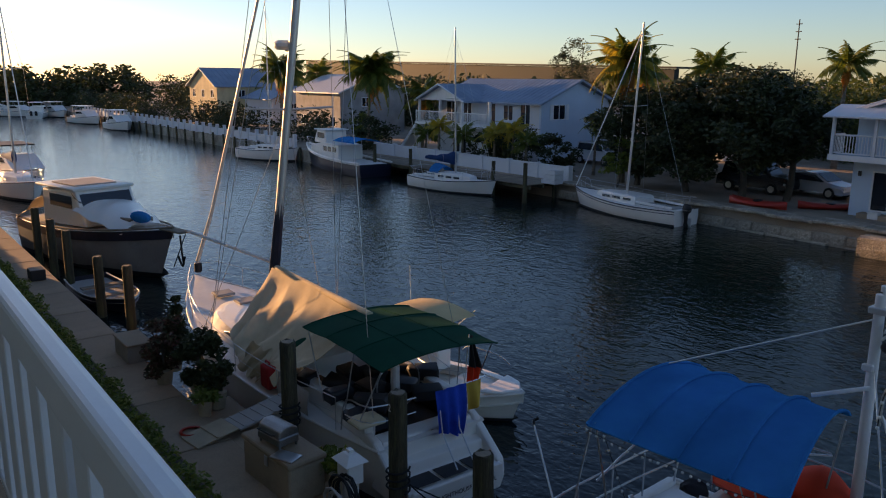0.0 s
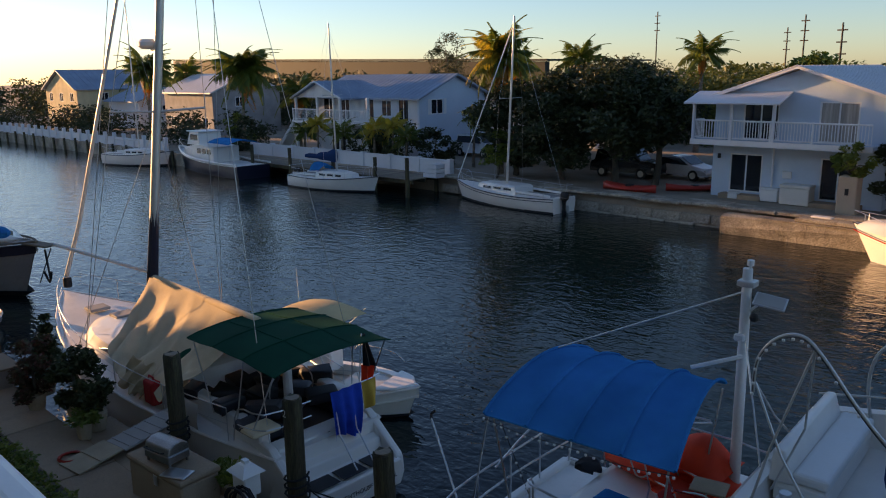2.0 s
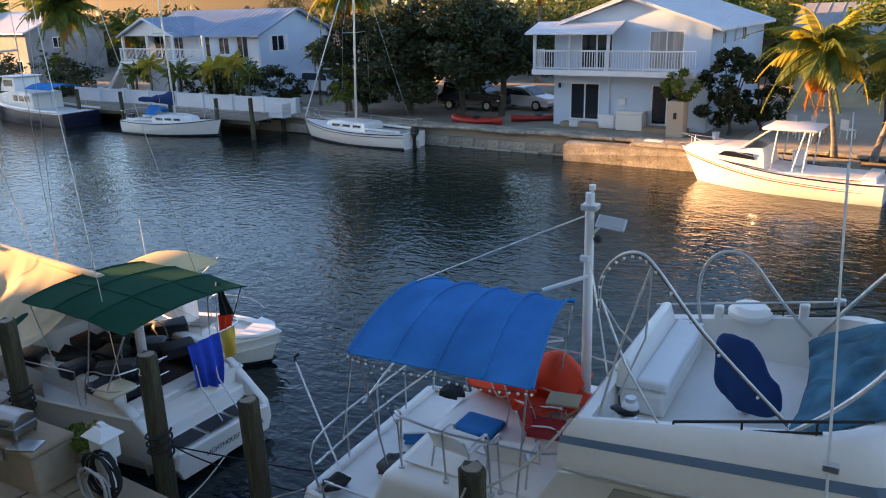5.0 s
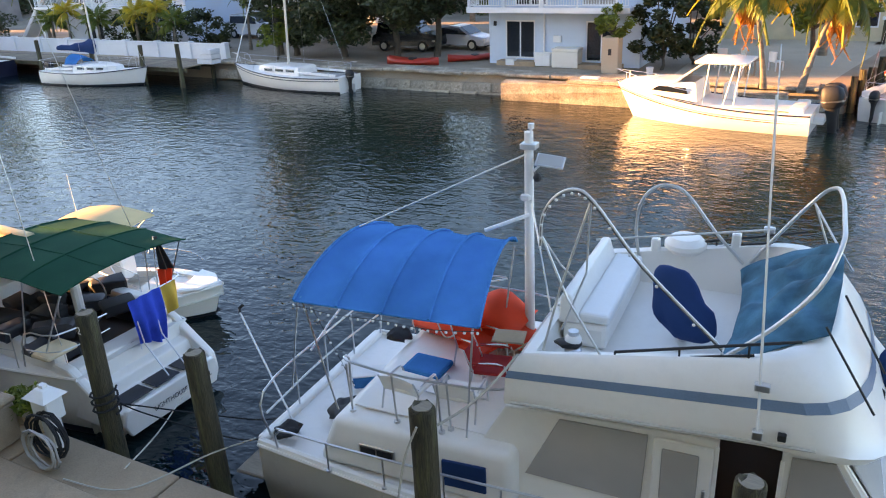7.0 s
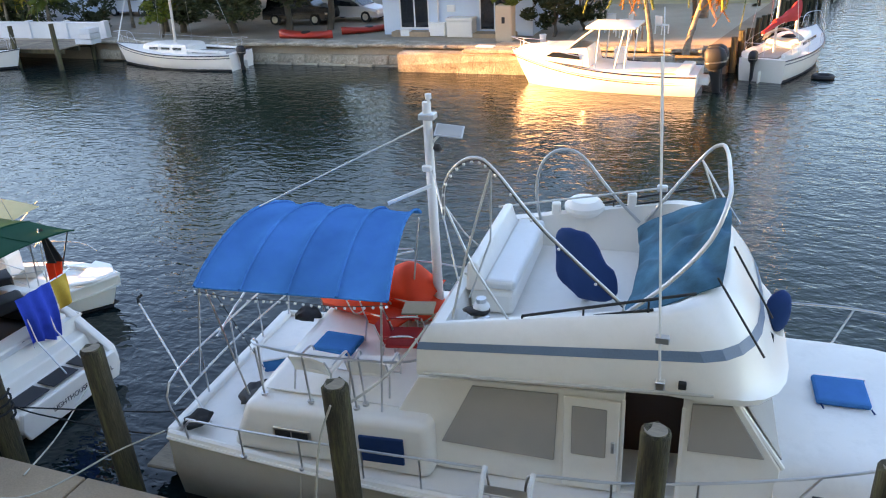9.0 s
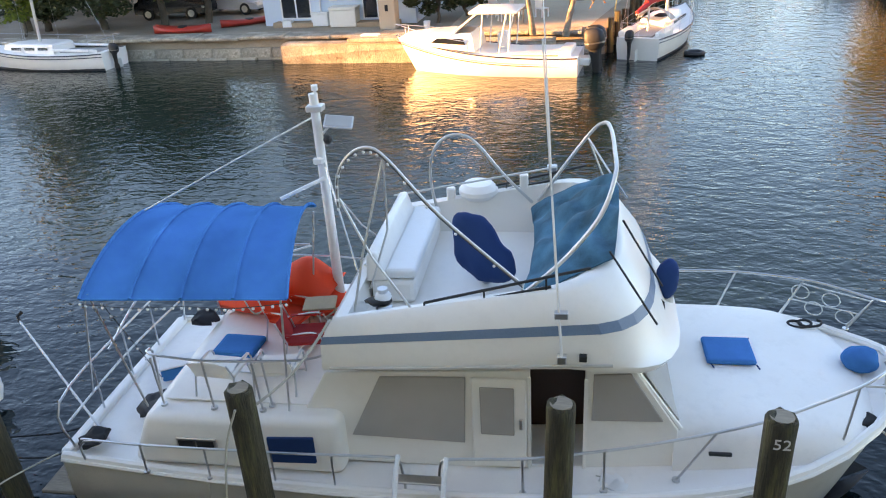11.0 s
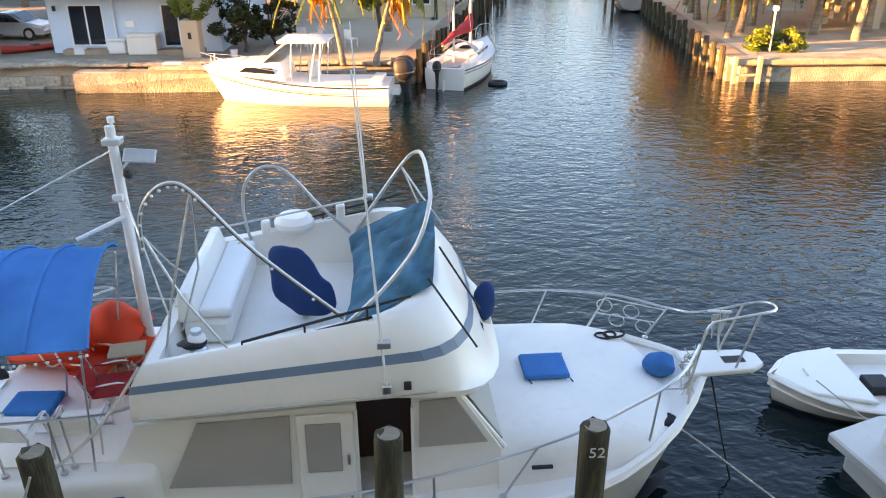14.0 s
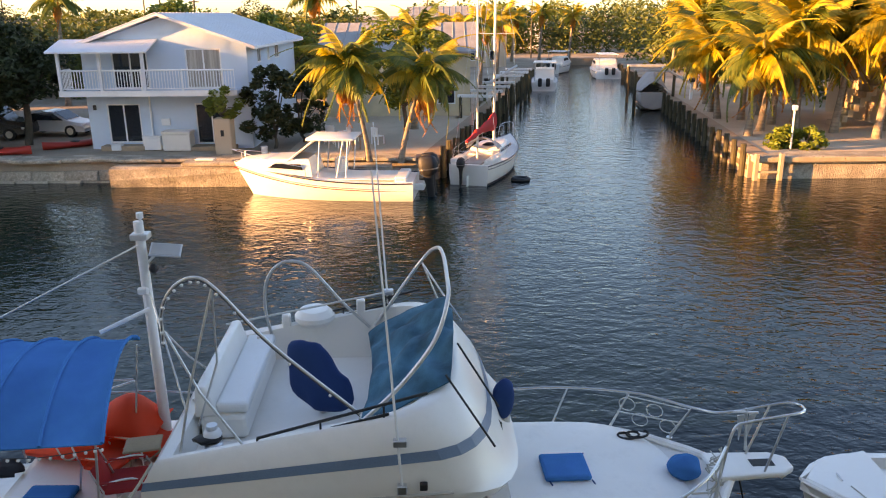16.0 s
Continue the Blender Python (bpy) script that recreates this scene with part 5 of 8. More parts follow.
def lift_boat():
    b = thing("covered_boat", "boat under a grey storage cover on a lift", "boat", pose(16.9, 62.4, 0.55, 0, 0, 83))
    hull_parts(b, 6.4, 2.4, 0.9, 1.2, SCREEN, NONSKID, n=10)

    def f(u, v):
        w = half_beam(u, 2.5, 0.85)
        return (6.4 * u, w * (2 * v - 1), 1.0 + (1.5 * math.sin(min(1, 0.12 + u) * math.pi) ** 0.7) * (1 - abs(2 * v - 1) ** 1.5) + 0.04 * math.sin(u * 30))
    part("cover", sheet(f, 18, 12, 0.02), SCREEN, b, "taut grey canvas storage cover", smooth=True)
    part("lift_bunk", box(0.5, 5.8, -0.9, 0.9, -0.5, -0.36, 0.02), WOOD, b)
    for x in (0.4, 5.9):
        for y in (-1.5, 1.5):
            part("lift_post", tube([(x, y, -1.5), (x, y, 2.6)], 0.12, seg=8), PILE, b)
        part("lift_beam", box(x - 0.1, x + 0.1, -1.6, 1.6, 2.5, 2.7, 0.02), ALU, b)


lift_boat()


def davit(x, y, a):
    d = thing("boat_davit", "white painted steel davit arm on the dock", "davit", pose(x, y, 1.1, 0, 0, a))
    part("post", tube([(0, 0, 0), (0, 0, 1.4)], 0.12, seg=10), WHITEP, d)
    part("arm", tube([(0, 0, 1.2), (-2.6, 0, 2.5)], 0.09, seg=8), WHITEP, d)
    part("winch", box(-0.2, 0.2, -0.15, 0.15, 1.3, 1.6, 0.03), BLACK, d)


davit(19.2, 60.5, 15)
davit(3.6, 62.0, 200)


# ---- near boats ----
def big_sloop():
    """The white cruising sloop with tan sail tent and green bimini."""
    b = thing("cruising_sloop", "large white sloop with tan boom tent and green bimini", "sailboat", pose(-10.35, 8.0, 0, 0, 0, 179))
    L = 12.9
    rings = hull_parts(b, L, 3.7, 1.15, 1.5, GEL, NONSKID, band=GEL, low=NAVYP, stern=0.64, full=2.2, depth=0.5, n=20, sag=0.06, deck_drop=0.03)
    # sugar-scoop stern with steps and name
    sc = part("transom", prism([(-0.75, 0.28), (-0.72, 0.55), (-0.25, 0.62), (-0.2, 0.85), (0.12, 0.9), (0.15, 1.2), (0.45, 1.25), (0.45, -0.2), (-0.3, -0.2)], "y", -1.02, 1.02, 0.03, seg=2), GEL, b)
    part("transom_face", prism([(-1.08, 0.35), (-0.98, 0.12), (0.98, 0.12), (1.08, 0.35), (1.0, 0.62), (-1.0, 0.62)], "x", -0.82, -0.72, 0.02), GEL, b)
    for k in range(3):
        part("step_pad", box(-0.68, -0.3, -0.92 + 0.62 * k, -0.38 + 0.62 * k, 0.622, 0.64, 0.006), BOOT, sc, "dark blue-grey step pad")
    lettering("LIGHTHOUSE POINT, FL", 0.125, LETTER, Matrix.Translation((-0.824, -0.2, 0.32)) @ pose(0, 0, 0, 90, 0, -90), b)
    part("emblem", prism([(-0.13, 0.0), (-0.05, 0.22), (0.0, 0.22), (-0.04, 0.1), (0.04, 0.0)], "x", 0.146, 0.152), LETTER, b).matrix_basis = pose(0, -0.05, 0.95)
    # sole and cushions are near black: the bimini's shade is in their colour
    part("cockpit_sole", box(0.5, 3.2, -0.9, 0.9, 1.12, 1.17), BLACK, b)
    for s in (-1, 1):
        part("coaming", prism([(0.5, 1.1), (0.5, 1.5), (3.6, 1.62), (3.6, 1.1)], "y", s * 1.06 - 0.13, s * 1.06 + 0.13, 0.06, seg=2), GEL, b)
        part("cockpit_seat", box(0.6, 3.3, s * 0.76 - 0.17, s * 0.76 + 0.17, 1.17, 1.42, 0.04), BOOT, b, "cockpit cushion, darkened for the shade under the bimini")
        part("transom_corner", prism([(-0.7, 0.3), (-0.65, 0.6), (0.2, 1.25), (0.6, 1.3), (0.6, 0.3)], "y", s * 1.11 - 0.09, s * 1.11 + 0.09, 0.05, seg=2), GEL, b)
        rail(b, rings, 2, 19, 0.62, s, 0.08, 3, name="life_line", r=0.010, mid=True)
    cr = [plan_ring(3.6, 6.5, 9.6, 1.3, 1.05, 1.3), plan_ring(3.7, 6.4, 9.3, 1.18, 1.6, 1.55), plan_ring(3.85, 6.2, 8.9, 1.0, 1.72, 1.62)]
    part("coachroof", loft(cr), GEL, b, smooth=True)
    for s in (-1, 1):
        part("cabin_window", prism([(4.2, 1.36), (4.3, 1.52), (6.8, 1.5), (7.3, 1.4)], "y", s * 1.21 - 0.03, s * 1.21 + 0.03), GLASS, b)
    for x in (7.4, 8.5, 10.2):
        part("deck_hatch", box(x, x + 0.5, -0.27, 0.27, 1.6 if x < 9 else 1.42, 1.68 if x < 9 else 1.5, 0.02), SCREEN, b)
    # spars: the mast leans a little outwards
    base, top = Vector((7.15, 0.0, 1.62)), Vector((6.45, -1.55, 16.5))
    ms = part("mast", tube([base, base.lerp(top, 0.5), top], 0.11, seg=10, r2=0.09), ALU, b, smooth=True)
    at = lambda z: base.lerp(top, (z - base.z) / (top.z - base.z))
    for z in (6.85, 11.0):
        c = at(z)
        part("spreader", tube([c + Vector((-0.15, -1.15, 0.05)), c, c + Vector((-0.15, 1.15, 0.05))], 0.03), ALU, ms)
    c = at(8.3)
    part("radar_bracket", box(c.x + 0.05, c.x + 0.3, c.y - 0.05, c.y + 0.05, c.z - 0.1, c.z - 0.02), ALU, ms)
    part("radar_dome", disc((c.x + 0.42, c.y, c.z - 0.02), 0.27, 0.22, 18, bevel=0.07), GEL, ms, "white radar dome", smooth=True)
    bow = Vector((12.5, 0, 1.62))
    hd = at(15.5)
    part("furled_jib", tube([bow + Vector((0, 0, 0.4)), bow.lerp(hd, 0.15), bow.lerp(hd, 0.5), hd], 0.065, seg=8, r2=0.03), GELC, ms, "pale furled headsail", smooth=True)
    part("furler_drum", disc((bow.x, 0, bow.z + 0.05), 0.12, 0.3, 14, bevel=0.03), BLACK, ms)
    for s in (-1, 1):
        for z, zz in ((6.85, 15.8), (11.0, 11.2)):
            part("shroud", tube([(6.85, s * 1.75, 1.3), at(z) + Vector((-0.15, s * 1.15, 0.05)), at(zz)], 0.008, seg=4), STEEL, ms)
        part("shroud", tube([(7.5, s * 1.7, 1.35), at(6.7)], 0.008, seg=4), STEEL, ms)
        part("backstay", tube([(0.3, s * 1.1, 1.3), at(16.3)], 0.007, seg=4), STEEL, ms)
    part("spinnaker_pole", tube([at(3.0) + Vector((0.12, 0, 0)), (9.7, 1.15, 3.55)], 0.045, seg=8), WHITEP, ms, smooth=True)
    part("mast_cover", tube([at(2.0), at(2.6), at(3.9), at(4.6)], 0.17, seg=8, r2=0.1), NAVYP, ms, smooth=True)
    part("boom", tube([at(2.9), (2.15, 0.05, 2.92)], 0.085, seg=10), TAN, ms, smooth=True)

    # tan tent over the boom: hangs in folds to both sides
    def tent(u, v):
        s = 2 * v - 1
        ridge = Vector((6.9 - 4.5 * u, 0.03, 2.96 - 0.02 * u))
        spread = 1.55 + 0.15 * math.sin(u * 3)
        drop = 1.02 + 0.45 * math.sin(u * math.pi) * (1 if s > 0 else 0.6)
        e = abs(s)
        fold = 0.10 * math.sin(u * 22 + e * 5) * e ** 0.7 + 0.05 * math.sin(u * 41 + 2 * s) * e - 0.13 * abs(math.sin(u * 13 - e * 3.2)) * e ** 0.5 - 0.05 * abs(math.sin(u * 31 + e * 7)) * e
        return ridge + Vector((-1.0 * abs(s) * (1 - u) ** 2 + 0.25 * abs(s) * u, s * spread, -drop * abs(s) ** 0.8 + fold))
    part("boom_tent", sheet(tent, 96, 40, 0.012), TAN, b, "creased tan canvas tent over the boom", smooth=True)
    # a corner of the tent that hangs to the rail
    def flap(u, v):
        return (4.7 - 1.1 * u + 0.3 * v, 1.5 + 0.28 * v + 0.06 * math.sin(u * 14 + v * 6), 1.95 - 0.62 * v + 0.05 * math.sin(u * 19))
    part("tent_flap", sheet(flap, 20, 12, 0.012), TAN, b, "creased tan canvas hanging to the rail", smooth=True)
    # green bimini and dodger frame
    fn = lambda u, v: (-0.35 + 2.95 * u, -1.22 + 2.55 * v, 2.79 + 0.14 * math.sin(v * math.pi) ** 0.7 + 0.07 * math.sin(u * math.pi) - 0.02 * abs(math.sin(u * 3 * math.pi)))
    bi = part("bimini", sheet(fn, 24, 16, 0.012), GREEN, b, "dark green canvas bimini over the cockpit", smooth=True)
    for k in range(4):
        part("bimini_seam", tube([Vector(fn(k / 3, j / 12)) + Vector((0, 0, 0.004)) for j in range(13)], 0.013, seg=5), GREEN, bi, smooth=True)
    for v in (0.33, 0.66):
        part("bimini_seam", tube([Vector(fn(j / 12, v)) + Vector((0, 0, 0.003)) for j in range(13)], 0.01, seg=5), GREEN, bi, smooth=True)
    for x, xb in ((-0.25, 0.5), (0.7, 1.0), (2.5, 1.8)):
        for s in (-1, 1):
            part("bimini_leg", tube([(x, s * 1.22 + 0.05, 2.79), (xb, s * 1.32, 1.5)], 0.013), STEEL, b)
    part("dodger", sheet(lambda u, v: (3.3 + 0.9 * u, 1.15 * (2 * v - 1), 1.7 + 0.62 * math.sin(v * math.pi) ** 0.5 * (1 - 0.35 * u * u)), 6, 12), GREEN, b, "green canvas spray hood", smooth=True)
    # cockpit clutter: wheel, binnacle, lashed gear on the stern rail
    part("binnacle", tube([(1.3, 0, 1.17), (1.3, 0, 2.1)], 0.09, seg=10), GEL, b)
    part("steering_wheel", tube([(1.18, 0.5 * math.cos(a * math.tau / 20), 1.75 + 0.5 * math.sin(a * math.tau / 20)) for a in range(21)], 0.016), STEEL, b, smooth=True)
    part("stern_rail", tube([(0.9, 1.45, 1.3), (0.7, 1.45, 1.95), (0.1, 1.3, 1.98), (0.0, 0.4, 1.98)], 0.014, smooth=3), STEEL, b)
    part("stern_rail", tube([(0.9, -1.45, 1.3), (0.7, -1.45, 1.95), (0.1, -1.3, 1.98), (0.0, -0.5, 1.98)], 0.014, smooth=3), STEEL, b)
    part("stern_rail", tube([(0.0, 0.4, 1.7), (0.05, 1.3, 1.7), (0.75, 1.45, 1.65)], 0.010, smooth=3), STEEL, b)
    part("stern_ladder", tube([(0.0, -0.5, 1.98), (-0.15, -0.5, 1.2), (-0.62, -0.5, 0.66)], 0.014), STEEL, b)
    part("stern_ladder", tube([(0.0, -0.1, 1.98), (-0.15, -0.1, 1.2), (-0.62, -0.1, 0.66)], 0.014), STEEL, b)
    part("seat_pad", box(0.25, 0.75, 0.85, 1.45, 1.5, 1.6, 0.05, seg=2), TAN, b, "tan vinyl seat pad")
    return b


sloop = big_sloop()
SM = sloop.matrix_world.copy()


def drape(name, label, category, material, base, ax, w, h, seed=0, folds=7, out=0.05):
    """A cloth hung over a rail, in folds."""
    t = thing(name, label, category, base)

    def f(u, v):
        x = (u - 0.5) * w * (1 - 0.12 * v)
        return (x, out * math.sin(u * folds + 2 * v + seed) * (0.3 + v) + 0.04 * math.sin(v * 3), -h * v * (1 + 0.08 * math.sin(u * 5 + seed)))
    part("cloth", sheet(lambda u, v: f(u, v), 40, 18, 0.008), material, t, smooth=True)
    return t


drape("towel", "royal blue towel hung over the stern rail", "towel", TOWEL, SM @ pose(-0.06, -0.35, 2.02, 0, 0, 92), 0, 0.72, 0.95, 1, folds=17, out=0.045)
fl = thing("flag", "furled black and orange flag on a slim staff", "flag", SM @ pose(0.1, -0.8, 1.95, 0, 0, 0))
part("staff", tube([(0, 0, 0), (-0.12, 0, 1.0)], 0.012), WHITEP, fl)
part("cloth", sheet(lambda u, v: (-0.11 + 0.02 * u + 0.05 * math.sin(u * 14) * v, -0.02 - (0.08 + 0.30 * v) * u, 0.97 - 0.62 * v - 0.10 * u * v), 16, 12, 0.008), BLACK, fl, smooth=True)
part("cloth_band", sheet(lambda u, v: (-0.06 + 0.03 * u + 0.05 * math.sin(u * 14), -0.02 - (0.38 - 0.10 * v) * u, 0.34 - 0.34 * v - 0.10 * u), 16, 8, 0.008), ORANGE, fl, "orange lower band of the flag", smooth=True)
drape("cloth", "yellow and green cloth hung on the stern rail", "cloth", YEL, SM @ pose(0.0, -0.95, 1.98, 0, 0, 90), 0, 0.35, 0.55, 4)
drape("mesh_netting", "white rope netting along the rail", "netting", SCREEN, SM @ pose(2.5, 1.62, 1.75, 0, 0, 0), 0, 1.4, 0.55, 4, out=0.01)
jc = thing("jerry_can", "red plastic fuel can on the side deck", "fuel can", SM @ pose(3.7, 1.62, 1.22))
part("can_body", box(-0.2, 0.2, -0.11, 0.11, 0, 0.5, 0.05, seg=2), RED, jc)
part("can_handle", tube([(-0.1, 0, 0.49), (-0.08, 0, 0.57), (0.1, 0, 0.57), (0.12, 0, 0.49)], 0.02), RED, jc)
rng = random.Random(12)
# bags take black materials to carry the cockpit's shade
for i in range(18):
    g = thing("gear_bag", "bag of sailing gear, blackened for the cockpit's shade", "bag", SM @ pose(0.6 + 2.4 * rng.random(), rng.uniform(-1.1, 1.2), 1.45, 0, 0, rng.uniform(0, 180)))
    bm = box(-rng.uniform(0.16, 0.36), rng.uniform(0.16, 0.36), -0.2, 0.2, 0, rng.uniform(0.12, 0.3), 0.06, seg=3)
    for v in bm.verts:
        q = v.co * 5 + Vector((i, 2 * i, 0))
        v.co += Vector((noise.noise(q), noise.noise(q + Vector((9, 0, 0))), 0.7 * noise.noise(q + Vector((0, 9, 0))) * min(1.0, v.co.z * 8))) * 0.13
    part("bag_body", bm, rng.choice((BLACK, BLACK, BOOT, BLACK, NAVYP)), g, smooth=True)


def runabout():
    b = thing("bowrider", "cream open runabout with pale tan bimini rafted alongside", "motor boat", pose(-16.9, 9.7, 0, 0, 0, 17))
    rings = hull_parts(b, 5.7, 2.2, 0.58, 0.78, GELC, GELC, band=GEL, low=BOOT, stern=0.92, full=3.0, n=14, deck_drop=0.28)
    for s in (-1, 1):
        part("gunwale", loft([[(r[-1][0], s * r[-1][1], r[-1][2]), (r[-1][0], s * max(0.0, r[-1][1] - 0.24), r[-1][2] + 0.02), (r[-1][0], s * max(0.0, r[-1][1] - 0.26), r[-1][2] - 0.25)] for r in rings], ring_closed=False, caps=False), GEL, b, smooth=True)
    part("foredeck", prism([(4.9, -0.62), (5.35, -0.42), (5.62, 0), (5.35, 0.42), (4.9, 0.62)], "z", 0.74, 0.82, 0.03), GEL, b)
    part("bow_seat", prism([(3.7, -0.75), (4.9, -0.5), (4.9, 0.5), (3.7, 0.75)], "z", 0.42, 0.62, 0.06, seg=2), GELC, b)
    for s in (-1, 1):
        part("bow_rail", tube([(3.4, s * 0.95, 1.0), (3.6, s * 0.93, 1.14), (4.6, s * 0.7, 1.2), (5.1, s * 0.45, 1.1)], 0.012, smooth=3), STEEL, b)
        part("console", prism([(2.5, 0.5), (2.5, 1.2), (2.8, 1.25), (3.1, 1.0), (3.1, 0.5)], "y", s * 0.6 - 0.28, s * 0.6 + 0.28, 0.04), GEL, b)
        part("windscreen", prism([(2.62, 1.22), (2.5, 1.6), (2.53, 1.6), (2.67, 1.22)], "y", s * 0.6 - 0.32, s * 0.6 + 0.32), GLASS, b)
        part("seat", box(1.6, 2.1, s * 0.55 - 0.25, s * 0.55 + 0.25, 0.5, 0.95, 0.06, seg=2), GELC, b)
    part("rear_bench", box(0.4, 0.95, -0.9, 0.9, 0.5, 0.85, 0.07, seg=2), GELC, b)
    fn = lambda u, v: (2.0 + 1.7 * u, -1.05 + 2.1 * v, 2.0 + 0.08 * math.sin(v * math.pi) + 0.18 * math.sin((0.15 + 0.85 * u) * math.pi * 0.95) - 0.1 * u)
    part("bimini", sheet(fn, 14, 12, 0.012), TANB, b, "pale tan canvas bimini", smooth=True)
    for x in (2.0, 2.9, 3.7):
        for s in (-1, 1):
            part("bimini_leg", tube([(x, s * 1.03, 2.06), (2.5, s * 1.0, 0.95)], 0.011), STEEL, b)
    part("antenna", tube([(1.8, 0.95, 0.95), (1.7, 0.98, 2.9)], 0.008), WHITEP, b)


runabout()


def old_cruiser():
    b = thing("old_cruiser", "old wooden-trimmed cabin cruiser under torn tan and white tarps", "motor boat", pose(-38.2, 7.0, 0, 0, 0, 13))
    # the grey base carries the hull's shade; grime noise lies over it
    rings = hull_parts(b, 10.2, 3.2, 1.5, 2.05, mat("grimy_grey_hull", (0.30, 0.30, 0.30), rough=0.6, var=0.15, dirt=((0.12, 0.11, 0.10), 0.5)), NONSKID, band=NAVYP, low=BOOT, stern=0.88, n=16, rake=0.13, flare=0.6)
    for s in (-1, 1):
        part("dark_band", loft([[(r[4][0], s * (r[4][1] + 0.012), r[4][2] + 0.06), (r[4][0], s * (r[4][1] + 0.012), r[4][2] - 0.3)] for r in rings], ring_closed=False, caps=False), NAVYP, b)
        part("toe_rail", tube([(r[-1][0], s * r[-1][1], r[-1][2] + 0.06) for r in rings], 0.04), WOOD, b)
    part("bowsprit", box(9.6, 11.0, -0.25, 0.25, 1.98, 2.06, 0.03), WOOD, b)
    part("cabin", prism([(2.2, 1.5), (2.3, 3.0), (5.2, 3.1), (5.9, 1.7)], "y", -1.2, 1.2, 0.1, seg=2), GEL, b)
    part("cabin_top", box(1.9, 5.3, -1.3, 1.3, 3.08, 3.2, 0.05, seg=2), GELC, b, smooth=True)
    part("roof_hatch", box(2.6, 4.6, -0.9, 0.9, 3.2, 3.25, 0.01), SCREEN, b)
    part("windscreen", prism([(5.26, 2.95), (5.62, 2.2), (5.65, 2.2), (5.29, 2.96)], "y", -1.05, 1.05), GLASS, b)
    for s in (-1, 1):
        part("cabin_window", box(3.0, 4.9, s * 1.21 - 0.012, s * 1.21 + 0.012, 2.35, 2.85, 0.006), GLASS, b)
    part("fore_tarp", sheet(lambda u, v: (5.25 + 3.0 * u, 1.4 * (2 * v - 1) * (1 - 0.3 * u), 2.75 - 0.65 * u - 0.4 * abs(2 * v - 1) ** 2 + 0.05 * math.sin(u * 13 + v * 7)), 16, 14, 0.012), GEL, b, "white tarp sagging over the foredeck", smooth=True)
    part("aft_tarp", sheet(lambda u, v: (0.1 + 2.2 * u, 1.5 * (2 * v - 1), 1.9 + 1.1 * u - 0.5 * abs(2 * v - 1) ** 2 + 0.07 * math.sin(u * 9 + v * 12)), 16, 16, 0.012), TAN, b, "torn tan tarp over the cockpit", smooth=True)
    part("torn_flap", sheet(lambda u, v: (5.1 + 1.1 * u, -1.3 - 0.2 * u + 0.1 * v, 3.05 - 0.28 * u - 0.25 * v * (1 - u)), 6, 4, 0.01), BLACK, b, "torn black flap")
    part("fender", ball((8.3, -0.2, 2.3), 1, 0.62, 0.26, 0.22, 14), BLUE, b, "blue covered roll on the foredeck", smooth=True)
    part("hatch", box(7.2, 8.0, -0.5, 0.5, 2.0, 2.2, 0.03), WOOD, b)
    an = part("anchor", tube([(10.8, -0.1, 1.9), (10.9, -0.1, 0.9)], 0.04), BLACK, b, "rusty anchor hung from the bowsprit")
    part("anchor_fluke", tube([(10.6, -0.1, 1.1), (10.85, -0.1, 0.75), (11.1, -0.15, 1.15)], 0.045, smooth=3), BLACK, an)
    part("bobstay", tube([(11.0, 0, 1.95), (10.1, 0, 0.6)], 0.02), BLACK, b)


old_cruiser()
cruiser_white("white cruiser with dark canvas moored beyond the old cruiser", pose(-66.5, 9.2, 0, 0, 0, 6), 9.0, 3.0, BLACK)
sailboat("white sailboat moored along the near dock far off", pose(-60.5, 8.3, 0, 0, 0, 3), 9.0, 3.0, 1.0, 1.3, 4.5, 14.0, cover_mat=NAVY)
dk = thing("workboat", "dark open workboat tied below the dock", "boat", pose(-29.5, 6.4, 0, 0, 0, 5))
hull_parts(dk, 4.6, 1.7, 0.45, 0.6, NAVYP, SCREEN, band=GEL, n=10, deck_drop=0.2)
part("thwart", box(1.5, 1.8, -0.7, 0.7, 0.36, 0.42, 0.01), WOOD, dk)
part("thwart", box(3.0, 3.25, -0.6, 0.6, 0.4, 0.46, 0.01), WOOD, dk)


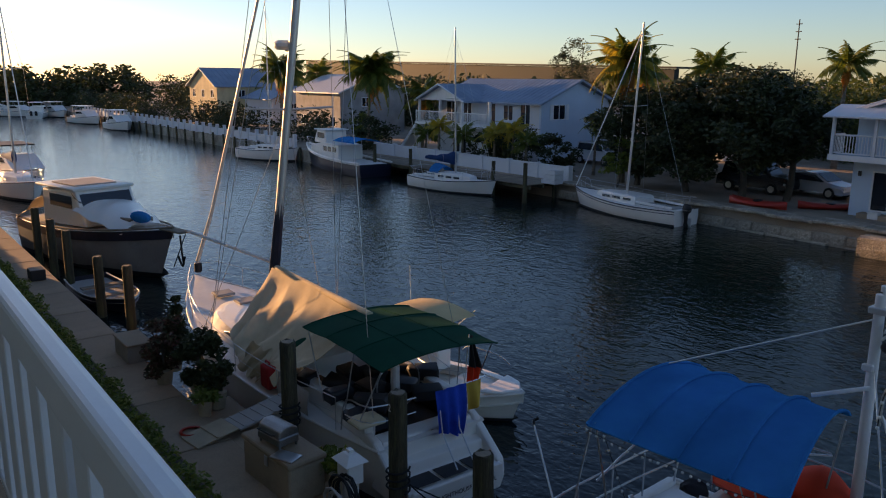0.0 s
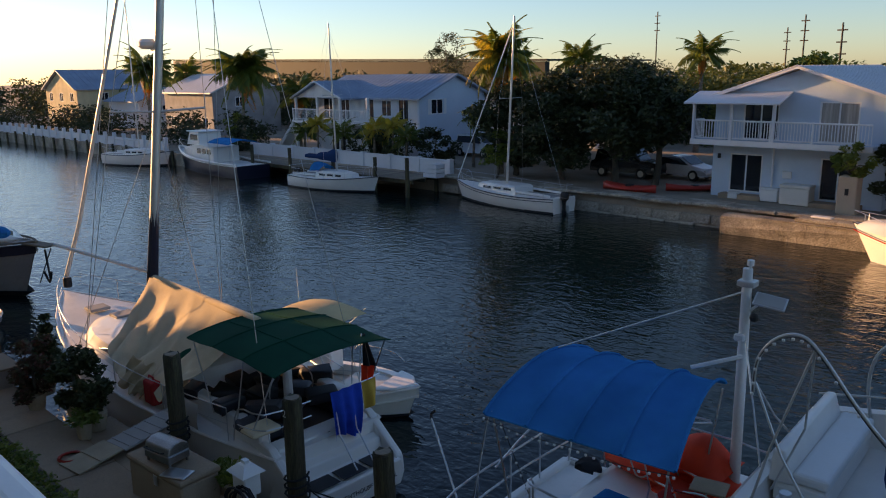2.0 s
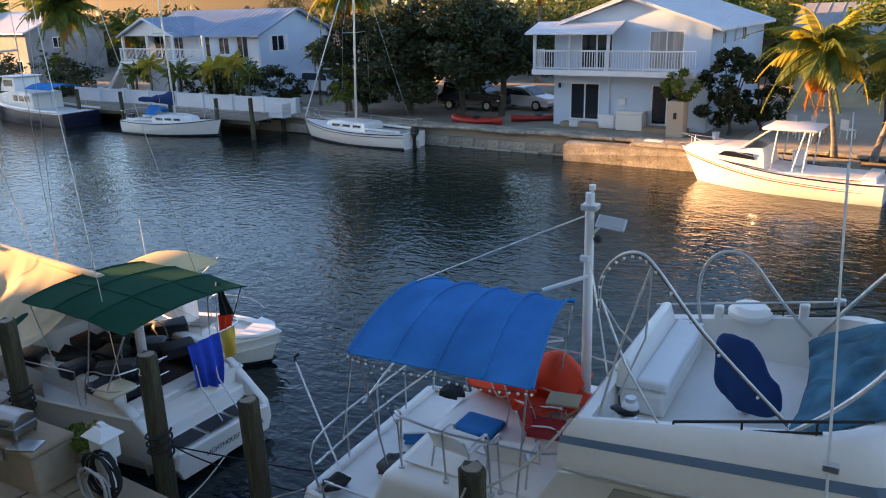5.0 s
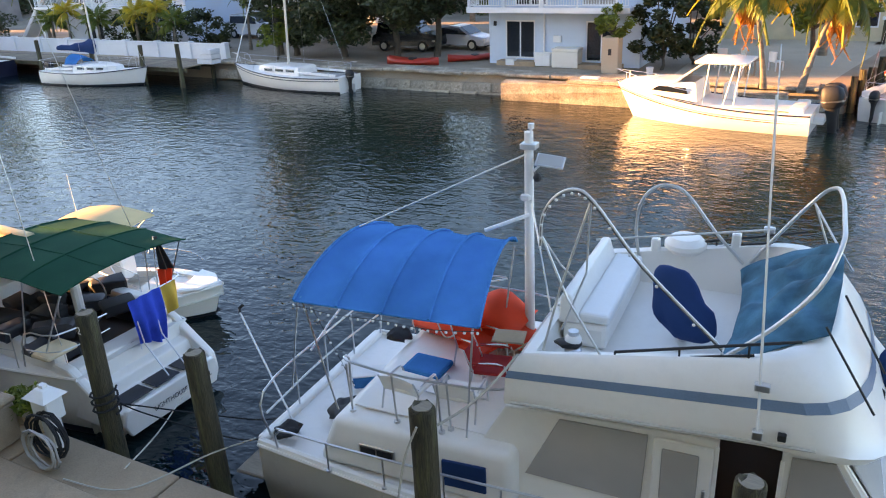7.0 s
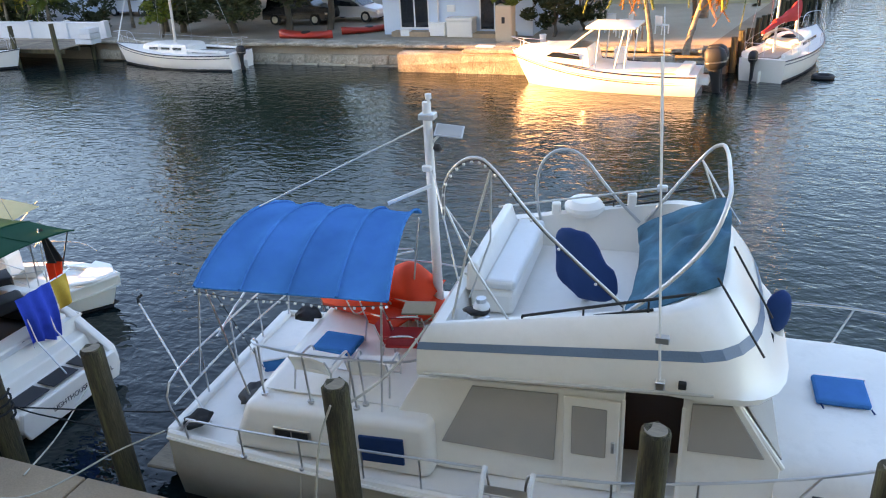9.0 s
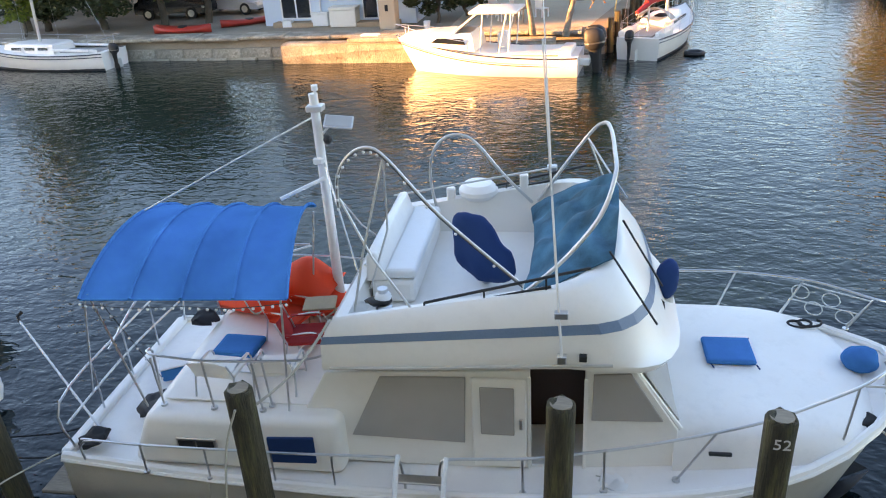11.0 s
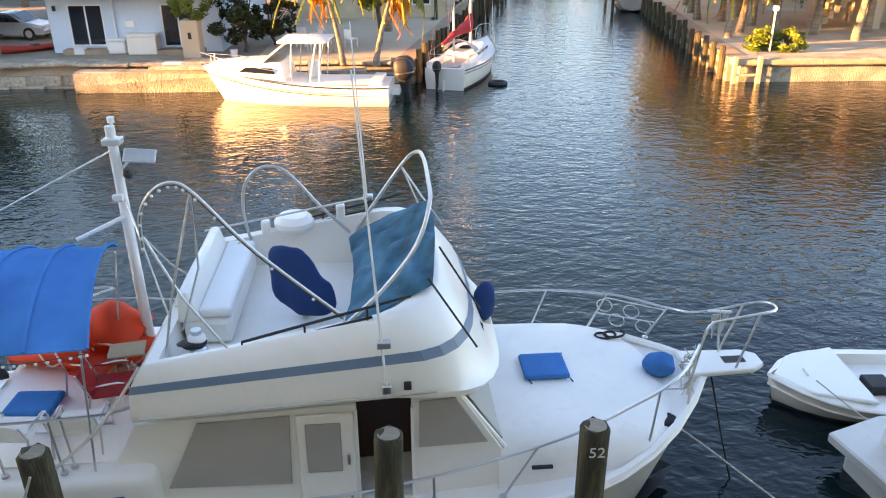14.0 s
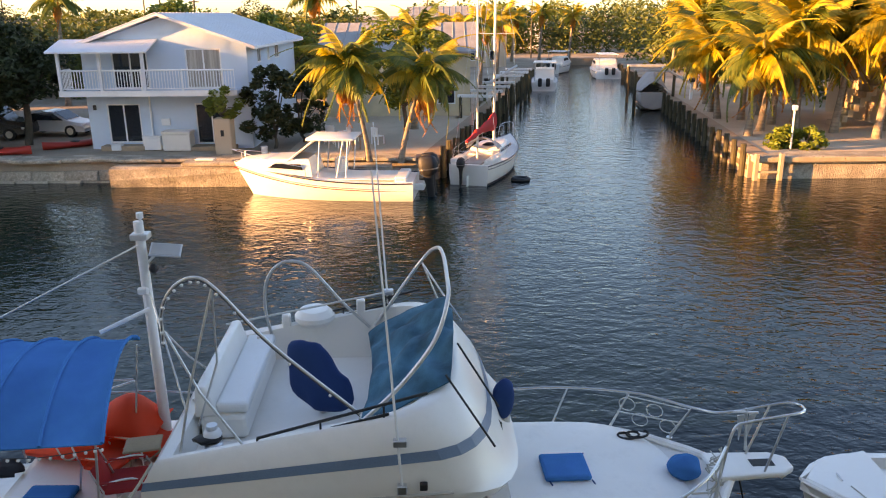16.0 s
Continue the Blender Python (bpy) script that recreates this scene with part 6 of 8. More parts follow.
def skiff(m, label, length=4.6, beam=1.85, name="skiff"):
    b = thing(name, label, "boat", m)
    rings = hull_parts(b, length, beam, 0.45, 0.54, HULLG, GEL, band=GEL, low=BOOT, stern=0.95, full=5.0, n=14, deck_drop=0.2, rake=0.05)
    for s in (-1, 1):
        part("gunwale", loft([[(r[-1][0], s * r[-1][1], r[-1][2]), (r[-1][0], s * max(0.0, r[-1][1] - 0.16), r[-1][2] + 0.015), (r[-1][0], s * max(0.0, r[-1][1] - 0.17), r[-1][2] - 0.2)] for r in rings], ring_closed=False, caps=False), GEL, b, smooth=True)
    part("foredeck", prism([(length * 0.72, -beam * 0.44), (length * 0.9, -beam * 0.3), (length * 0.985, 0), (length * 0.9, beam * 0.3), (length * 0.72, beam * 0.44)], "z", 0.47, 0.545, 0.02), GEL, b)
    part("console", box(length * 0.42, length * 0.54, -0.3, 0.3, 0.25, 0.8, 0.06, seg=2), GEL, b)
    part("bench", box(length * 0.22, length * 0.36, -0.5, 0.5, 0.25, 0.6, 0.05, seg=2), GEL, b)
    part("battery_box", box(length * 0.6, length * 0.68, -0.15, 0.25, 0.25, 0.42, 0.02), BLACK, b)
    part("cleat", tube([(length * 0.88, -0.1, 0.565), (length * 0.88, 0.1, 0.565)], 0.015), STEEL, b)
    om = part("outboard", box(-0.5, -0.1, -0.18, 0.18, 0.5, 1.05, 0.08, seg=2), BLACK, b)
    part("outboard_leg", box(-0.38, -0.22, -0.07, 0.07, -0.4, 0.5, 0.02), BLACK, om)
    return b


skiff(pose(10.98, 10.7, 0, 0, 0, 179), "white open skiff with raised foredeck moored ahead of the yacht", 5.0, 1.9)
pw = thing("pontoon_float", "low grey swim float with white seat box", "float", pose(6.45, 7.62, 0.0, 0, 0, 8))
part("float_deck", prism([(0, 1.65), (0.15, 0.0), (3.0, -0.4), (3.2, 1.6), (1.0, 1.9)], "z", 0.35, 0.52, 0.03), HULLG, pw)
part("seat_box", box(0.55, 1.6, 0.75, 1.3, 0.52, 0.85, 0.06, seg=2), GEL, pw)
for y in (0.25, 0.42, 0.58):
    part("rail_bar", tube([(0.4, y, 0.62), (1.8, y + 0.05, 0.62)], 0.02), STEEL, pw)
part("hull_pod", box(0.2, 2.8, 0.1, 1.5, -0.3, 0.36, 0.1, seg=2), HULLG, pw)

# ---- houses on the far bank ----
def window(parent, m, w, h, glass=None, frame=None, mull=1, name="window"):
    """A framed window or glass door in a wall: frame round a sunk pane. Local x along the wall, y into it, z up."""
    fr = frame or WHITEP
    bm = bmesh.new()
    t = 0.07
    for q in ((0, w, 0, t), (0, w, h - t, h), (0, t, t, h - t), (w - t, w, t, h - t)):
        box(q[0], q[1], -0.05, 0.06, q[2], q[3], 0.0, bm)
    for k in range(mull):
        x = w * (k + 1) / (mull + 1)
        box(x - 0.035, x + 0.035, -0.04, 0.05, t, h - t, 0.0, bm)
    o = part(name, bm, fr, parent)
    o.matrix_basis = m
    for k in range(mull + 1):
        part("pane", box(t + (w - 2 * t) * k / (mull + 1) + 0.002, t + (w - 2 * t) * (k + 1) / (mull + 1) - 0.002, 0.0, 0.012, t, h - t), glass or GLASS, o)
    return o


def railing(parent, p0, p1, h=1.0, gap=0.14, material=None, posts=2.0):
    """A baluster railing between two points, bars as objects of their own."""
    a, b = Vector(p0), Vector(p1)
    d = b - a
    n = max(2, int(d.length / gap))
    mt = material or WHITEP
    part("hand_rail", tube([a + Vector((0, 0, h)), b + Vector((0, 0, h))], 0.045, seg=4), mt, parent)
    part("foot_rail", tube([a + Vector((0, 0, 0.1)), b + Vector((0, 0, 0.1))], 0.03, seg=4), mt, parent)
    bar = None
    for i in range(n + 1):
        q = a + d * (i / n)
        wide = i % max(1, round(posts / gap)) == 0
        if wide:
            part("post", tube([q, q + Vector((0, 0, h + 0.06))], 0.055, seg=4), mt, parent)
        elif bar is None:
            bar = part("baluster", box(-0.016, 0.016, -0.016, 0.016, 0.1, h), mt, parent)
            bar.matrix_basis = Matrix.Translation(q)
        else:
            again(bar, Matrix.Translation(q), parent)


def wall_with_openings(parent, length, z0, z1, thick, holes, m, material, name="wall", gable=0.0):
    """A wall along local x with real openings (x0, x1, z0, z1), built from pieces round them, in one mesh. gable: a peak on top."""
    bm = bmesh.new()
    xs = sorted({0.0, length, *[h[0] for h in holes], *[h[1] for h in holes]})
    zs = sorted({z0, z1, *[h[2] for h in holes], *[h[3] for h in holes]})
    for a, b in zip(xs, xs[1:]):
        for c, d in zip(zs, zs[1:]):
            if not any(h[0] - 1e-4 < a and b < h[1] + 1e-4 and h[2] - 1e-4 < c and d < h[3] + 1e-4 for h in holes):
                box(a, b, 0, thick, c, d, 0, bm)
    if gable:
        prism([(0, z1), (length, z1), (length / 2, z1 + gable)], "y", 0, thick, bm=bm)
    bmesh.ops.remove_doubles(bm, verts=bm.verts, dist=0.0005)
    o = part(name, bm, material, parent)
    o.matrix_basis = m
    return o


def gable_roof(parent, x0, x1, y0, y1, z, rise, axis, material, over=0.5, rib=0.5, name="roof"):
    """Two sloping metal sheets with standing seams and a fascia."""
    bm = bmesh.new()
    if axis == "y":
        xm = (x0 + x1) / 2
        k = rise / (xm - x0)
        prof = [(x0 - over, z - over * k), (xm, z + rise), (x1 + over, z - over * k), (x1 + over, z - over * k + 0.14), (xm, z + rise + 0.14), (x0 - over, z - over * k + 0.14)]
        prism(prof, "y", y0 - over, y1 + over, bm=bm)
    else:
        ym = (y0 + y1) / 2
        k = rise / (ym - y0)
        prof = [(y0 - over, z - over * k), (ym, z + rise), (y1 + over, z - over * k), (y1 + over, z - over * k + 0.14), (ym, z + rise + 0.14), (y0 - over, z - over * k + 0.14)]
        prism(prof, "x", x0 - over, x1 + over, bm=bm)
    ro = part(name, bm, material, parent)
    n = int(((y1 - y0) if axis == "y" else (x1 - x0)) / rib)
    for s in (-1, 1):
        seam = None
        for i in range(n + 1):
            if axis == "y":
                y = y0 - over + (y1 - y0 + 2 * over) * i / n
                pts = [(xm + s * (xm - x0 + over), y, z - over * k + 0.15), (xm, y, z + rise + 0.15)]
            else:
                x = x0 - over + (x1 - x0 + 2 * over) * i / n
                pts = [(x, ym + s * (ym - y0 + over), z - over * k + 0.15), (x, ym, z + rise + 0.15)]
            if seam is None:
                seam = part("roof_seam", tube(pts, 0.022, seg=4), material, ro)
                first = Vector(pts[0])
            else:
                again(seam, Matrix.Translation(Vector(pts[0]) - first), ro)
    return ro


def blue_house():
    """Two storeys, gable towards the canal, balcony along the front."""
    h = thing("house", "pale blue two-storey stucco house with white metal roof and balcony", "house", pose(-17.84, 39.84, 1.05))
    W, D, F, E = 8.3, 12.5, 2.95, 5.15
    wall_with_openings(h, W, 0, E, 0.2, [(0.95, 2.65, 0.32, 2.3), (5.45, 7.1, 0.25, 2.3), (1.5, 3.3, F + 0.1, F + 2.0), (5.2, 7.0, F + 0.1, F + 2.05)], pose(0, 0, 0), STUCCO, gable=1.35)
    wall_with_openings(h, D - 0.2, 0, E, 0.2, [(2.0, 2.8, F + 1.2, F + 2.0), (4.4, 4.95, F + 1.2, F + 2.0), (6.4, 7.5, F + 1.2, F + 2.0), (3.0, 4.0, 0.9, 2.1)], pose(W, 0.2, 0, 0, 0, 90), STUCCO)
    wall_with_openings(h, D - 0.2, 0, E, 0.2, [], pose(0.2, 0.2, 0, 0, 0, 90), STUCCO)
    part("wall", box(0.2, W - 0.2, D - 0.2, D, 0, E), STUCCO, h)
    part("floor_slab", box(0.2, W - 0.2, 0.2, D - 0.2, F - 0.2, F), STUCW, h)
    for x, w, z, hh, g in ((0.95, 1.7, 0.32, 1.98, GLASS), (5.45, 1.65, 0.25, 2.05, GLASS), (1.5, 1.8, F + 0.1, 1.9, GLASS), (5.2, 1.8, F + 0.1, 1.95, CURT)):
        window(h, pose(x, 0.06, z), w, hh, g, name="sliding_door")
    part("curtain", box(2.3, 3.2, 0.14, 0.17, F + 0.2, F + 1.9), CURT, h)
    for y, w in ((2.2, 0.8), (4.6, 0.55), (6.6, 1.1)):
        window(h, pose(W - 0.04, y, F + 1.2, 0, 0, 90), w, 0.8)
    gable_roof(h, 0, W, 0, D, E, 1.42, "y", ROOFW, 0.55)
    # balcony with railing, posts, porch roof over its west half
    part("balcony_slab", box(-0.7, W - 0.3, -1.3, 0.0, F - 0.08, F + 0.1, 0.02), STUCCO, h)
    part("fascia", box(-0.72, W - 0.28, -1.33, -1.3, F - 0.16, F + 0.12), WHITEP, h)
    railing(h, (-0.6, -1.22, F + 0.1), (W - 0.4, -1.22, F + 0.1), 0.98)
    railing(h, (-0.6, -1.22, F + 0.1), (-0.6, -0.05, F + 0.1), 0.98)
    part("porch_roof", prism([(-1.75, E - 0.28), (0.0, E + 0.25), (0.0, E + 0.33), (-1.75, E - 0.2)], "x", -0.95, 3.9), ROOFW, h)
    for x in (-0.6, 1.4, 3.5):
        part("porch_post", box(x - 0.07, x + 0.07, -1.3, -1.16, F + 0.1, E - 0.13), STUCW, h)
    part("door_step", box(0.7, 2.9, -0.7, -0.01, -0.05, 0.25, 0.02), CONC, h)
    part("door_step", box(5.2, 7.5, -0.9, -0.01, -0.05, 0.22, 0.02), CONC, h)
    part("downpipe", tube([(3.2, -0.06, 0.1), (3.2, -0.06, 2.8)], 0.05), WHITEP, h)
    part("meter_box", box(3.7, 4.15, -0.12, -0.01, 1.2, 1.55, 0.02), WHITEP, h)
    part("wall_lamp", box(0.3, 0.45, -0.12, -0.01, 2.0, 2.25, 0.02), BLACK, h)


blue_house()
for i, (x, y, w, d, hgt, mt, nm, lb, ct) in enumerate((
        (-13.9, 38.9, 1.4, 0.8, 0.98, GELC, "storage_box", "cream plastic storage box against the house wall", "storage box"),
        (-16.6, 39.1, 0.5, 0.4, 0.35, WHITEP, "cooler", "small white cooler beside the glass door", "cooler"),
        (-15.0, 39.2, 0.9, 0.3, 0.7, WHITEP, "bench", "white slatted bench against the house", "bench"))):
    t = thing(nm, lb, ct, pose(x, y, 1.08))
    part("body", box(0, w, 0, d, 0, hgt * 0.85, 0.03), mt, t)
    part("lid", box(-0.03, w + 0.03, -0.03, d + 0.03, hgt * 0.85 + 0.003, hgt, 0.03, seg=2), mt, t)
col = thing("planter_column", "tan stucco planter column with a bushy shrub on top", "planter", pose(-10.55, 38.3, 1.05))
part("column", box(-0.42, 0.42, -0.4, 0.4, 0, 1.75, 0.04), STUCT, col)
part("plaque", box(-0.08, 0.08, -0.42, -0.403, 0.9, 1.2), BLACK, col)


def canal_house():
    """White house with balcony and blue-grey roof: gable to the canal and one to the east."""
    h = thing("house", "white two-storey canal house with blue-grey metal roof and veranda", "house", pose(-56.2, 43.0, 1.05))
    W, D, F, E = 13.0, 8.0, 2.7, 4.75
    # east gable gets blue stucco: the unlit side's tint is in the colour
    wall_with_openings(h, D, 0, E, 0.2, [(1.3, 2.7, F + 0.7, F + 1.9)], pose(W, 0, 0, 0, 0, 90), STUCCO, gable=1.6)
    window(h, pose(W - 0.04, 1.3, F + 0.7, 0, 0, 90), 1.4, 1.2)
    part("shutter", box(W + 0.005, W + 0.04, 2.75, 3.05, F + 0.7, F + 1.9), WHITEP, h)
    part("shutter", box(W + 0.005, W + 0.04, 0.95, 1.25, F + 0.7, F + 1.9), WHITEP, h)
    wall_with_openings(h, W - 0.2, 0, E, 0.2, [(1.0, 2.6, F + 0.1, F + 1.9), (3.4, 4.6, F + 0.1, F + 1.9), (6.5, 7.7, F + 0.1, F + 1.9), (8.6, 9.8, F + 0.5, F + 1.8), (10.6, 11.8, F + 0.1, F + 1.9), (2, 4, 0.1, 2.1), (8, 10, 0.1, 2.1)], pose(0, 0, 0), STUCW)
    for x, w, z, hh in ((1.0, 1.6, F + 0.1, 1.8), (3.4, 1.2, F + 0.1, 1.8), (6.5, 1.2, F + 0.1, 1.8), (8.6, 1.2, F + 0.5, 1.3), (10.6, 1.2, F + 0.1, 1.8), (2, 2, 0.1, 2.0), (8, 2, 0.1, 2.0)):
        window(h, pose(x, 0.06, z), w, hh)
    part("wall", box(0, W, D - 0.2, D, 0, E), STUCW, h)
    part("wall", box(0.0, 0.2, 0.2, D - 0.2, 0, E), STUCW, h)
    gable_roof(h, 0, W, 0, D, E, 1.65, "x", ROOFB, 0.5)
    # cross gable over the veranda
    gable_roof(h, -0.2, 6.0, -2.0, 3.5, E - 0.05, 1.25, "y", ROOFB, 0.35, name="porch_roof")
    for sx in (-0.55, 6.35):
        part("gable_trim", tube([(sx, -2.37, E - 0.12), (2.9, -2.37, E + 1.28)], 0.09, seg=4), WHITEP, h)
    part("porch_gable", prism([(-0.2, E - 0.05), (6.0, E - 0.05), (2.9, E + 1.18)], "y", -1.95, -1.8), WHITEP, h)
    part("veranda_floor", box(-0.6, 9.5, -2.3, 0.0, F - 0.15, F + 0.08, 0.02), WHITEP, h)
    railing(h, (-0.5, -2.2, F + 0.08), (9.4, -2.2, F + 0.08), 0.95, 0.16)
    for x in (-0.1, 2.9, 5.9, 9.3):
        part("veranda_post", box(x - 0.09, x + 0.09, -2.2, -2.02, 0, E), WHITEP, h)
    part("stair", prism([(-0.6, F), (-3.4, 0.0), (-2.9, 0.0), (-0.6, F - 0.35)], "y", -2.2, -1.1), WHITEP, h)


canal_house()


def plain_house(label, x, y, w, d, eave, rise, wallm, roofm, axis="x", storeys=1, name="house", east=True):
    h = thing(name, label, "house", pose(x, y, 1.05))
    E = eave - 1.05
    step = E / storeys
    holes, wins = [], []
    n = max(2, int(w / 3))
    for s in range(storeys):
        for k in range(n):
            xx = (k + 0.5) * w / n - 0.6
            holes.append((xx, xx + 1.2, s * step + 0.8, s * step + 2.0))
    wall_with_openings(h, w, 0, E, 0.2, holes, pose(0, 0, 0), wallm, gable=rise if axis == "y" else 0)
    for q in holes:
        window(h, pose(q[0], 0.06, q[2]), 1.2, 1.2)
    eh = [(d * 0.3, d * 0.3 + 1.2, E - 1.7, E - 0.6)]
    wall_with_openings(h, d - 0.2, 0, E, 0.2, eh, pose(w, 0.2, 0, 0, 0, 90), wallm, gable=rise if axis == "x" else 0)
    window(h, pose(w - 0.04, 0.2 + eh[0][0], eh[0][2], 0, 0, 90), 1.2, 1.1)
    part("wall", box(0, w - 0.2, d - 0.2, d, 0, E), wallm, h)
    part("wall", box(0, 0.2, 0.2, d - 0.2, 0, E), wallm, h)
    gable_roof(h, 0, w, 0, d, E, rise + 0.08, axis, roofm, 0.5, 0.7)
    return h


# grey walls stand in for the dark of an open carport
plain_house("blue-white metal roof behind palms, dark walls standing in for a shaded carport", -90, 46, 11, 9, 5.9, 1.8, ROOFG, ROOFW, "x")
plain_house("yellow gabled house with blue metal roof far along the canal", -122, 44, 11, 10, 6.2, 2.4, mat("pale_yellow_stucco", (0.6, 0.5, 0.3), rough=0.85), ROOFB, "y", 2)
plain_house("white house with pale roof behind the trees", -42, 58, 7, 7, 5.6, 1.6, STUCW, ROOFW, "x", 1)
plain_house("low cream house beside the two-storey blue house", -7.5, 52, 9.5, 9, 5.3, 1.5, mat("cream_stucco", (0.6, 0.5, 0.33), rough=0.85), ROOFG, "x", 1)
plain_house("distant white villa across the end of the side canal", 4, 150, 14, 9, 6.4, 1.2, STUCW, ROOFW, "x", 1)
plain_house("distant tan house with terracotta walls", -4, 100, 12, 9, 6.8, 1.4, STUCT, ROOFG, "x", 2)
plain_house("low pale house among trees", -52, 62, 10, 8, 4.8, 1.4, STUCW, ROOFG, "x", 1)
plain_house("low white house on the east side of the side canal", 27, 75, 12, 9, 5.0, 1.4, STUCW, ROOFG, "x", 1)
plain_house("pale gabled outbuilding beside the yellow house", -108, 47, 9, 8, 4.6, 1.5, STUCW, ROOFB, "x", 1)
wh = thing("warehouse", "long dark green metal-clad warehouse behind the houses", "warehouse", pose(0, 0, 1.05))
part("wall", prism([(-160, 0), (-160, 9.9), (-62, 7.9), (-62, 0)], "y", 85, 86), SHED, wh)
part("end_wall", prism([(85, 0), (85, 9.9), (110, 9.9), (110, 0)], "x", -161, -160.05), STUCT, wh)
part("roof", prism([(-160.5, 9.95), (-61.5, 7.95), (-61.5, 8.2), (-160.5, 10.2)], "y", 84.7, 112), SHED, wh)


def arch_house():
    """Villa with arches on the east bank."""
    h = thing("arched_villa", "cream stucco villa with arched ground-floor porch", "house", pose(26.0, 45.0, 1.05))
    bm = bmesh.new()
    W = 10.0
    x = 0.0
    pier, span, spring, top = 0.6, 1.9, 1.7, 3.1
    while x < W:
        box(x, x + pier, 0, 0.5, 0, top, 0, bm)
        n = 10
        for k in range(n):
            a0, a1 = math.pi * k / n, math.pi * (k + 1) / n
            xa, xb = x + pier + span / 2 * (1 - math.cos(a0)), x + pier + span / 2 * (1 - math.cos(a1))
            za, zb = spring + span / 2 * math.sin(a0), spring + span / 2 * math.sin(a1)
            prism([(xa, za), (xb, zb), (xb, top), (xa, top)], "y", 0, 0.5, bm=bm)
        x += pier + span
    part("arcade", bm, STUCT, h)
    part("wall", box(0, W, 2.6, 2.8, 0, 3.1), STUCT, h)
    wall_with_openings(h, W, 3.1, 6.0, 0.25, [(1.0, 2.4, 3.9, 5.4), (4.0, 5.4, 3.9, 5.4), (7.0, 8.4, 3.9, 5.4)], pose(0, 0.3, 0), STUCT)
    for q in (1.0, 4.0, 7.0):
        window(h, pose(q, 0.36, 3.9), 1.4, 1.5)
    part("wall", box(0, 0.25, 0.5, 8, 0, 6.0), STUCT, h)
    gable_roof(h, 0, W, 0.3, 8, 6.0, 1.4, "x", ROOFG, 0.5, 0.8)
    part("balcony", box(-0.6, W, -0.9, 0.28, 3.12, 3.3, 0.02), STUCT, h)
    railing(h, (-0.5, -0.8, 3.3), (W, -0.8, 3.3), 0.9, 0.2)
    for k in range(9):
        part("stair_step", box(-2.9 + 0.3 * k, -2.6 + 0.3 * k, 0.4, 1.6, 0.3 * k, 0.34 * (k + 1), 0.01), WOODW, h)


arch_house()

# ---- docks and fences on the far bank ----
def timber_dock(x0, x1, y0, y1, piles, label):
    d = thing("timber_dock", label, "dock", pose(x0, y0, 0))
    n = int((x1 - x0) / 0.16)
    pl = None
    for i in range(n):
        if pl is None:
            pl = part("plank", box(0, 0.148, 0, y1 - y0, 0.98, 1.04, 0.006), WOOD, d)
        else:
            again(pl, pose(0.16 * i, 0, random.uniform(-0.008, 0.008)))
    for y in (0.15, (y1 - y0) / 2, y1 - y0 - 0.2):
        part("joist", box(0, x1 - x0, y - 0.06, y + 0.06, 0.75, 0.97), PILE, d)
    pm = None
    for x, y, top in piles:
        if pm is None:
            pm = part("piling", disc((0, 0, -1.2), 0.15, 3.2, 10, r2=0.13), PILE, d)
            pm.matrix_basis = pose(x - x0, y - y0, top - 2.0)
        else:
            again(pm, pose(x - x0, y - y0, top - 2.0, random.uniform(-1.5, 1.5), random.uniform(-1.5, 1.5)))


timber_dock(-58.5, -35.0, 34.0, 36.6, [(-34.7, 33.4, 2.5), (-38.2, 33.8, 2.3), (-42.6, 33.8, 2.3), (-47.5, 33.7, 2.4), (-52.5, 33.7, 2.4), (-57, 33.7, 2.4), (-35.1, 36.4, 1.2)], "weathered timber dock on dark pilings")
lw = thing("garden_wall", "low whitewashed garden wall behind the dock", "wall", pose(0, 0, 0))
part("wall_panel", box(-58, -34.6, 37.2, 37.4, 1.0, 1.95, 0.02), STUCW, lw)
part("wall_cap", box(-58.05, -34.55, 37.15, 37.45, 1.953, 2.02, 0.02), STUCW, lw)
for k in range(9):
    part("pier", box(-58 + 2.9 * k, -57.7 + 2.9 * k, 37.1, 37.5, 1.0, 2.1, 0.02), STUCW, lw)
st = thing("dock_steps", "green-white timber boarding steps on the dock", "steps", pose(-35.4, 36.0, 1.04))
for k in range(3):
    part("step", box(0.25 * k, 1.2, -0.5, 0.3, 0.3 * k, 0.3 * k + 0.27, 0.01), STUCW, st)
fence = thing("seawall_fence", "white concrete fence posts and panels along the seawall", "fence", pose(0, 0, 0))
bm = part("seawall_base", box(-180, -60, 33.2, 34.0, -1.2, 1.1, 0.02), SEAW, fence)
fp = None
for i in range(38):
    if fp is None:
        fp = part("fence_post", box(-0.16, 0.16, -0.16, 0.16, 1.05, 2.35, 0.03), STUCW, fence)
        fp.matrix_basis = pose(-66, 33.5, 0)
        fr = part("fence_panel", box(0.2, 1.9, -0.04, 0.04, 1.15, 1.95, 0.01), STUCW, fence)
        fr.matrix_basis = pose(-68.1, 33.5, 0)
    else:
        again(fp, pose(-66 - 2.1 * i, 33.5, 0))
        again(fr, pose(-68.1 - 2.1 * i, 33.5, 0))
bt = part("bumper_pile", disc((0, 0, -1), 0.13, 2.3, 8), PILE, fence)
bt.matrix_basis = pose(-64, 33.0, 0)
for i in range(1, 26):
    again(bt, pose(-64 - 3.0 * i, 33.0, random.uniform(-0.2, 0.2)))


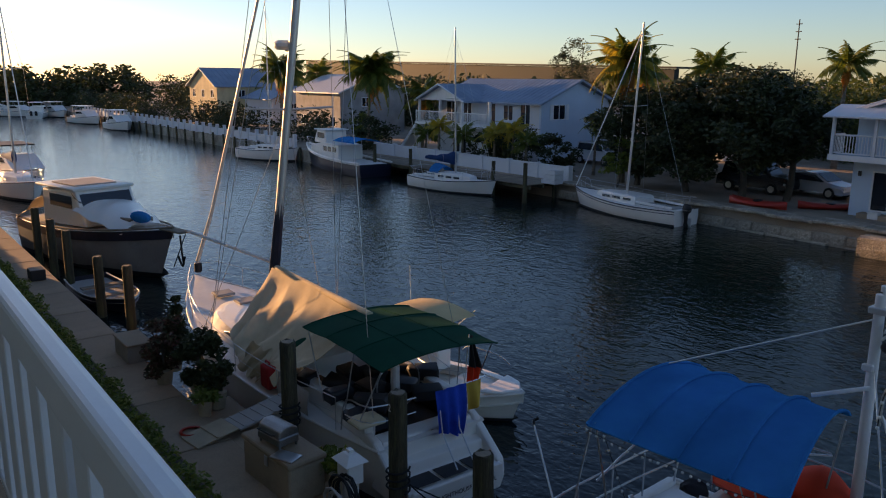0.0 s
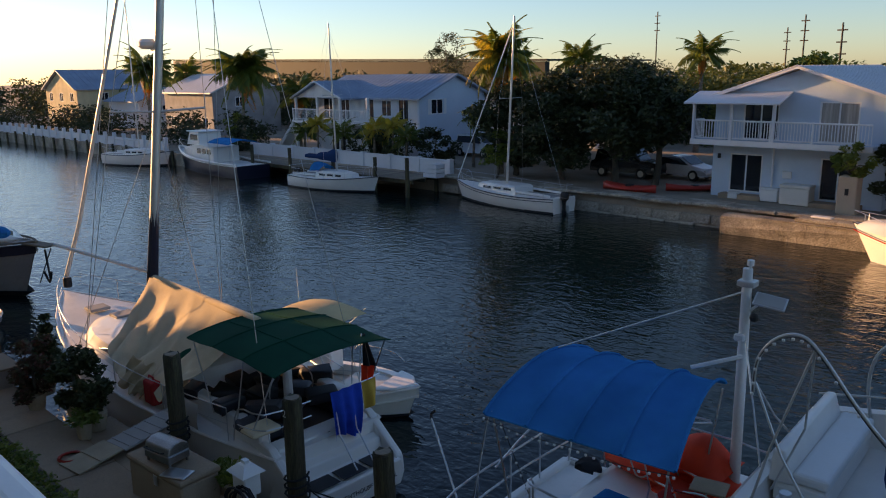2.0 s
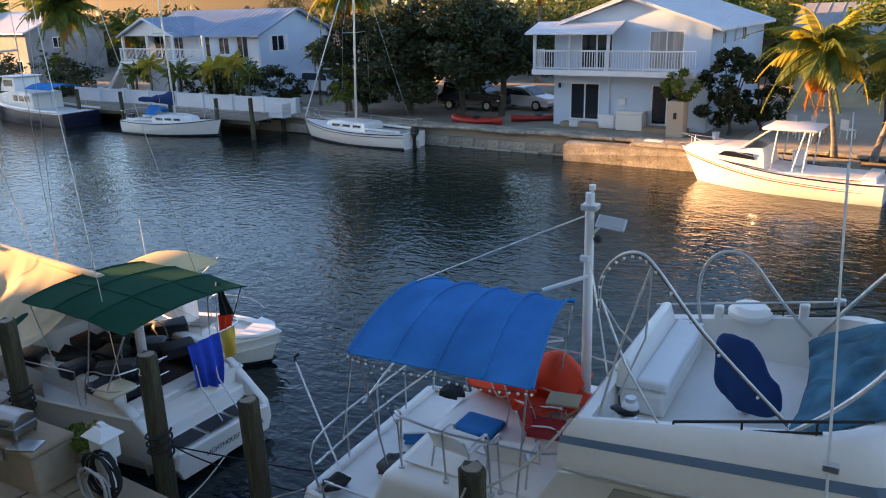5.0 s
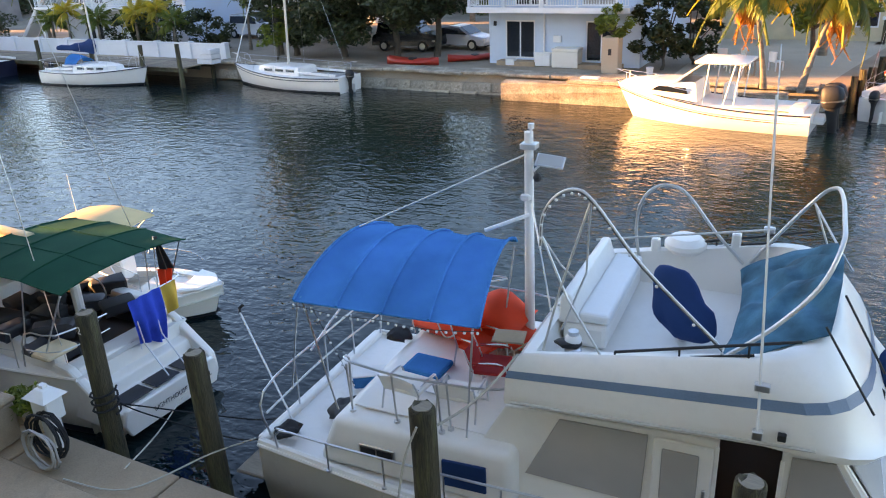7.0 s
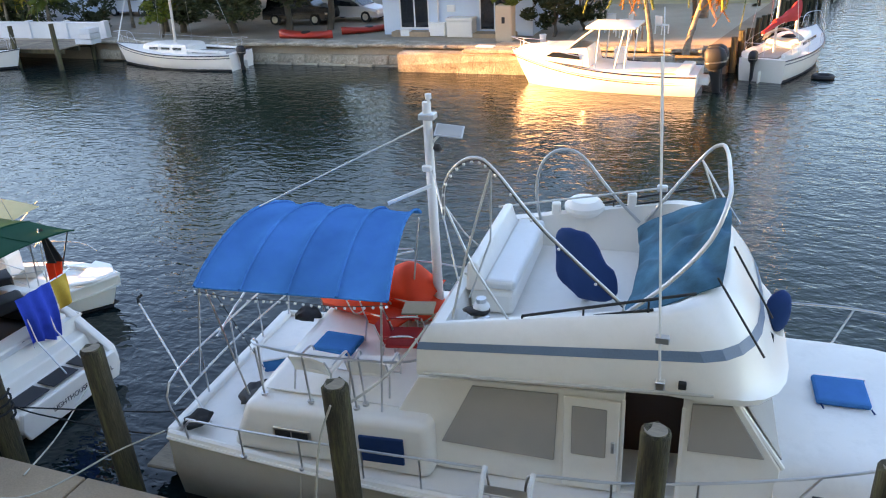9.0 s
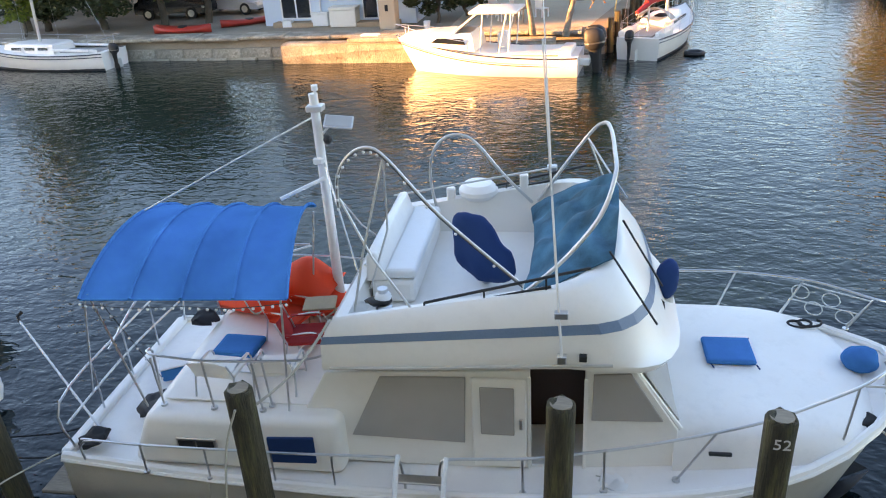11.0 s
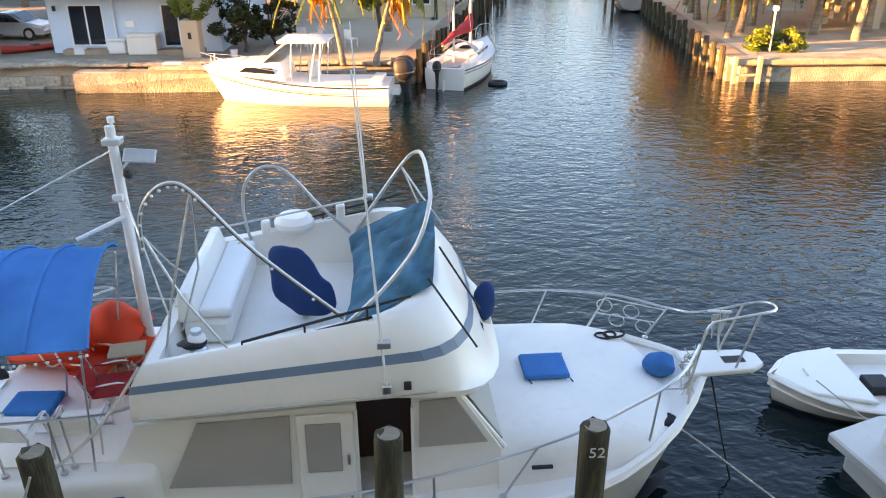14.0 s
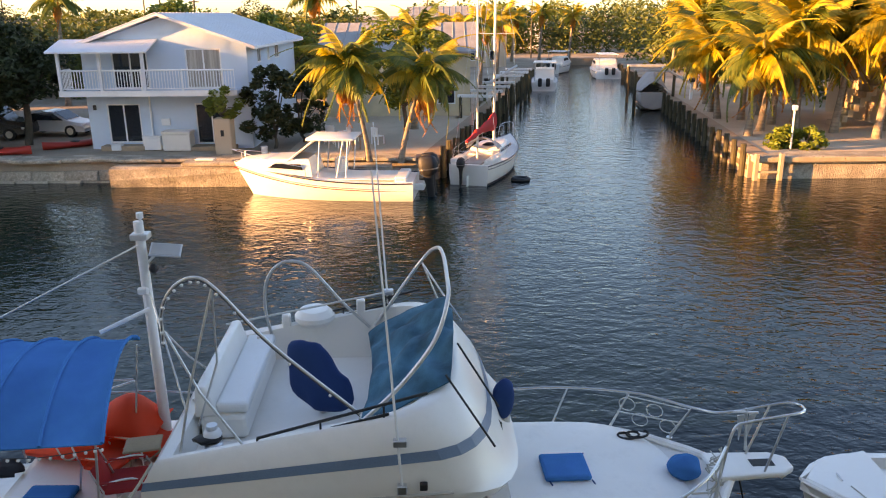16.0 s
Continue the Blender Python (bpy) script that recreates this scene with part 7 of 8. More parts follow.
# ---- cars ----
def car(label, m, paint, kind="sedan"):
    c = thing("car", label, "car", m)
    if kind == "suv":
        prof = [(0, 0.35), (0.02, 0.95), (0.25, 1.05), (0.45, 1.72), (2.9, 1.76), (3.45, 1.12), (4.5, 1.0), (4.65, 0.6), (4.6, 0.35)]
        win = [(0.5, 1.12), (0.62, 1.62), (2.8, 1.66), (3.25, 1.12)]
        roof = 1.76
    else:
        prof = [(0, 0.32), (0.03, 0.82), (0.5, 0.95), (1.15, 1.36), (1.9, 1.44), (2.6, 1.38), (3.35, 0.92), (4.25, 0.76), (4.45, 0.5), (4.4, 0.3)]
        win = [(0.75, 0.95), (1.2, 1.3), (1.95, 1.37), (2.55, 1.31), (3.15, 0.93)]
        roof = 1.44
    bm = bmesh.new()
    sec = []
    for y, k in ((-0.86, 0.0), (-0.88, 0.35), (-0.74, 1.0), (0.74, 1.0), (0.88, 0.35), (0.86, 0.0)):
        sec.append([(x, y if z < 1.0 or abs(y) < 0.8 else y * 0.9, 0.32 + (z - 0.32) * (0.55 + 0.45 * k) if k < 1 else z) for x, z in prof])
    loft(sec, bm)
    part("body", bm, paint, c, smooth=True)
    for s in (-1, 1):
        o = part("side_glass", prism(win, "y", s * 0.79 - 0.06, s * 0.79 + 0.06, 0.01), GLASS, c)
        for x in (0.85, 3.55):
            w = part("wheel", tube([(x, s * 0.68, 0.33), (x, s * 0.9, 0.33)], 0.33, seg=18), BLACK, c, smooth=True)
            part("rim", tube([(x, s * 0.89, 0.33), (x, s * 0.915, 0.33)], 0.2, seg=12), ALU, w)
        part("headlight", box(4.2, 4.38, s * 0.68 - 0.14, s * 0.68 + 0.14, 0.58, 0.72, 0.03), GEL, c)
        part("tail_light", box(-0.01, 0.08, s * 0.7 - 0.12, s * 0.7 + 0.12, 0.7, 0.85, 0.02), RED, c)
    if kind == "suv":
        part("windscreen", prism([(2.93, 1.70), (3.42, 1.15), (3.44, 1.17), (2.95, 1.73)], "y", -0.68, 0.68), GLASS, c)
    else:
        part("windscreen", prism([(2.62, 1.37), (3.3, 0.95), (3.32, 0.97), (2.64, 1.40)], "y", -0.66, 0.66), GLASS, c)
    return c


car("white hatchback car parked behind the trees", pose(-24.4, 45.3, 1.05, 0, 0, -6), CARW)
car("black pickup-like car parked in shade under trees", pose(-27.4, 43.6, 1.05, 0, 0, 3), CARD, "suv")
car("white sport utility vehicle parked beside the canal house", pose(-43.0, 47.5, 1.05, 0, 0, -5), CARW, "suv")
car("dark blue van parked beside the blue house", pose(-20.4, 50.0, 1.05, 0, 0, 70), CARD, "suv")


def kayak(m, label):
    k = thing("kayak", label, "kayak", m)
    rg = []
    for i in range(15):
        u = i / 14
        w, hh = 0.38 * math.sin(u * math.pi) ** 0.6 + 0.01, 0.32 + 0.12 * (2 * u - 1) ** 2
        rg.append([(3.2 * u, w * math.cos(a * math.tau / 10), hh / 2 + hh / 2 * math.sin(a * math.tau / 10)) for a in range(10)])
    part("hull", loft(rg), KAYAK, k, smooth=True)
    part("cockpit", disc((1.6, 0, 0.285), 0.24, 0.05, 14), BLACK, k)


kayak(pose(-23.2, 37.7, 1.14, 0, 0, 3), "long red plastic kayak lying on the seawall")
kayak(pose(-20.3, 39.5, 1.06, 0, 0, 40), "red kayak lying beside the house")
kayak(pose(-23.6, 38.6, 1.06, 0, 0, -2), "faded red kayak on the gravel under the trees")
pt = thing("bucket", "small white bucket on the gravel", "bucket", pose(-8.6, 38.1, 1.06))
part("pail", disc((0, 0, 0), 0.14, 0.36, 14, r2=0.18), WHITEP, pt)
for i, (x, y) in enumerate(((-5.8, 41.0), (-4.6, 41.4), (-3.2, 40.6), (-5.0, 39.6))):
    t = thing("garden_chair", "white plastic garden chair on the sandy lot", "chair", pose(x, y, 1.08, 0, 0, i * 70), "garden chairs")
    part("seat", box(-0.25, 0.25, -0.25, 0.25, 0.4, 0.45, 0.02), WHITEP, t)
    part("backrest", box(-0.25, 0.25, 0.22, 0.27, 0.45, 0.9, 0.02), WHITEP, t)
    for a in (-0.22, 0.22):
        for c in (-0.22, 0.22):
            part("leg", box(a - 0.025, a + 0.025, c - 0.025, c + 0.025, 0, 0.4), WHITEP, t)
tb = thing("garden_table", "round timber garden table on the lot", "table", pose(-4.3, 38.9, 1.08))
part("tabletop", disc((0, 0, 0.7), 0.6, 0.05, 20), WOOD, tb)
for a in range(4):
    part("leg", box(0.35 * math.cos(a * 1.57) - 0.03, 0.35 * math.cos(a * 1.57) + 0.03, 0.35 * math.sin(a * 1.57) - 0.03, 0.35 * math.sin(a * 1.57) + 0.03, 0, 0.7), WOOD, tb)
for x, y, hgt in ((-20, 66, 11.0), (-27, 78, 12.5), (-51.5, 95, 15), (-9, 86, 12.5), (-33, 90, 12), (13, 118, 12), (-2, 110, 13)):
    up = thing("utility_pole", "tall timber utility pole with crossarms", "utility pole", pose(x, y, 1.0))
    part("shaft", tube([(0, 0, 0), (0, 0, hgt - 1)], 0.1, r2=0.07, seg=8), BARK, up)
    for k in range(3):
        part("crossarm", box(-0.38, 0.38, -0.05, 0.05, hgt - 1.6 - 0.9 * k, hgt - 1.5 - 0.9 * k), BARK, up)
for x, y in ((17.3, 38.0),):
    lp = thing("lamp_post", "short white lamp post on the east dock", "lamp post", pose(x, y, 1.08))
    part("post", tube([(0, 0, 0), (0, 0, 1.9)], 0.05, seg=8), WHITEP, lp)
    part("lamp_head", box(-0.12, 0.12, -0.12, 0.12, 1.9, 2.15, 0.04), WHITEP, lp)

# ---- trees and palms ----
T_DARK = "dense dark green sea grape tree overhanging the seawall"
for i, (x, y, top, w, n) in enumerate(((-31.2, 39.9, 7.0, 6.0, 9000), (-27.6, 40.0, 7.6, 6.4, 10000), (-24.0, 40.2, 7.9, 7.0, 12000), (-22.0, 41.4, 7.4, 4.6, 5000), (-27.5, 46.5, 8.6, 7.0, 7000), (-32.5, 46.0, 7.8, 6.0, 6000))):
    tree(x, y, top, w, LEAF, i, n, 0.15, base=(0.15, 0.15, 0.3, 0.42, 0.2, 0.2)[i], label=T_DARK, lobes=44, trunk=0.22)
tree(-31.2, 37.9, 4.2, 2.4, LEAFY, 8, 1300, 0.12, base=0.3, label="small sunlit yellow-green shrub tree", trunk=0.08)
tree(-8.4, 39.6, 5.3, 3.0, LEAF, 9, 3800, 0.13, base=0.12, label="dark leafy shrub tree against the blue house", trunk=0.1)
tree(-7.2, 41.5, 4.6, 2.6, LEAF, 19, 2400, 0.13, base=0.1, label="dark leafy shrub beside the blue house", trunk=0.1)
tree(-10.55, 38.3, 4.3, 1.9, LEAFY, 10, 1500, 0.11, z=2.8, base=0.0, label="bushy yellow-green shrub growing from the planter", trunk=0.05, name="shrub", category="shrub")
palm(-3.2, 35.9, 5.45, (-0.95, 0.6), 1.2, (1, 2, 3, 5), 10, 24, seed=1, thick=0.09, label="leaning coconut palm with yellow and orange drooping fronds")
palm(-1.7, 35.4, 5.0, (1.05, 1.6), 1.2, (1, 2, 3, 5), 12, 24, seed=2, thick=0.10, label="leaning coconut palm with orange dead fronds")
palm(-1.5, 46.0, 6.6, (0.3, 0), 1.1, (0, 1, 2), 3, 16, seed=3)
palm(-32.6, 40.0, 8.7, (0.0, 0), 1.3, (0, 0, 1, 2), 10, 34, seed=4, label="tall coconut palm above dark trees, some fronds orange")
palm(-62.0, 39.0, 8.2, (0.4, 0.2), 1.6, (0, 0, 1, 5), 12, 40, seed=5, wind=0.8, label="large coconut palm with hanging fronds by the dock")
palm(-57.5, 42.0, 6.0, (0.2, 0), 1.2, (0, 1), 3, 15, seed=6)
palm(-84.0, 41.0, 8.4, (0.3, 0), 1.7, (0, 0, 1, 5), 10, 36, seed=7, wind=0.8, label="tall windblown coconut palm behind moored sailboats")
palm(-92.0, 50.0, 8.0, (0.3, 0), 1.4, (0, 1), 3, 16, seed=17)
palm(-44.0, 56.0, 8.2, (0.3, 0), 1.1, (0, 1), 3, 14, seed=18)
for i, (x, y, tp) in enumerate(((-50.5, 38.6, 3.7), (-47.3, 38.5, 3.2), (-43.4, 38.4, 3.6), (-41.6, 38.6, 3.9), (-40.0, 38.4, 3.2), (-44.6, 39.4, 3.0), (-52.8, 39.0, 3.0))):
    palm(x, y, tp, (0.1, 0), 0.75, (2, 3) if i in (2, 3, 0) else (0, 1), 0, 13, seed=20 + i, thick=0.09, label="small garden palm with yellow-green fronds" if i in (2, 3, 0) else "small dark green garden palm")
palm(-36.3, 41.5, 4.6, (0.1, 0), 0.7, (0, 1), 0, 12, seed=30, thick=0.08, label="small palm before the canal house")
for i, (x, y, w, tp) in enumerate(((-42.5, 39.8, 4.0, 4.3), (-46.0, 40.0, 3.5, 3.4), (-38.5, 39.8, 3.6, 3.8), (-60.0, 38.5, 4.5, 4.0), (-63.5, 39.5, 3.0, 4.6))):
    tree(x, y, tp, w, LEAF if i != 4 else LEAFY, 40 + i, 2600, 0.13, base=0.05, label="dense green garden shrub behind the low wall", trunk=0.06, name="shrub", category="shrub")
for i, (x, y, tp, lx) in enumerate(((16.9, 42.5, 5.3, 0.4), (18.2, 44.2, 5.8, 0.6), (19.6, 43.0, 6.4, -0.3), (20.6, 45.2, 6.9, 0.2), (21.9, 43.2, 6.2, 0.5), (18.8, 48.8, 6.2, 0.2), (18.3, 53.0, 5.9, -0.5), (20.8, 51.0, 7.2, 0.3), (19.4, 57.5, 6.4, -0.3), (22.6, 56.0, 7.4, 0.3), (21.0, 63.0, 6.8, -0.4), (24.5, 48.0, 7.2, 0.3), (23.2, 41.2, 6.8, 0.6), (22.5, 70.0, 7.4, -0.3), (19.9, 46.8, 7.6, 0.4), (25.2, 43.8, 7.6, 0.2), (17.6, 49.6, 5.2, -0.6), (21.6, 47.6, 5.6, 0.6), (26.8, 42.2, 6.4, 0.3))):
    palm(x, y, tp, (lx, 0.1), 1.55, (1, 2, 3, 3, 5), 4, 28, seed=50 + i, thick=0.15, label="sunlit coconut palm with golden drooping fronds on the east lot")
for i, (x, y, tp) in enumerate(((1.0, 58.0, 6.4), (3.2, 66.0, 6.8), (5.0, 73.0, 7.0), (-3.8, 60.0, 6.5), (13.5, 112.0, 7.5), (18.0, 114.0, 7.2), (9.5, 110.0, 7.0), (26.0, 90.0, 8.0))):
    palm(x, y, tp, (0.4, 0), 1.25, (1, 2, 3), 3, 15, seed=80 + i, label="coconut palm with sun-gilded fronds beside the side canal")
tree(-1.8, 41.8, 7.6, 5.0, LEAFY, 60, 6000, 0.15, base=0.35, label="feathery yellow-green tree behind the leaning palms", trunk=0.14)
for i, (x, y) in enumerate(((16.9, 38.4), (18.2, 38.2), (17.5, 38.9))):
    tree(x, y, 2.1, 1.6, LEAFY if i < 2 else LEAFH, 65 + i, 900, 0.14, base=0.05, label="low leafy bush at the edge of the lot", trunk=0.04, name="bush", category="bush")
# feathery casuarinas
for i, (x, y, top, w) in enumerate(((-51.0, 55.0, 11.8, 5.5), (-55.0, 58.0, 10.6, 4.5), (-16.0, 68.0, 9.6, 5.0), (-36.0, 64.0, 9.2, 6.0))):
    tree(x, y, top, w, LEAF, 70 + i, 4500, 0.10, base=0.3, label="tall thin-leaved casuarina against the sky", lobes=50, trunk=0.16)


def woods(name, label, spots, count, leaf, material, seed):
    """Far woods as one mass of leaves, uneven on top."""
    me = leaf_cloud(spots, count, leaf, seed)
    me.materials.append(material)
    return tagged(new(name, me), label, "woods", kind="stuff")


rng = random.Random(5)
sp = []
for i in range(150):
    x = -182 - rng.random() ** 1.5 * 50
    y = rng.uniform(-60, 60)
    h = rng.uniform(4.5, 8.5) + (1.5 if rng.random() < 0.15 else 0)
    for k in range(3):
        sp.append((Vector((x + rng.uniform(-2, 2), y + rng.uniform(-2, 2), 1 + h * (k + 0.5) / 3)), 2.6))
woods("far_woods", "mangrove woods at the end of the canal", sp, 40000, 0.6, LEAF, 1)
sp = []
for i in range(230):
    x, y = rng.uniform(-175, -58), rng.uniform(52, 82)
    if -100 < x < -74 and y < 56:
        continue
    h = rng.uniform(3.0, 6.8)
    for k in range(3):
        sp.append((Vector((x, y, 1 + h * (k + 0.5) / 3)), 1.9))
woods("far_woods", "low woods behind the western houses", sp, 60000, 0.34, LEAF, 2)
sp = []
for i in range(260):
    x, y = rng.uniform(-58, -8), rng.uniform(66, 110)
    h = rng.uniform(4.0, 7.2)
    for k in range(3):
        sp.append((Vector((x, y, 1 + h * (k + 0.5) / 3)), 2.0))
woods("far_woods", "low green woods behind the houses", sp, 80000, 0.3, LEAFW, 3)
sp = []
for i in range(240):
    x, y = rng.uniform(-6, 130), rng.uniform(128, 175)
    h = rng.uniform(5.0, 8.8)
    for k in range(3):
        sp.append((Vector((x, y, 1 + h * (k + 0.5) / 3)), 2.4))
for i in range(170):
    x, y = rng.uniform(27, 75), rng.uniform(56, 125)
    h = rng.uniform(4.5, 8.2)
    for k in range(3):
        sp.append((Vector((x, y, 1 + h * (k + 0.5) / 3)), 2.1))
woods("far_woods", "sunlit green woods beyond the side canal", sp, 130000, 0.36, LEAFW, 4)
sp = []
for i in range(160):
    x, y = rng.uniform(-182, -64), rng.uniform(36.5, 43)
    if -90 < x < -78 or -124 < x < -108:
        continue
    h = rng.uniform(1.4, 3.8)
    for k in range(2):
        sp.append((Vector((x, y, 1 + h * (k + 0.5) / 2)), 1.2))
woods("far_woods", "low garden greenery along the western seawall", sp, 16000, 0.22, LEAF, 6)


# more of the side canal: lifts, small boats and palms on its west side
for i, (x, y) in enumerate(((3.2, 50.5), (4.6, 57.0), (6.6, 67.0), (7.4, 71.0))):
    t = thing("boat_lift", "white painted timber boat lift frame beside the bulkhead", "boat lift", pose(x, y, 0.0, 0, 0, 79), "boat lifts")
    for a in (0.0, 3.4):
        for c in (-0.2, 1.9):
            part("lift_post", tube([(a, c, -1.0), (a, c, 2.5)], 0.11, seg=8), PILE, t)
        part("lift_beam", box(a - 0.1, a + 0.1, -0.4, 2.1, 2.4, 2.58, 0.02), WHITEP, t)
    part("catwalk", box(-0.2, 3.6, 1.9, 2.3, 1.0, 1.08, 0.01), WOODW, t)
tree(-20.0, 62.0, 8.6, 7.0, LEAFH, 90, 5000, 0.2, base=0.25, label="broad green tree behind the blue house", lobes=36)
tree(-13.0, 64.0, 8.0, 6.0, LEAFH, 91, 4000, 0.2, base=0.25, label="broad green tree behind the blue house", lobes=36)
tree(-34.5, 52.0, 8.2, 7.0, LEAF, 92, 6000, 0.18, base=0.2, label="dark broadleaf tree behind the seawall trees", lobes=36)
tree(-29.5, 50.0, 8.6, 6.5, LEAF, 93, 6000, 0.18, base=0.2, label="dark broadleaf tree behind the seawall trees", lobes=36)
palm(-40.0, 60.0, 8.6, (0.2, 0), 1.3, (0, 1), 3, 16, seed=95)
palm(-28.5, 60.0, 8.8, (0.2, 0), 1.3, (0, 1), 3, 16, seed=96)
palm(-11.5, 72.0, 9.4, (0.2, 0), 1.4, (1, 2), 3, 16, seed=97)

# ---- near dock: piles, hedge, dock things ----
def mooring_pile(x, y, top, r=0.145, lean=(0, 0), number="", label="weathered round mooring pile with green algae"):
    t = thing("mooring_pile", label, "mooring pile", pose(x, y, 0, lean[0], lean[1], 0), "mooring piles")
    rg = []
    n = 16
    for k, z in enumerate((-1.5, -0.2, 0.5, 1.2, 1.8, top - 0.25, top - 0.03, top)):
        rr = r * (1.05 - 0.03 * k / 7) * (0.86 if z == top else 1)
        rg.append([(rr * (1 + 0.04 * math.sin(3 * a + k)) * math.cos(a * math.tau / n), rr * (1 + 0.03 * math.sin(5 * a + x)) * math.sin(a * math.tau / n), z + (0.02 * math.sin(a * 2.0) if z == top else 0)) for a in range(n)])
    part("shaft", loft(rg), PILE, t, smooth=True)
    part("cut_top", disc((0, 0, top - 0.012), r * 0.78, 0.02, 14), WOOD, t, "grey checked end grain")
    if number:
        lettering(number, 0.17, LETTERW, pose(0, -r - 0.012, top - 0.27, 90, 0, 0), t)
    return t


for x, y, top, ln, num in ((-12.1, 5.95, 2.9, (0, 0), ""), (-8.95, 6.25, 2.9, (0, 0), "2"), (-7.0, 6.4, 2.6, (0, -2), ""), (-3.4, 6.14, 2.9, (0, -0.5), ""), (-0.11, 6.3, 2.9, (0, 1), ""), (1.99, 6.36, 2.9, (0, 0), "52"),
                             (-31.5, 5.75, 2.3, (0, 0), ""), (-25.4, 5.9, 2.0, (0, 0), ""), (-23.6, 6.3, 2.0, (0, 0), ""), (-29.4, 5.85, 2.2, (0, 0), ""), (-34.0, 5.7, 2.4, (0, 0), "")):
    mooring_pile(x, y, top, lean=ln, number=num)
for x, z in ((-8.95, 1.25), (-12.1, 1.3)):
    t = thing("rope_wrap", "dark mooring rope wound round a pile", "rope", pose(x, 6.25 if x > -10 else 5.95, z))
    part("coil", tube([(0.19 * math.cos(a * 0.6), 0.19 * math.sin(a * 0.6), 0.012 * a) for a in range(34)], 0.018, seg=5), ROPED, t, smooth=True)


def line(label, pts, material=None, r=0.012, name="mooring_line"):
    o = part(name, tube(pts, r, seg=5, smooth=6), material or ROPE, smooth=True)
    return tagged(o, label, "rope")


line("pale mooring line from the bow to the next dock", [(3.33, 7.88, 1.78), (3.7, 7.63, 1.6), (4.23, 7.15, 1.35), (4.74, 6.64, 1.15), (5.3, 6.1, 1.05), (5.9, 5.6, 1.09)])
line("dark line hanging from the bow pulpit into the water", [(4.15, 8.87, 1.88), (4.3, 8.93, 1.4), (4.5, 8.95, 0.7), (4.7, 8.9, 0.0)], ROPED)
line("pale rope from the pile up to the flybridge", [(-3.42, 6.0, 2.66), (-3.34, 6.14, 2.63), (-3.01, 6.46, 2.83), (-2.75, 6.66, 3.13), (-2.58, 6.84, 3.38)], r=0.016)
line("pale rope hanging down the pile", [(-3.4, 5.96, 2.75), (-3.6, 5.95, 2.2), (-3.75, 5.9, 1.2)], r=0.014)
line("pale stern line across the dock", [(-8.4, 5.0, 1.1), (-7.4, 5.2, 1.12), (-6.9, 6.2, 1.15), (-6.4, 6.6, 1.3)])
line("pale stern line from sloop to pile", [(-9.1, 7.9, 0.65), (-8.4, 6.6, 0.8), (-7.8, 5.5, 1.1)])
line("dark stern line of the yacht", [(-6.3, 6.9, 1.25), (-7.0, 6.9, 0.9), (-8.5, 6.6, 1.1), (-8.95, 6.4, 1.35)], ROPED)
line("dark stern line of the yacht to the far pile", [(-6.4, 7.3, 1.25), (-7.4, 7.6, 0.7), (-8.8, 6.45, 1.3)], ROPED)
line("pale bow line of the skiff", [(6.5, 10.3, 0.72), (7.2, 9.4, 0.4), (8.0, 8.8, 0.55)])
line("slim pale spring line along the yacht to the next dock", [(0.3, 7.1, 1.32), (0.91, 7.04, 1.3), (2.51, 6.87, 1.25), (5.11, 6.6, 1.15), (7.2, 6.0, 1.1), (7.8, 5.6, 1.09)], r=0.008)

hr = random.Random(4)
sp = []
x = -60.0
while x < -4:
    x += 0.22
    sp.append((Vector((x, hr.uniform(3.3, 3.72), 1.05 + hr.uniform(0.1, 0.42))), 0.22))
me = leaf_cloud(sp, 30000, 0.05, 9)
me.materials.append(LEAFH)
tagged(new("hedge", me), "low clipped green hedge along the dock walk", "hedge", kind="stuff")
flat("soil_strip", [[(-60, 0.5), (6, 0.5), (6, 3.94), (-60, 3.94)]], 1.1, BARK, "dark mulched planting bed between building and dock walk", 0.9)


def pot_plant(x, y, h, w, material, seed, label, count=1500, pot=0.2):
    t = thing("potted_plant", label, "potted plant", pose(x, y, 1.08))
    part("pot", disc((0, 0, 0), pot * 0.75, 0.34, 16, r2=pot), WOODW, t, "clay plant pot")
    part("stem", tube([(0, 0, 0.3), (0.02, 0, h * 0.6)], 0.03, seg=5), BARK, t)
    r = random.Random(seed)
    cen = [(Vector((r.uniform(-w, w) * 0.4, r.uniform(-w, w) * 0.4, 0.4 + (h - 0.5) * r.random())), w * 0.25) for k in range(14)]
    m2 = leaf_cloud(cen, count, 0.055, seed)
    m2.materials.append(material)
    o = new("foliage", m2)
    o.parent = t


pot_plant(-15.9, 4.85, 1.55, 0.8, LEAFR, 1, "tall red-leaved shrub in a clay pot on the dock", 2600)
pot_plant(-14.9, 5.25, 1.6, 0.85, LEAF, 2, "tall dark green shrub in a pot on the dock", 3000)
pot_plant(-16.6, 5.3, 1.3, 0.7, LEAF, 3, "dark green shrub in a pot beside the planter", 1800)
pot_plant(-14.05, 5.3, 1.1, 0.6, LEAF, 4, "dark potted shrub on the dock", 1300)
pot_plant(-13.8, 4.95, 0.6, 0.5, LEAFH, 5, "small potted plant on the dock", 400, 0.15)
pot_plant(-9.75, 5.62, 0.7, 0.55, LEAFY, 6, "small yellow-green plant in a pot beside the dock box", 260, 0.16)
pot_plant(-10.2, 5.7, 0.55, 0.45, LEAFH, 7, "small green plant in a pot", 260, 0.15)
cy = thing("conifer", "slim dark conifer in a pot at the dock edge", "shrub", pose(-17.6, 5.75, 0.9))
m2 = leaf_cloud([(Vector((0, 0, 0.3 + 0.25 * k)), 0.34 - 0.05 * k) for k in range(6)], 1200, 0.07, 8)
m2.materials.append(LEAF)
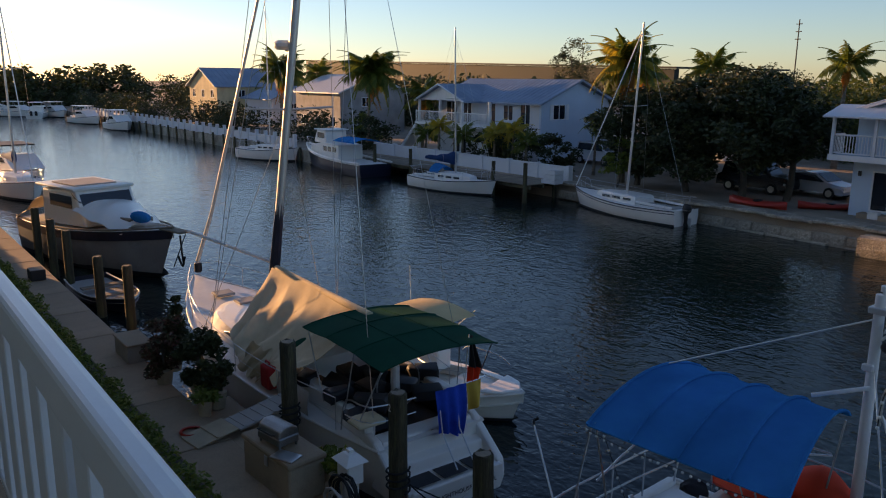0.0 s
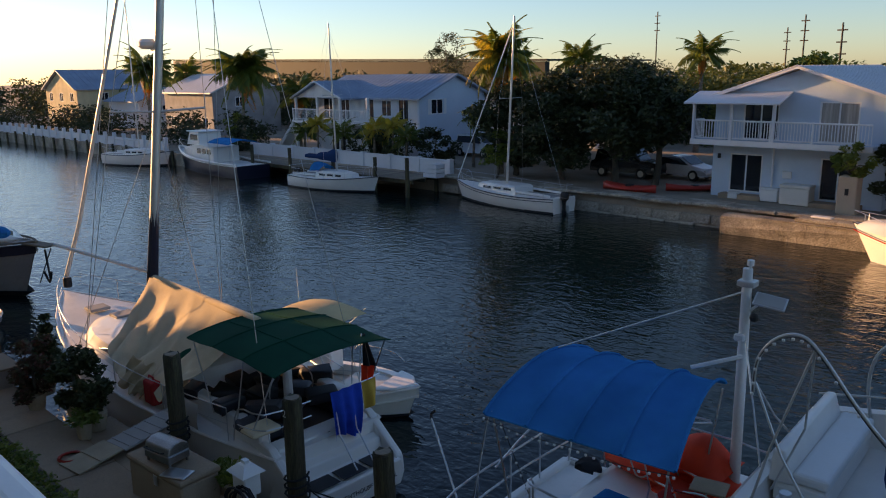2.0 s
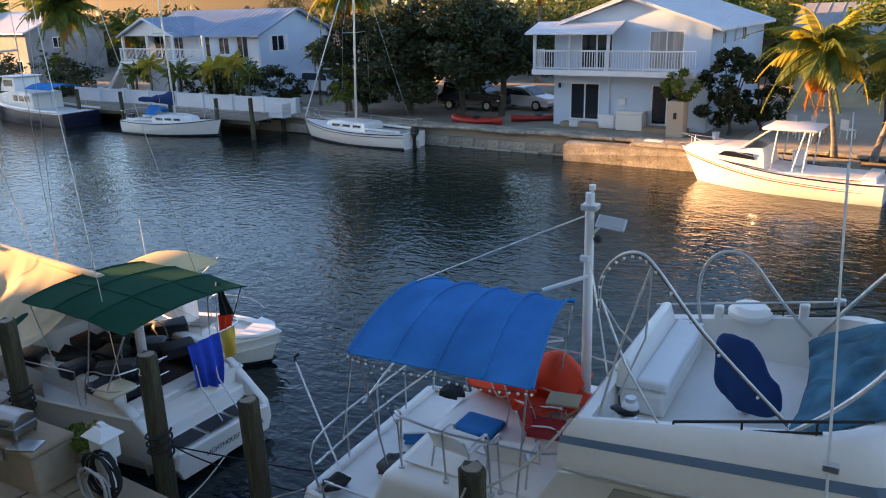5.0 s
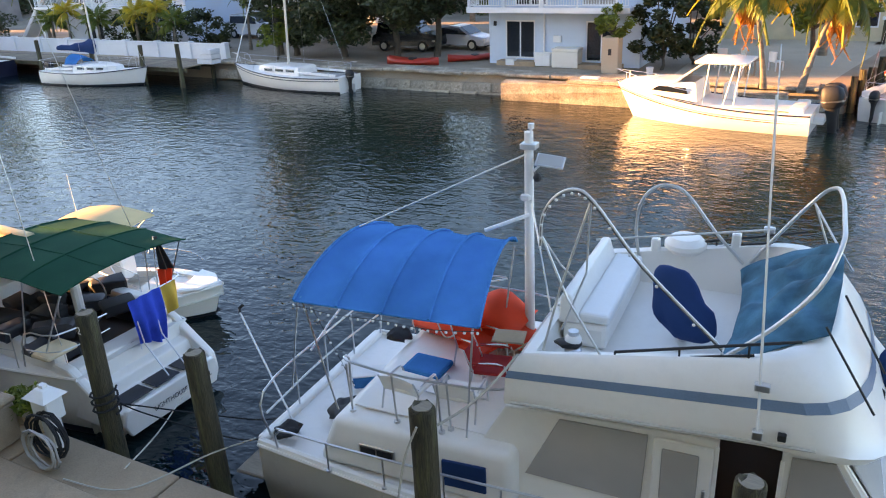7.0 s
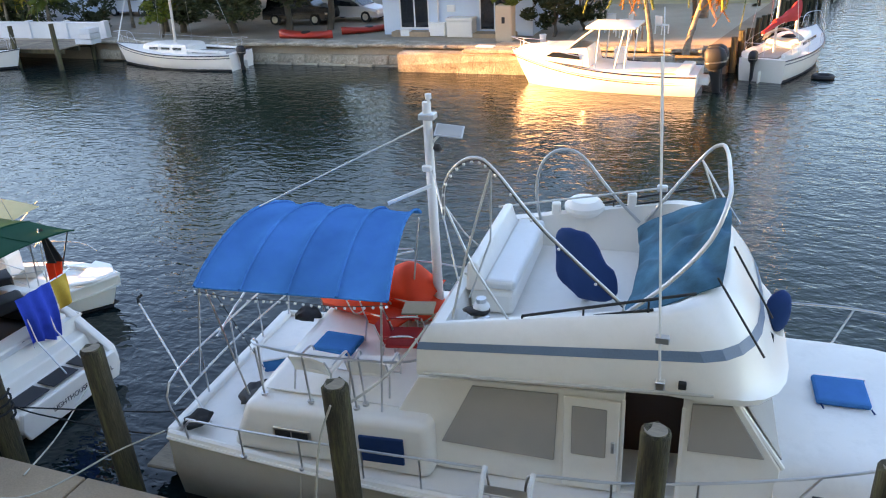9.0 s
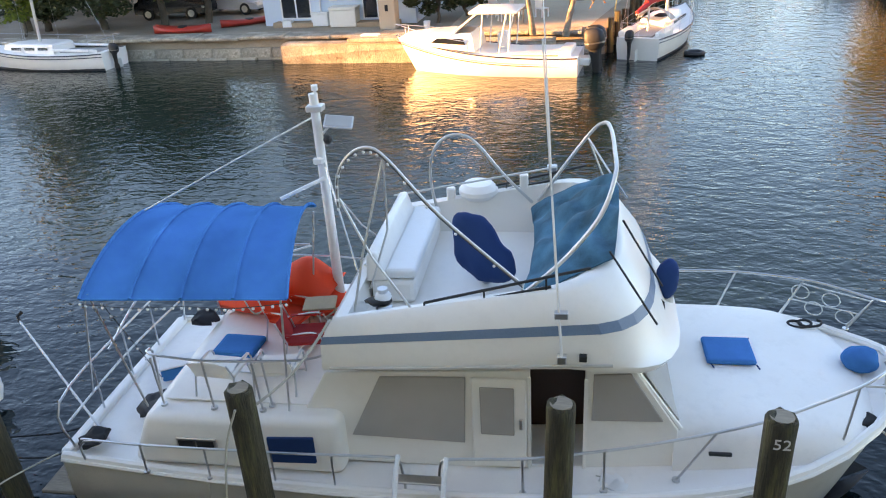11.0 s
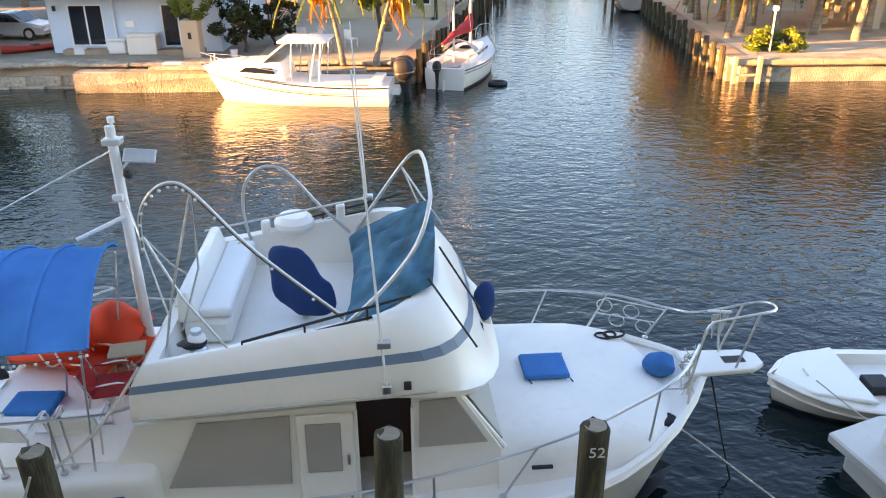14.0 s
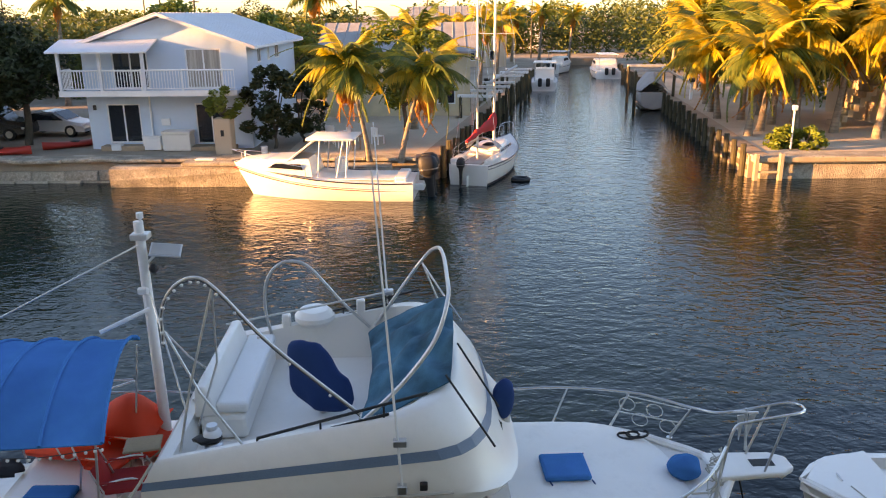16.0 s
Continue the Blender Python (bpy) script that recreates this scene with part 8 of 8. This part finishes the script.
o = new("foliage", m2)
o.parent = cy
pb = thing("planter_box", "low stone planter box with pale top on the dock", "planter", pose(-18.6, 4.55, 1.08))
part("box_side", box(0, 1.1, 0, 0.55, 0, 0.42, 0.02), BRICK, pb)
part("box_top", box(-0.03, 1.13, -0.03, 0.58, 0.423, 0.47, 0.015), CONC, pb)

# dock box with grill
db = thing("dock_box", "large weathered fibreglass dock box with pale lid", "dock box", pose(-11.25, 4.66, 1.08, 0, 0, 4))
part("chest", box(0, 1.5, 0, 0.66, 0, 0.62, 0.03), mat("stained_grey_fibreglass", (0.36, 0.27, 0.19), rough=0.7, var=0.2, dirt=((0.16, 0.12, 0.09), 0.6)), db)
part("lid", box(-0.03, 1.53, -0.03, 0.69, 0.623, 0.72, 0.04, seg=2), CONC, db)
part("hasp", box(0.8, 0.9, -0.05, -0.03, 0.46, 0.64, 0.01), STEEL, db)
gr = thing("kettle_grill", "small stainless steel barbecue grill with closed lid", "grill", pose(-10.55, 4.98, 1.805, 0, 0, 10))
part("grill_base", box(-0.3, 0.3, -0.2, 0.2, 0.06, 0.2, 0.02), TARNISH, gr)
part("grill_lid", prism([(-0.2, 0.2), (-0.17, 0.31), (-0.06, 0.37), (0.08, 0.37), (0.18, 0.31), (0.2, 0.2)], "x", -0.29, 0.29, 0.02, seg=2), TARNISH, gr)
part("lid_handle", tube([(-0.2, -0.2, 0.25), (-0.2, -0.26, 0.27), (0.2, -0.26, 0.27), (0.2, -0.2, 0.25)], 0.012), BLACK, gr)
for a in (-0.26, 0.26):
    for c in (-0.16, 0.16):
        part("leg", box(a - 0.015, a + 0.015, c - 0.015, c + 0.015, 0, 0.07), TARNISH, gr)
tr = thing("tray", "flat steel tray lying on the dock box", "tray", pose(-10.02, 4.85, 1.805, 0, 0, 25))
part("plate", box(-0.22, 0.22, -0.14, 0.14, 0, 0.025, 0.008), STEEL, tr)
gp = thing("gangplank", "pale plywood gangplank from dock to sloop", "gangplank", pose(-12.75, 4.25, 1.11, 7, 0, 8))
part("board", box(-0.32, 0.32, 0, 0.85, 0, 0.03, 0.006), WOODW, gp)
part("cleat_strip", box(-0.32, 0.32, 0.4, 0.44, 0.032, 0.055, 0.004), WOODW, gp)
gp2 = thing("gangplank", "grey aluminium ramp leading aboard the sloop", "gangplank", pose(-12.8, 5.1, 1.2, 7, 0, 8))
part("ramp", box(-0.3, 0.3, 0, 1.4, 0, 0.04, 0.006), SCREEN, gp2)
for k in range(6):
    part("tread", box(-0.29, 0.29, 0.1 + 0.22 * k, 0.13 + 0.22 * k, 0.042, 0.055), SCREEN, gp2)


def coil(x, y, z, r, n, material, label, seed, name="hose_coil", thick=0.018, upright=False):
    q = random.Random(seed)
    pts = []
    for a in range(n * 14):
        k = a * math.tau / 14
        rr = r * (1 + 0.12 * math.sin(a * 0.37) + q.uniform(-0.03, 0.03)) - 0.0012 * a * r
        p = (rr * math.cos(k), rr * math.sin(k), 0.015 + 0.010 * (a / 14) + q.uniform(0, 0.012))
        pts.append((p[0], -0.2 + p[2] * 2.5, r + p[1]) if upright else p)
    t = thing(name, label, "hose", pose(x, y, z))
    part("hose", tube(pts, thick, seg=5), material, t, smooth=True)


coil(-13.15, 4.45, 1.1, 0.2, 4, KAYAK, "orange-brown hose coiled on the dock walk", 3)
coil(-8.95, 5.35, 1.1, 0.34, 7, ROPED, "black and grey shore power cables coiled at the pedestal", 4, upright=True)
coil(-8.8, 5.15, 1.1, 0.3, 4, SCREEN, "grey hose coiled in front of the pedestal", 5, upright=True)
pd = thing("power_pedestal", "white shore power pedestal with pitched cap", "power pedestal", pose(-9.15, 5.5, 1.06))
part("column", box(-0.1, 0.1, -0.09, 0.09, 0, 0.5, 0.01), WHITEP, pd)
part("cabinet", box(-0.17, 0.17, -0.14, 0.14, 0.5, 0.86, 0.02), WHITEP, pd)
part("cap", loft([[(-0.23, -0.2, 0.862), (0.23, -0.2, 0.862), (0.23, 0.2, 0.862), (-0.23, 0.2, 0.862)], [(-0.1, -0.08, 0.98), (0.1, -0.08, 0.98), (0.1, 0.08, 0.98), (-0.1, 0.08, 0.98)], [(-0.05, -0.04, 0.99), (0.05, -0.04, 0.99), (0.05, 0.04, 0.99), (-0.05, 0.04, 0.99)], [(-0.05, -0.04, 1.04), (0.05, -0.04, 1.04), (0.05, 0.04, 1.04), (-0.05, 0.04, 1.04)]]), WHITEP, pd)
part("outlet", disc((0.05, -0.15, 0.66), 0.04, 0.03, 10), BLACK, pd)
ct = thing("crate", "dark plastic crate on the dock walk", "crate", pose(-27.5, 4.2, 1.1))
part("crate_body", box(0, 0.6, 0, 0.45, 0, 0.35, 0.02), BLACK, ct)

# ---- loose things aboard the motor yacht ----
def aboard(name, label, category, x, y, z, rz=0.0, group=""):
    return thing(name, label, category, YM @ pose(x, y, z, 0, 0, rz), group)


dg = aboard("inflatable_dinghy", "orange-red dinghy stowed upside down on the aft deck", "dinghy", 1.25, 0.86, 2.0, -4)
rg = []
for i in range(15):
    u = i / 14
    w, hh = 0.5 * math.sin(0.25 + u * 2.75) ** 0.7, 0.5 * math.sin(0.2 + u * 2.8) ** 0.6
    rg.append([(2.1 * u, w * math.cos(a * math.tau / 12), hh / 2 + hh / 2 * math.sin(a * math.tau / 12)) for a in range(12)])
part("dinghy_hull", loft(rg), ORANGE, dg, smooth=True)
part("tarp_peak", sheet(lambda u, v: (0.95 + 0.9 * u, -0.42 + 0.84 * v, 0.44 + 0.42 * math.sin(u * math.pi) * math.sin(v * math.pi) ** 0.8 + 0.02 * math.sin(u * 12)), 12, 10, 0.01), ORANGE, dg, smooth=True)
for k in range(3):
    part("grab_rope", tube([(0.6 + 0.5 * k, -0.44, 0.36), (0.8 + 0.5 * k, -0.54, 0.2), (1.05 + 0.5 * k, -0.45, 0.36)], 0.012, smooth=4), ROPE, dg)


def folding_chair(x, y, rz, seatm, frame, label, low=1.0):
    c = aboard("folding_chair", label, "chair", x, y, 1.985, rz, "deck chairs")
    k = low
    part("seat", box(-0.25, 0.25, -0.22, 0.22, 0.36 * k, 0.36 * k + 0.05, 0.02, seg=2), seatm, c)
    part("backrest", sheet(lambda u, v: (-0.25 + 0.5 * u, 0.24 + 0.1 * v - 0.05 * math.sin(u * math.pi), (0.43 + 0.34 * v) * k), 8, 4, 0.03), seatm, c, smooth=True)
    for s in (-1, 1):
        part("leg", tube([(s * 0.26, -0.26, 0), (s * 0.26, -0.2, 0.55 * k), (s * 0.26, 0.22, 0.55 * k)], 0.013, smooth=4), frame, c, smooth=True)
        part("leg", tube([(s * 0.26, 0.3, 0), (s * 0.26, 0.22, 0.42 * k), (s * 0.26, 0.34, 0.78 * k)], 0.013), frame, c)
        part("armrest", box(s * 0.26 - 0.025, s * 0.26 + 0.025, -0.2, 0.24, 0.555 * k, 0.575 * k, 0.006), seatm, c)
    part("floor_bar", tube([(-0.26, -0.26, 0.02), (0.26, -0.26, 0.02)], 0.012), frame, c)
    return c



folding_chair(3.0, -0.4, 100, RED, STEEL, "red folding deck chair with tubular frame", 0.85)
folding_chair(2.65, 0.05, 70, ORANGE, STEEL, "orange-red folding deck chair with tubular frame", 0.85)
folding_chair(2.12, -1.12, 175, GEL, STEEL, "white vinyl folding deck chair with its back to the dock", 0.66)
folding_chair(2.82, -1.04, 185, GEL, STEEL, "white vinyl folding deck chair with its back to the dock", 0.66)
tbx = aboard("side_table", "small pale timber folding table beside the deck chairs", "table", 3.05, 0.1, 1.985, 10)
part("tabletop", box(-0.22, 0.22, -0.18, 0.18, 0.5, 0.53, 0.008), WOODW, tbx)
for a in (-0.18, 0.18):
    part("leg", tube([(a, -0.14, 0), (a, 0.14, 0.5)], 0.012), WOODW, tbx)
cu = aboard("deck_cushion", "square bright blue canvas cushion lying on the aft deck", "cushion", 1.97, -0.3, 1.985, -3)
part("pad", box(-0.3, 0.3, -0.24, 0.24, 0, 0.09, 0.04, seg=2), BLUE, cu)
cb = aboard("stern_cushion", "blue and white cushion on the stern side deck", "cushion", 0.75, 0.1, 1.24, 30)
part("pad", box(-0.26, 0.26, -0.15, 0.15, 0, 0.2, 0.04, seg=2), BLUE, cb)
part("white_top", box(-0.27, 0.27, -0.16, 0.16, 0.203, 0.23, 0.01), WHITEP, cb)
for i, (x, y, z, sx, m_, lb) in enumerate(((0.95, -0.75, 1.25, 0.3, BLACK, "crumpled black tarp on the stern deck"), (1.15, 0.4, 1.98, 0.17, ROPED, "small heap of dark rope and tackle"), (6.95, -1.66, 1.22, 0.2, WHITEP, "bundle of white laundry beside the saloon door"), (7.1, -1.62, 1.22, 0.16, BLACK, "dark bag beside the saloon door"), (4.25, -1.2, 3.28, 0.14, BLACK, "dark bag in the flybridge corner"), (9.75, -0.98, 1.73, 0.12, ROPED, "heap of black rope on the foredeck"), (0.3, -1.5, 1.26, 0.18, ROPED, "heap of black mooring rope at the stern cleat"))):
    t = aboard("bundle", lb, "bundle", x, y, z, i * 40)
    bm = ball((0, 0, sx * 0.27), 1, sx * 1.2, sx, sx * 0.36, 14)
    for v in bm.verts:
        v.co += Vector((noise.noise(v.co * 9 + Vector((i, 0, 0))), noise.noise(v.co * 9 + Vector((0, i, 0))), noise.noise(v.co * 8))) * 0.07
    part("cloth", bm, m_, t, smooth=True)
rc = aboard("deck_rope", "black rope lying in loops on the foredeck", "rope", 9.4, 0.9, 1.88, 10)
part("coil", tube([(0.12 * math.cos(a * 0.9) + 0.02 * a, 0.09 * math.sin(a * 0.9), 0.02) for a in range(16)], 0.018, smooth=3), ROPED, rc, smooth=True)
bh = aboard("boathook", "long white boathook leaning out over the stern", "boathook", 0.45, -1.4, 1.2)
part("pole", tube([(0, 0, 0.02), (-1.95, 1.35, 0.95)], 0.016), WHITEP, bh)
part("hook", tube([(-1.95, 1.35, 0.95), (-2.0, 1.4, 1.0), (-1.95, 1.45, 1.05)], 0.025), BLACK, bh)
ls = aboard("boarding_steps", "white aluminium boarding ladder at the yacht's side", "ladder", 4.5, -2.42, 0.95)
for x in (0.0, 0.55):
    part("side_rail", tube([(x, -0.25, 0.12), (x, 0.3, 0.75), (x, 0.42, 0.8)], 0.03), WHITEP, ls)
for k in range(3):
    part("tread", box(0.0, 0.55, -0.2 + 0.2 * k, -0.06 + 0.2 * k, 0.18 + 0.2 * k, 0.21 + 0.2 * k, 0.006), STEEL, ls)
for i, x in enumerate((2.2, 6.9, 8.4)):
    f = aboard("fender", "pale inflatable fender hung at the yacht's side", "fender", x, -2.24, 0.35, 0, "fenders")
    part("fender_body", ball((0, 0, 0.3), 1, 0.12, 0.12, 0.34, 12), SCREEN, f, smooth=True)
    part("lanyard", tube([(0, 0, 0.62), (0, 0.08, 0.95)], 0.008), ROPE, f)
# tangle of pale line hung on the bow rail
tg = aboard("line_bundle", "tangle of white line and netting hung on the bow rail", "rope", 10.16, -0.5, 2.2)
tr_ = random.Random(21)
for k in range(7):
    part("loop", tube([(tr_.uniform(-0.1, 0.1), tr_.uniform(-0.12, 0.12), 0.26 - 0.09 * q + tr_.uniform(-0.05, 0.05)) for q in range(7)], 0.008, smooth=4, seg=5), ROPE, tg, smooth=True)
bl = aboard("bridge_lantern", "clear glass lantern with a steel cap beside the bridge seat", "lantern", 4.3, -1.22, 3.0)
part("lantern_base", disc((0, 0, 0), 0.1, 0.28, 14, bevel=0.02), STEEL, bl, smooth=True)
part("globe", ball((0, 0, 0.36), 0.1, 1, 1, 0.9, 14), WHITEP, bl, smooth=True)
part("cap", disc((0, 0, 0.43), 0.06, 0.05, 12), STEEL, bl)
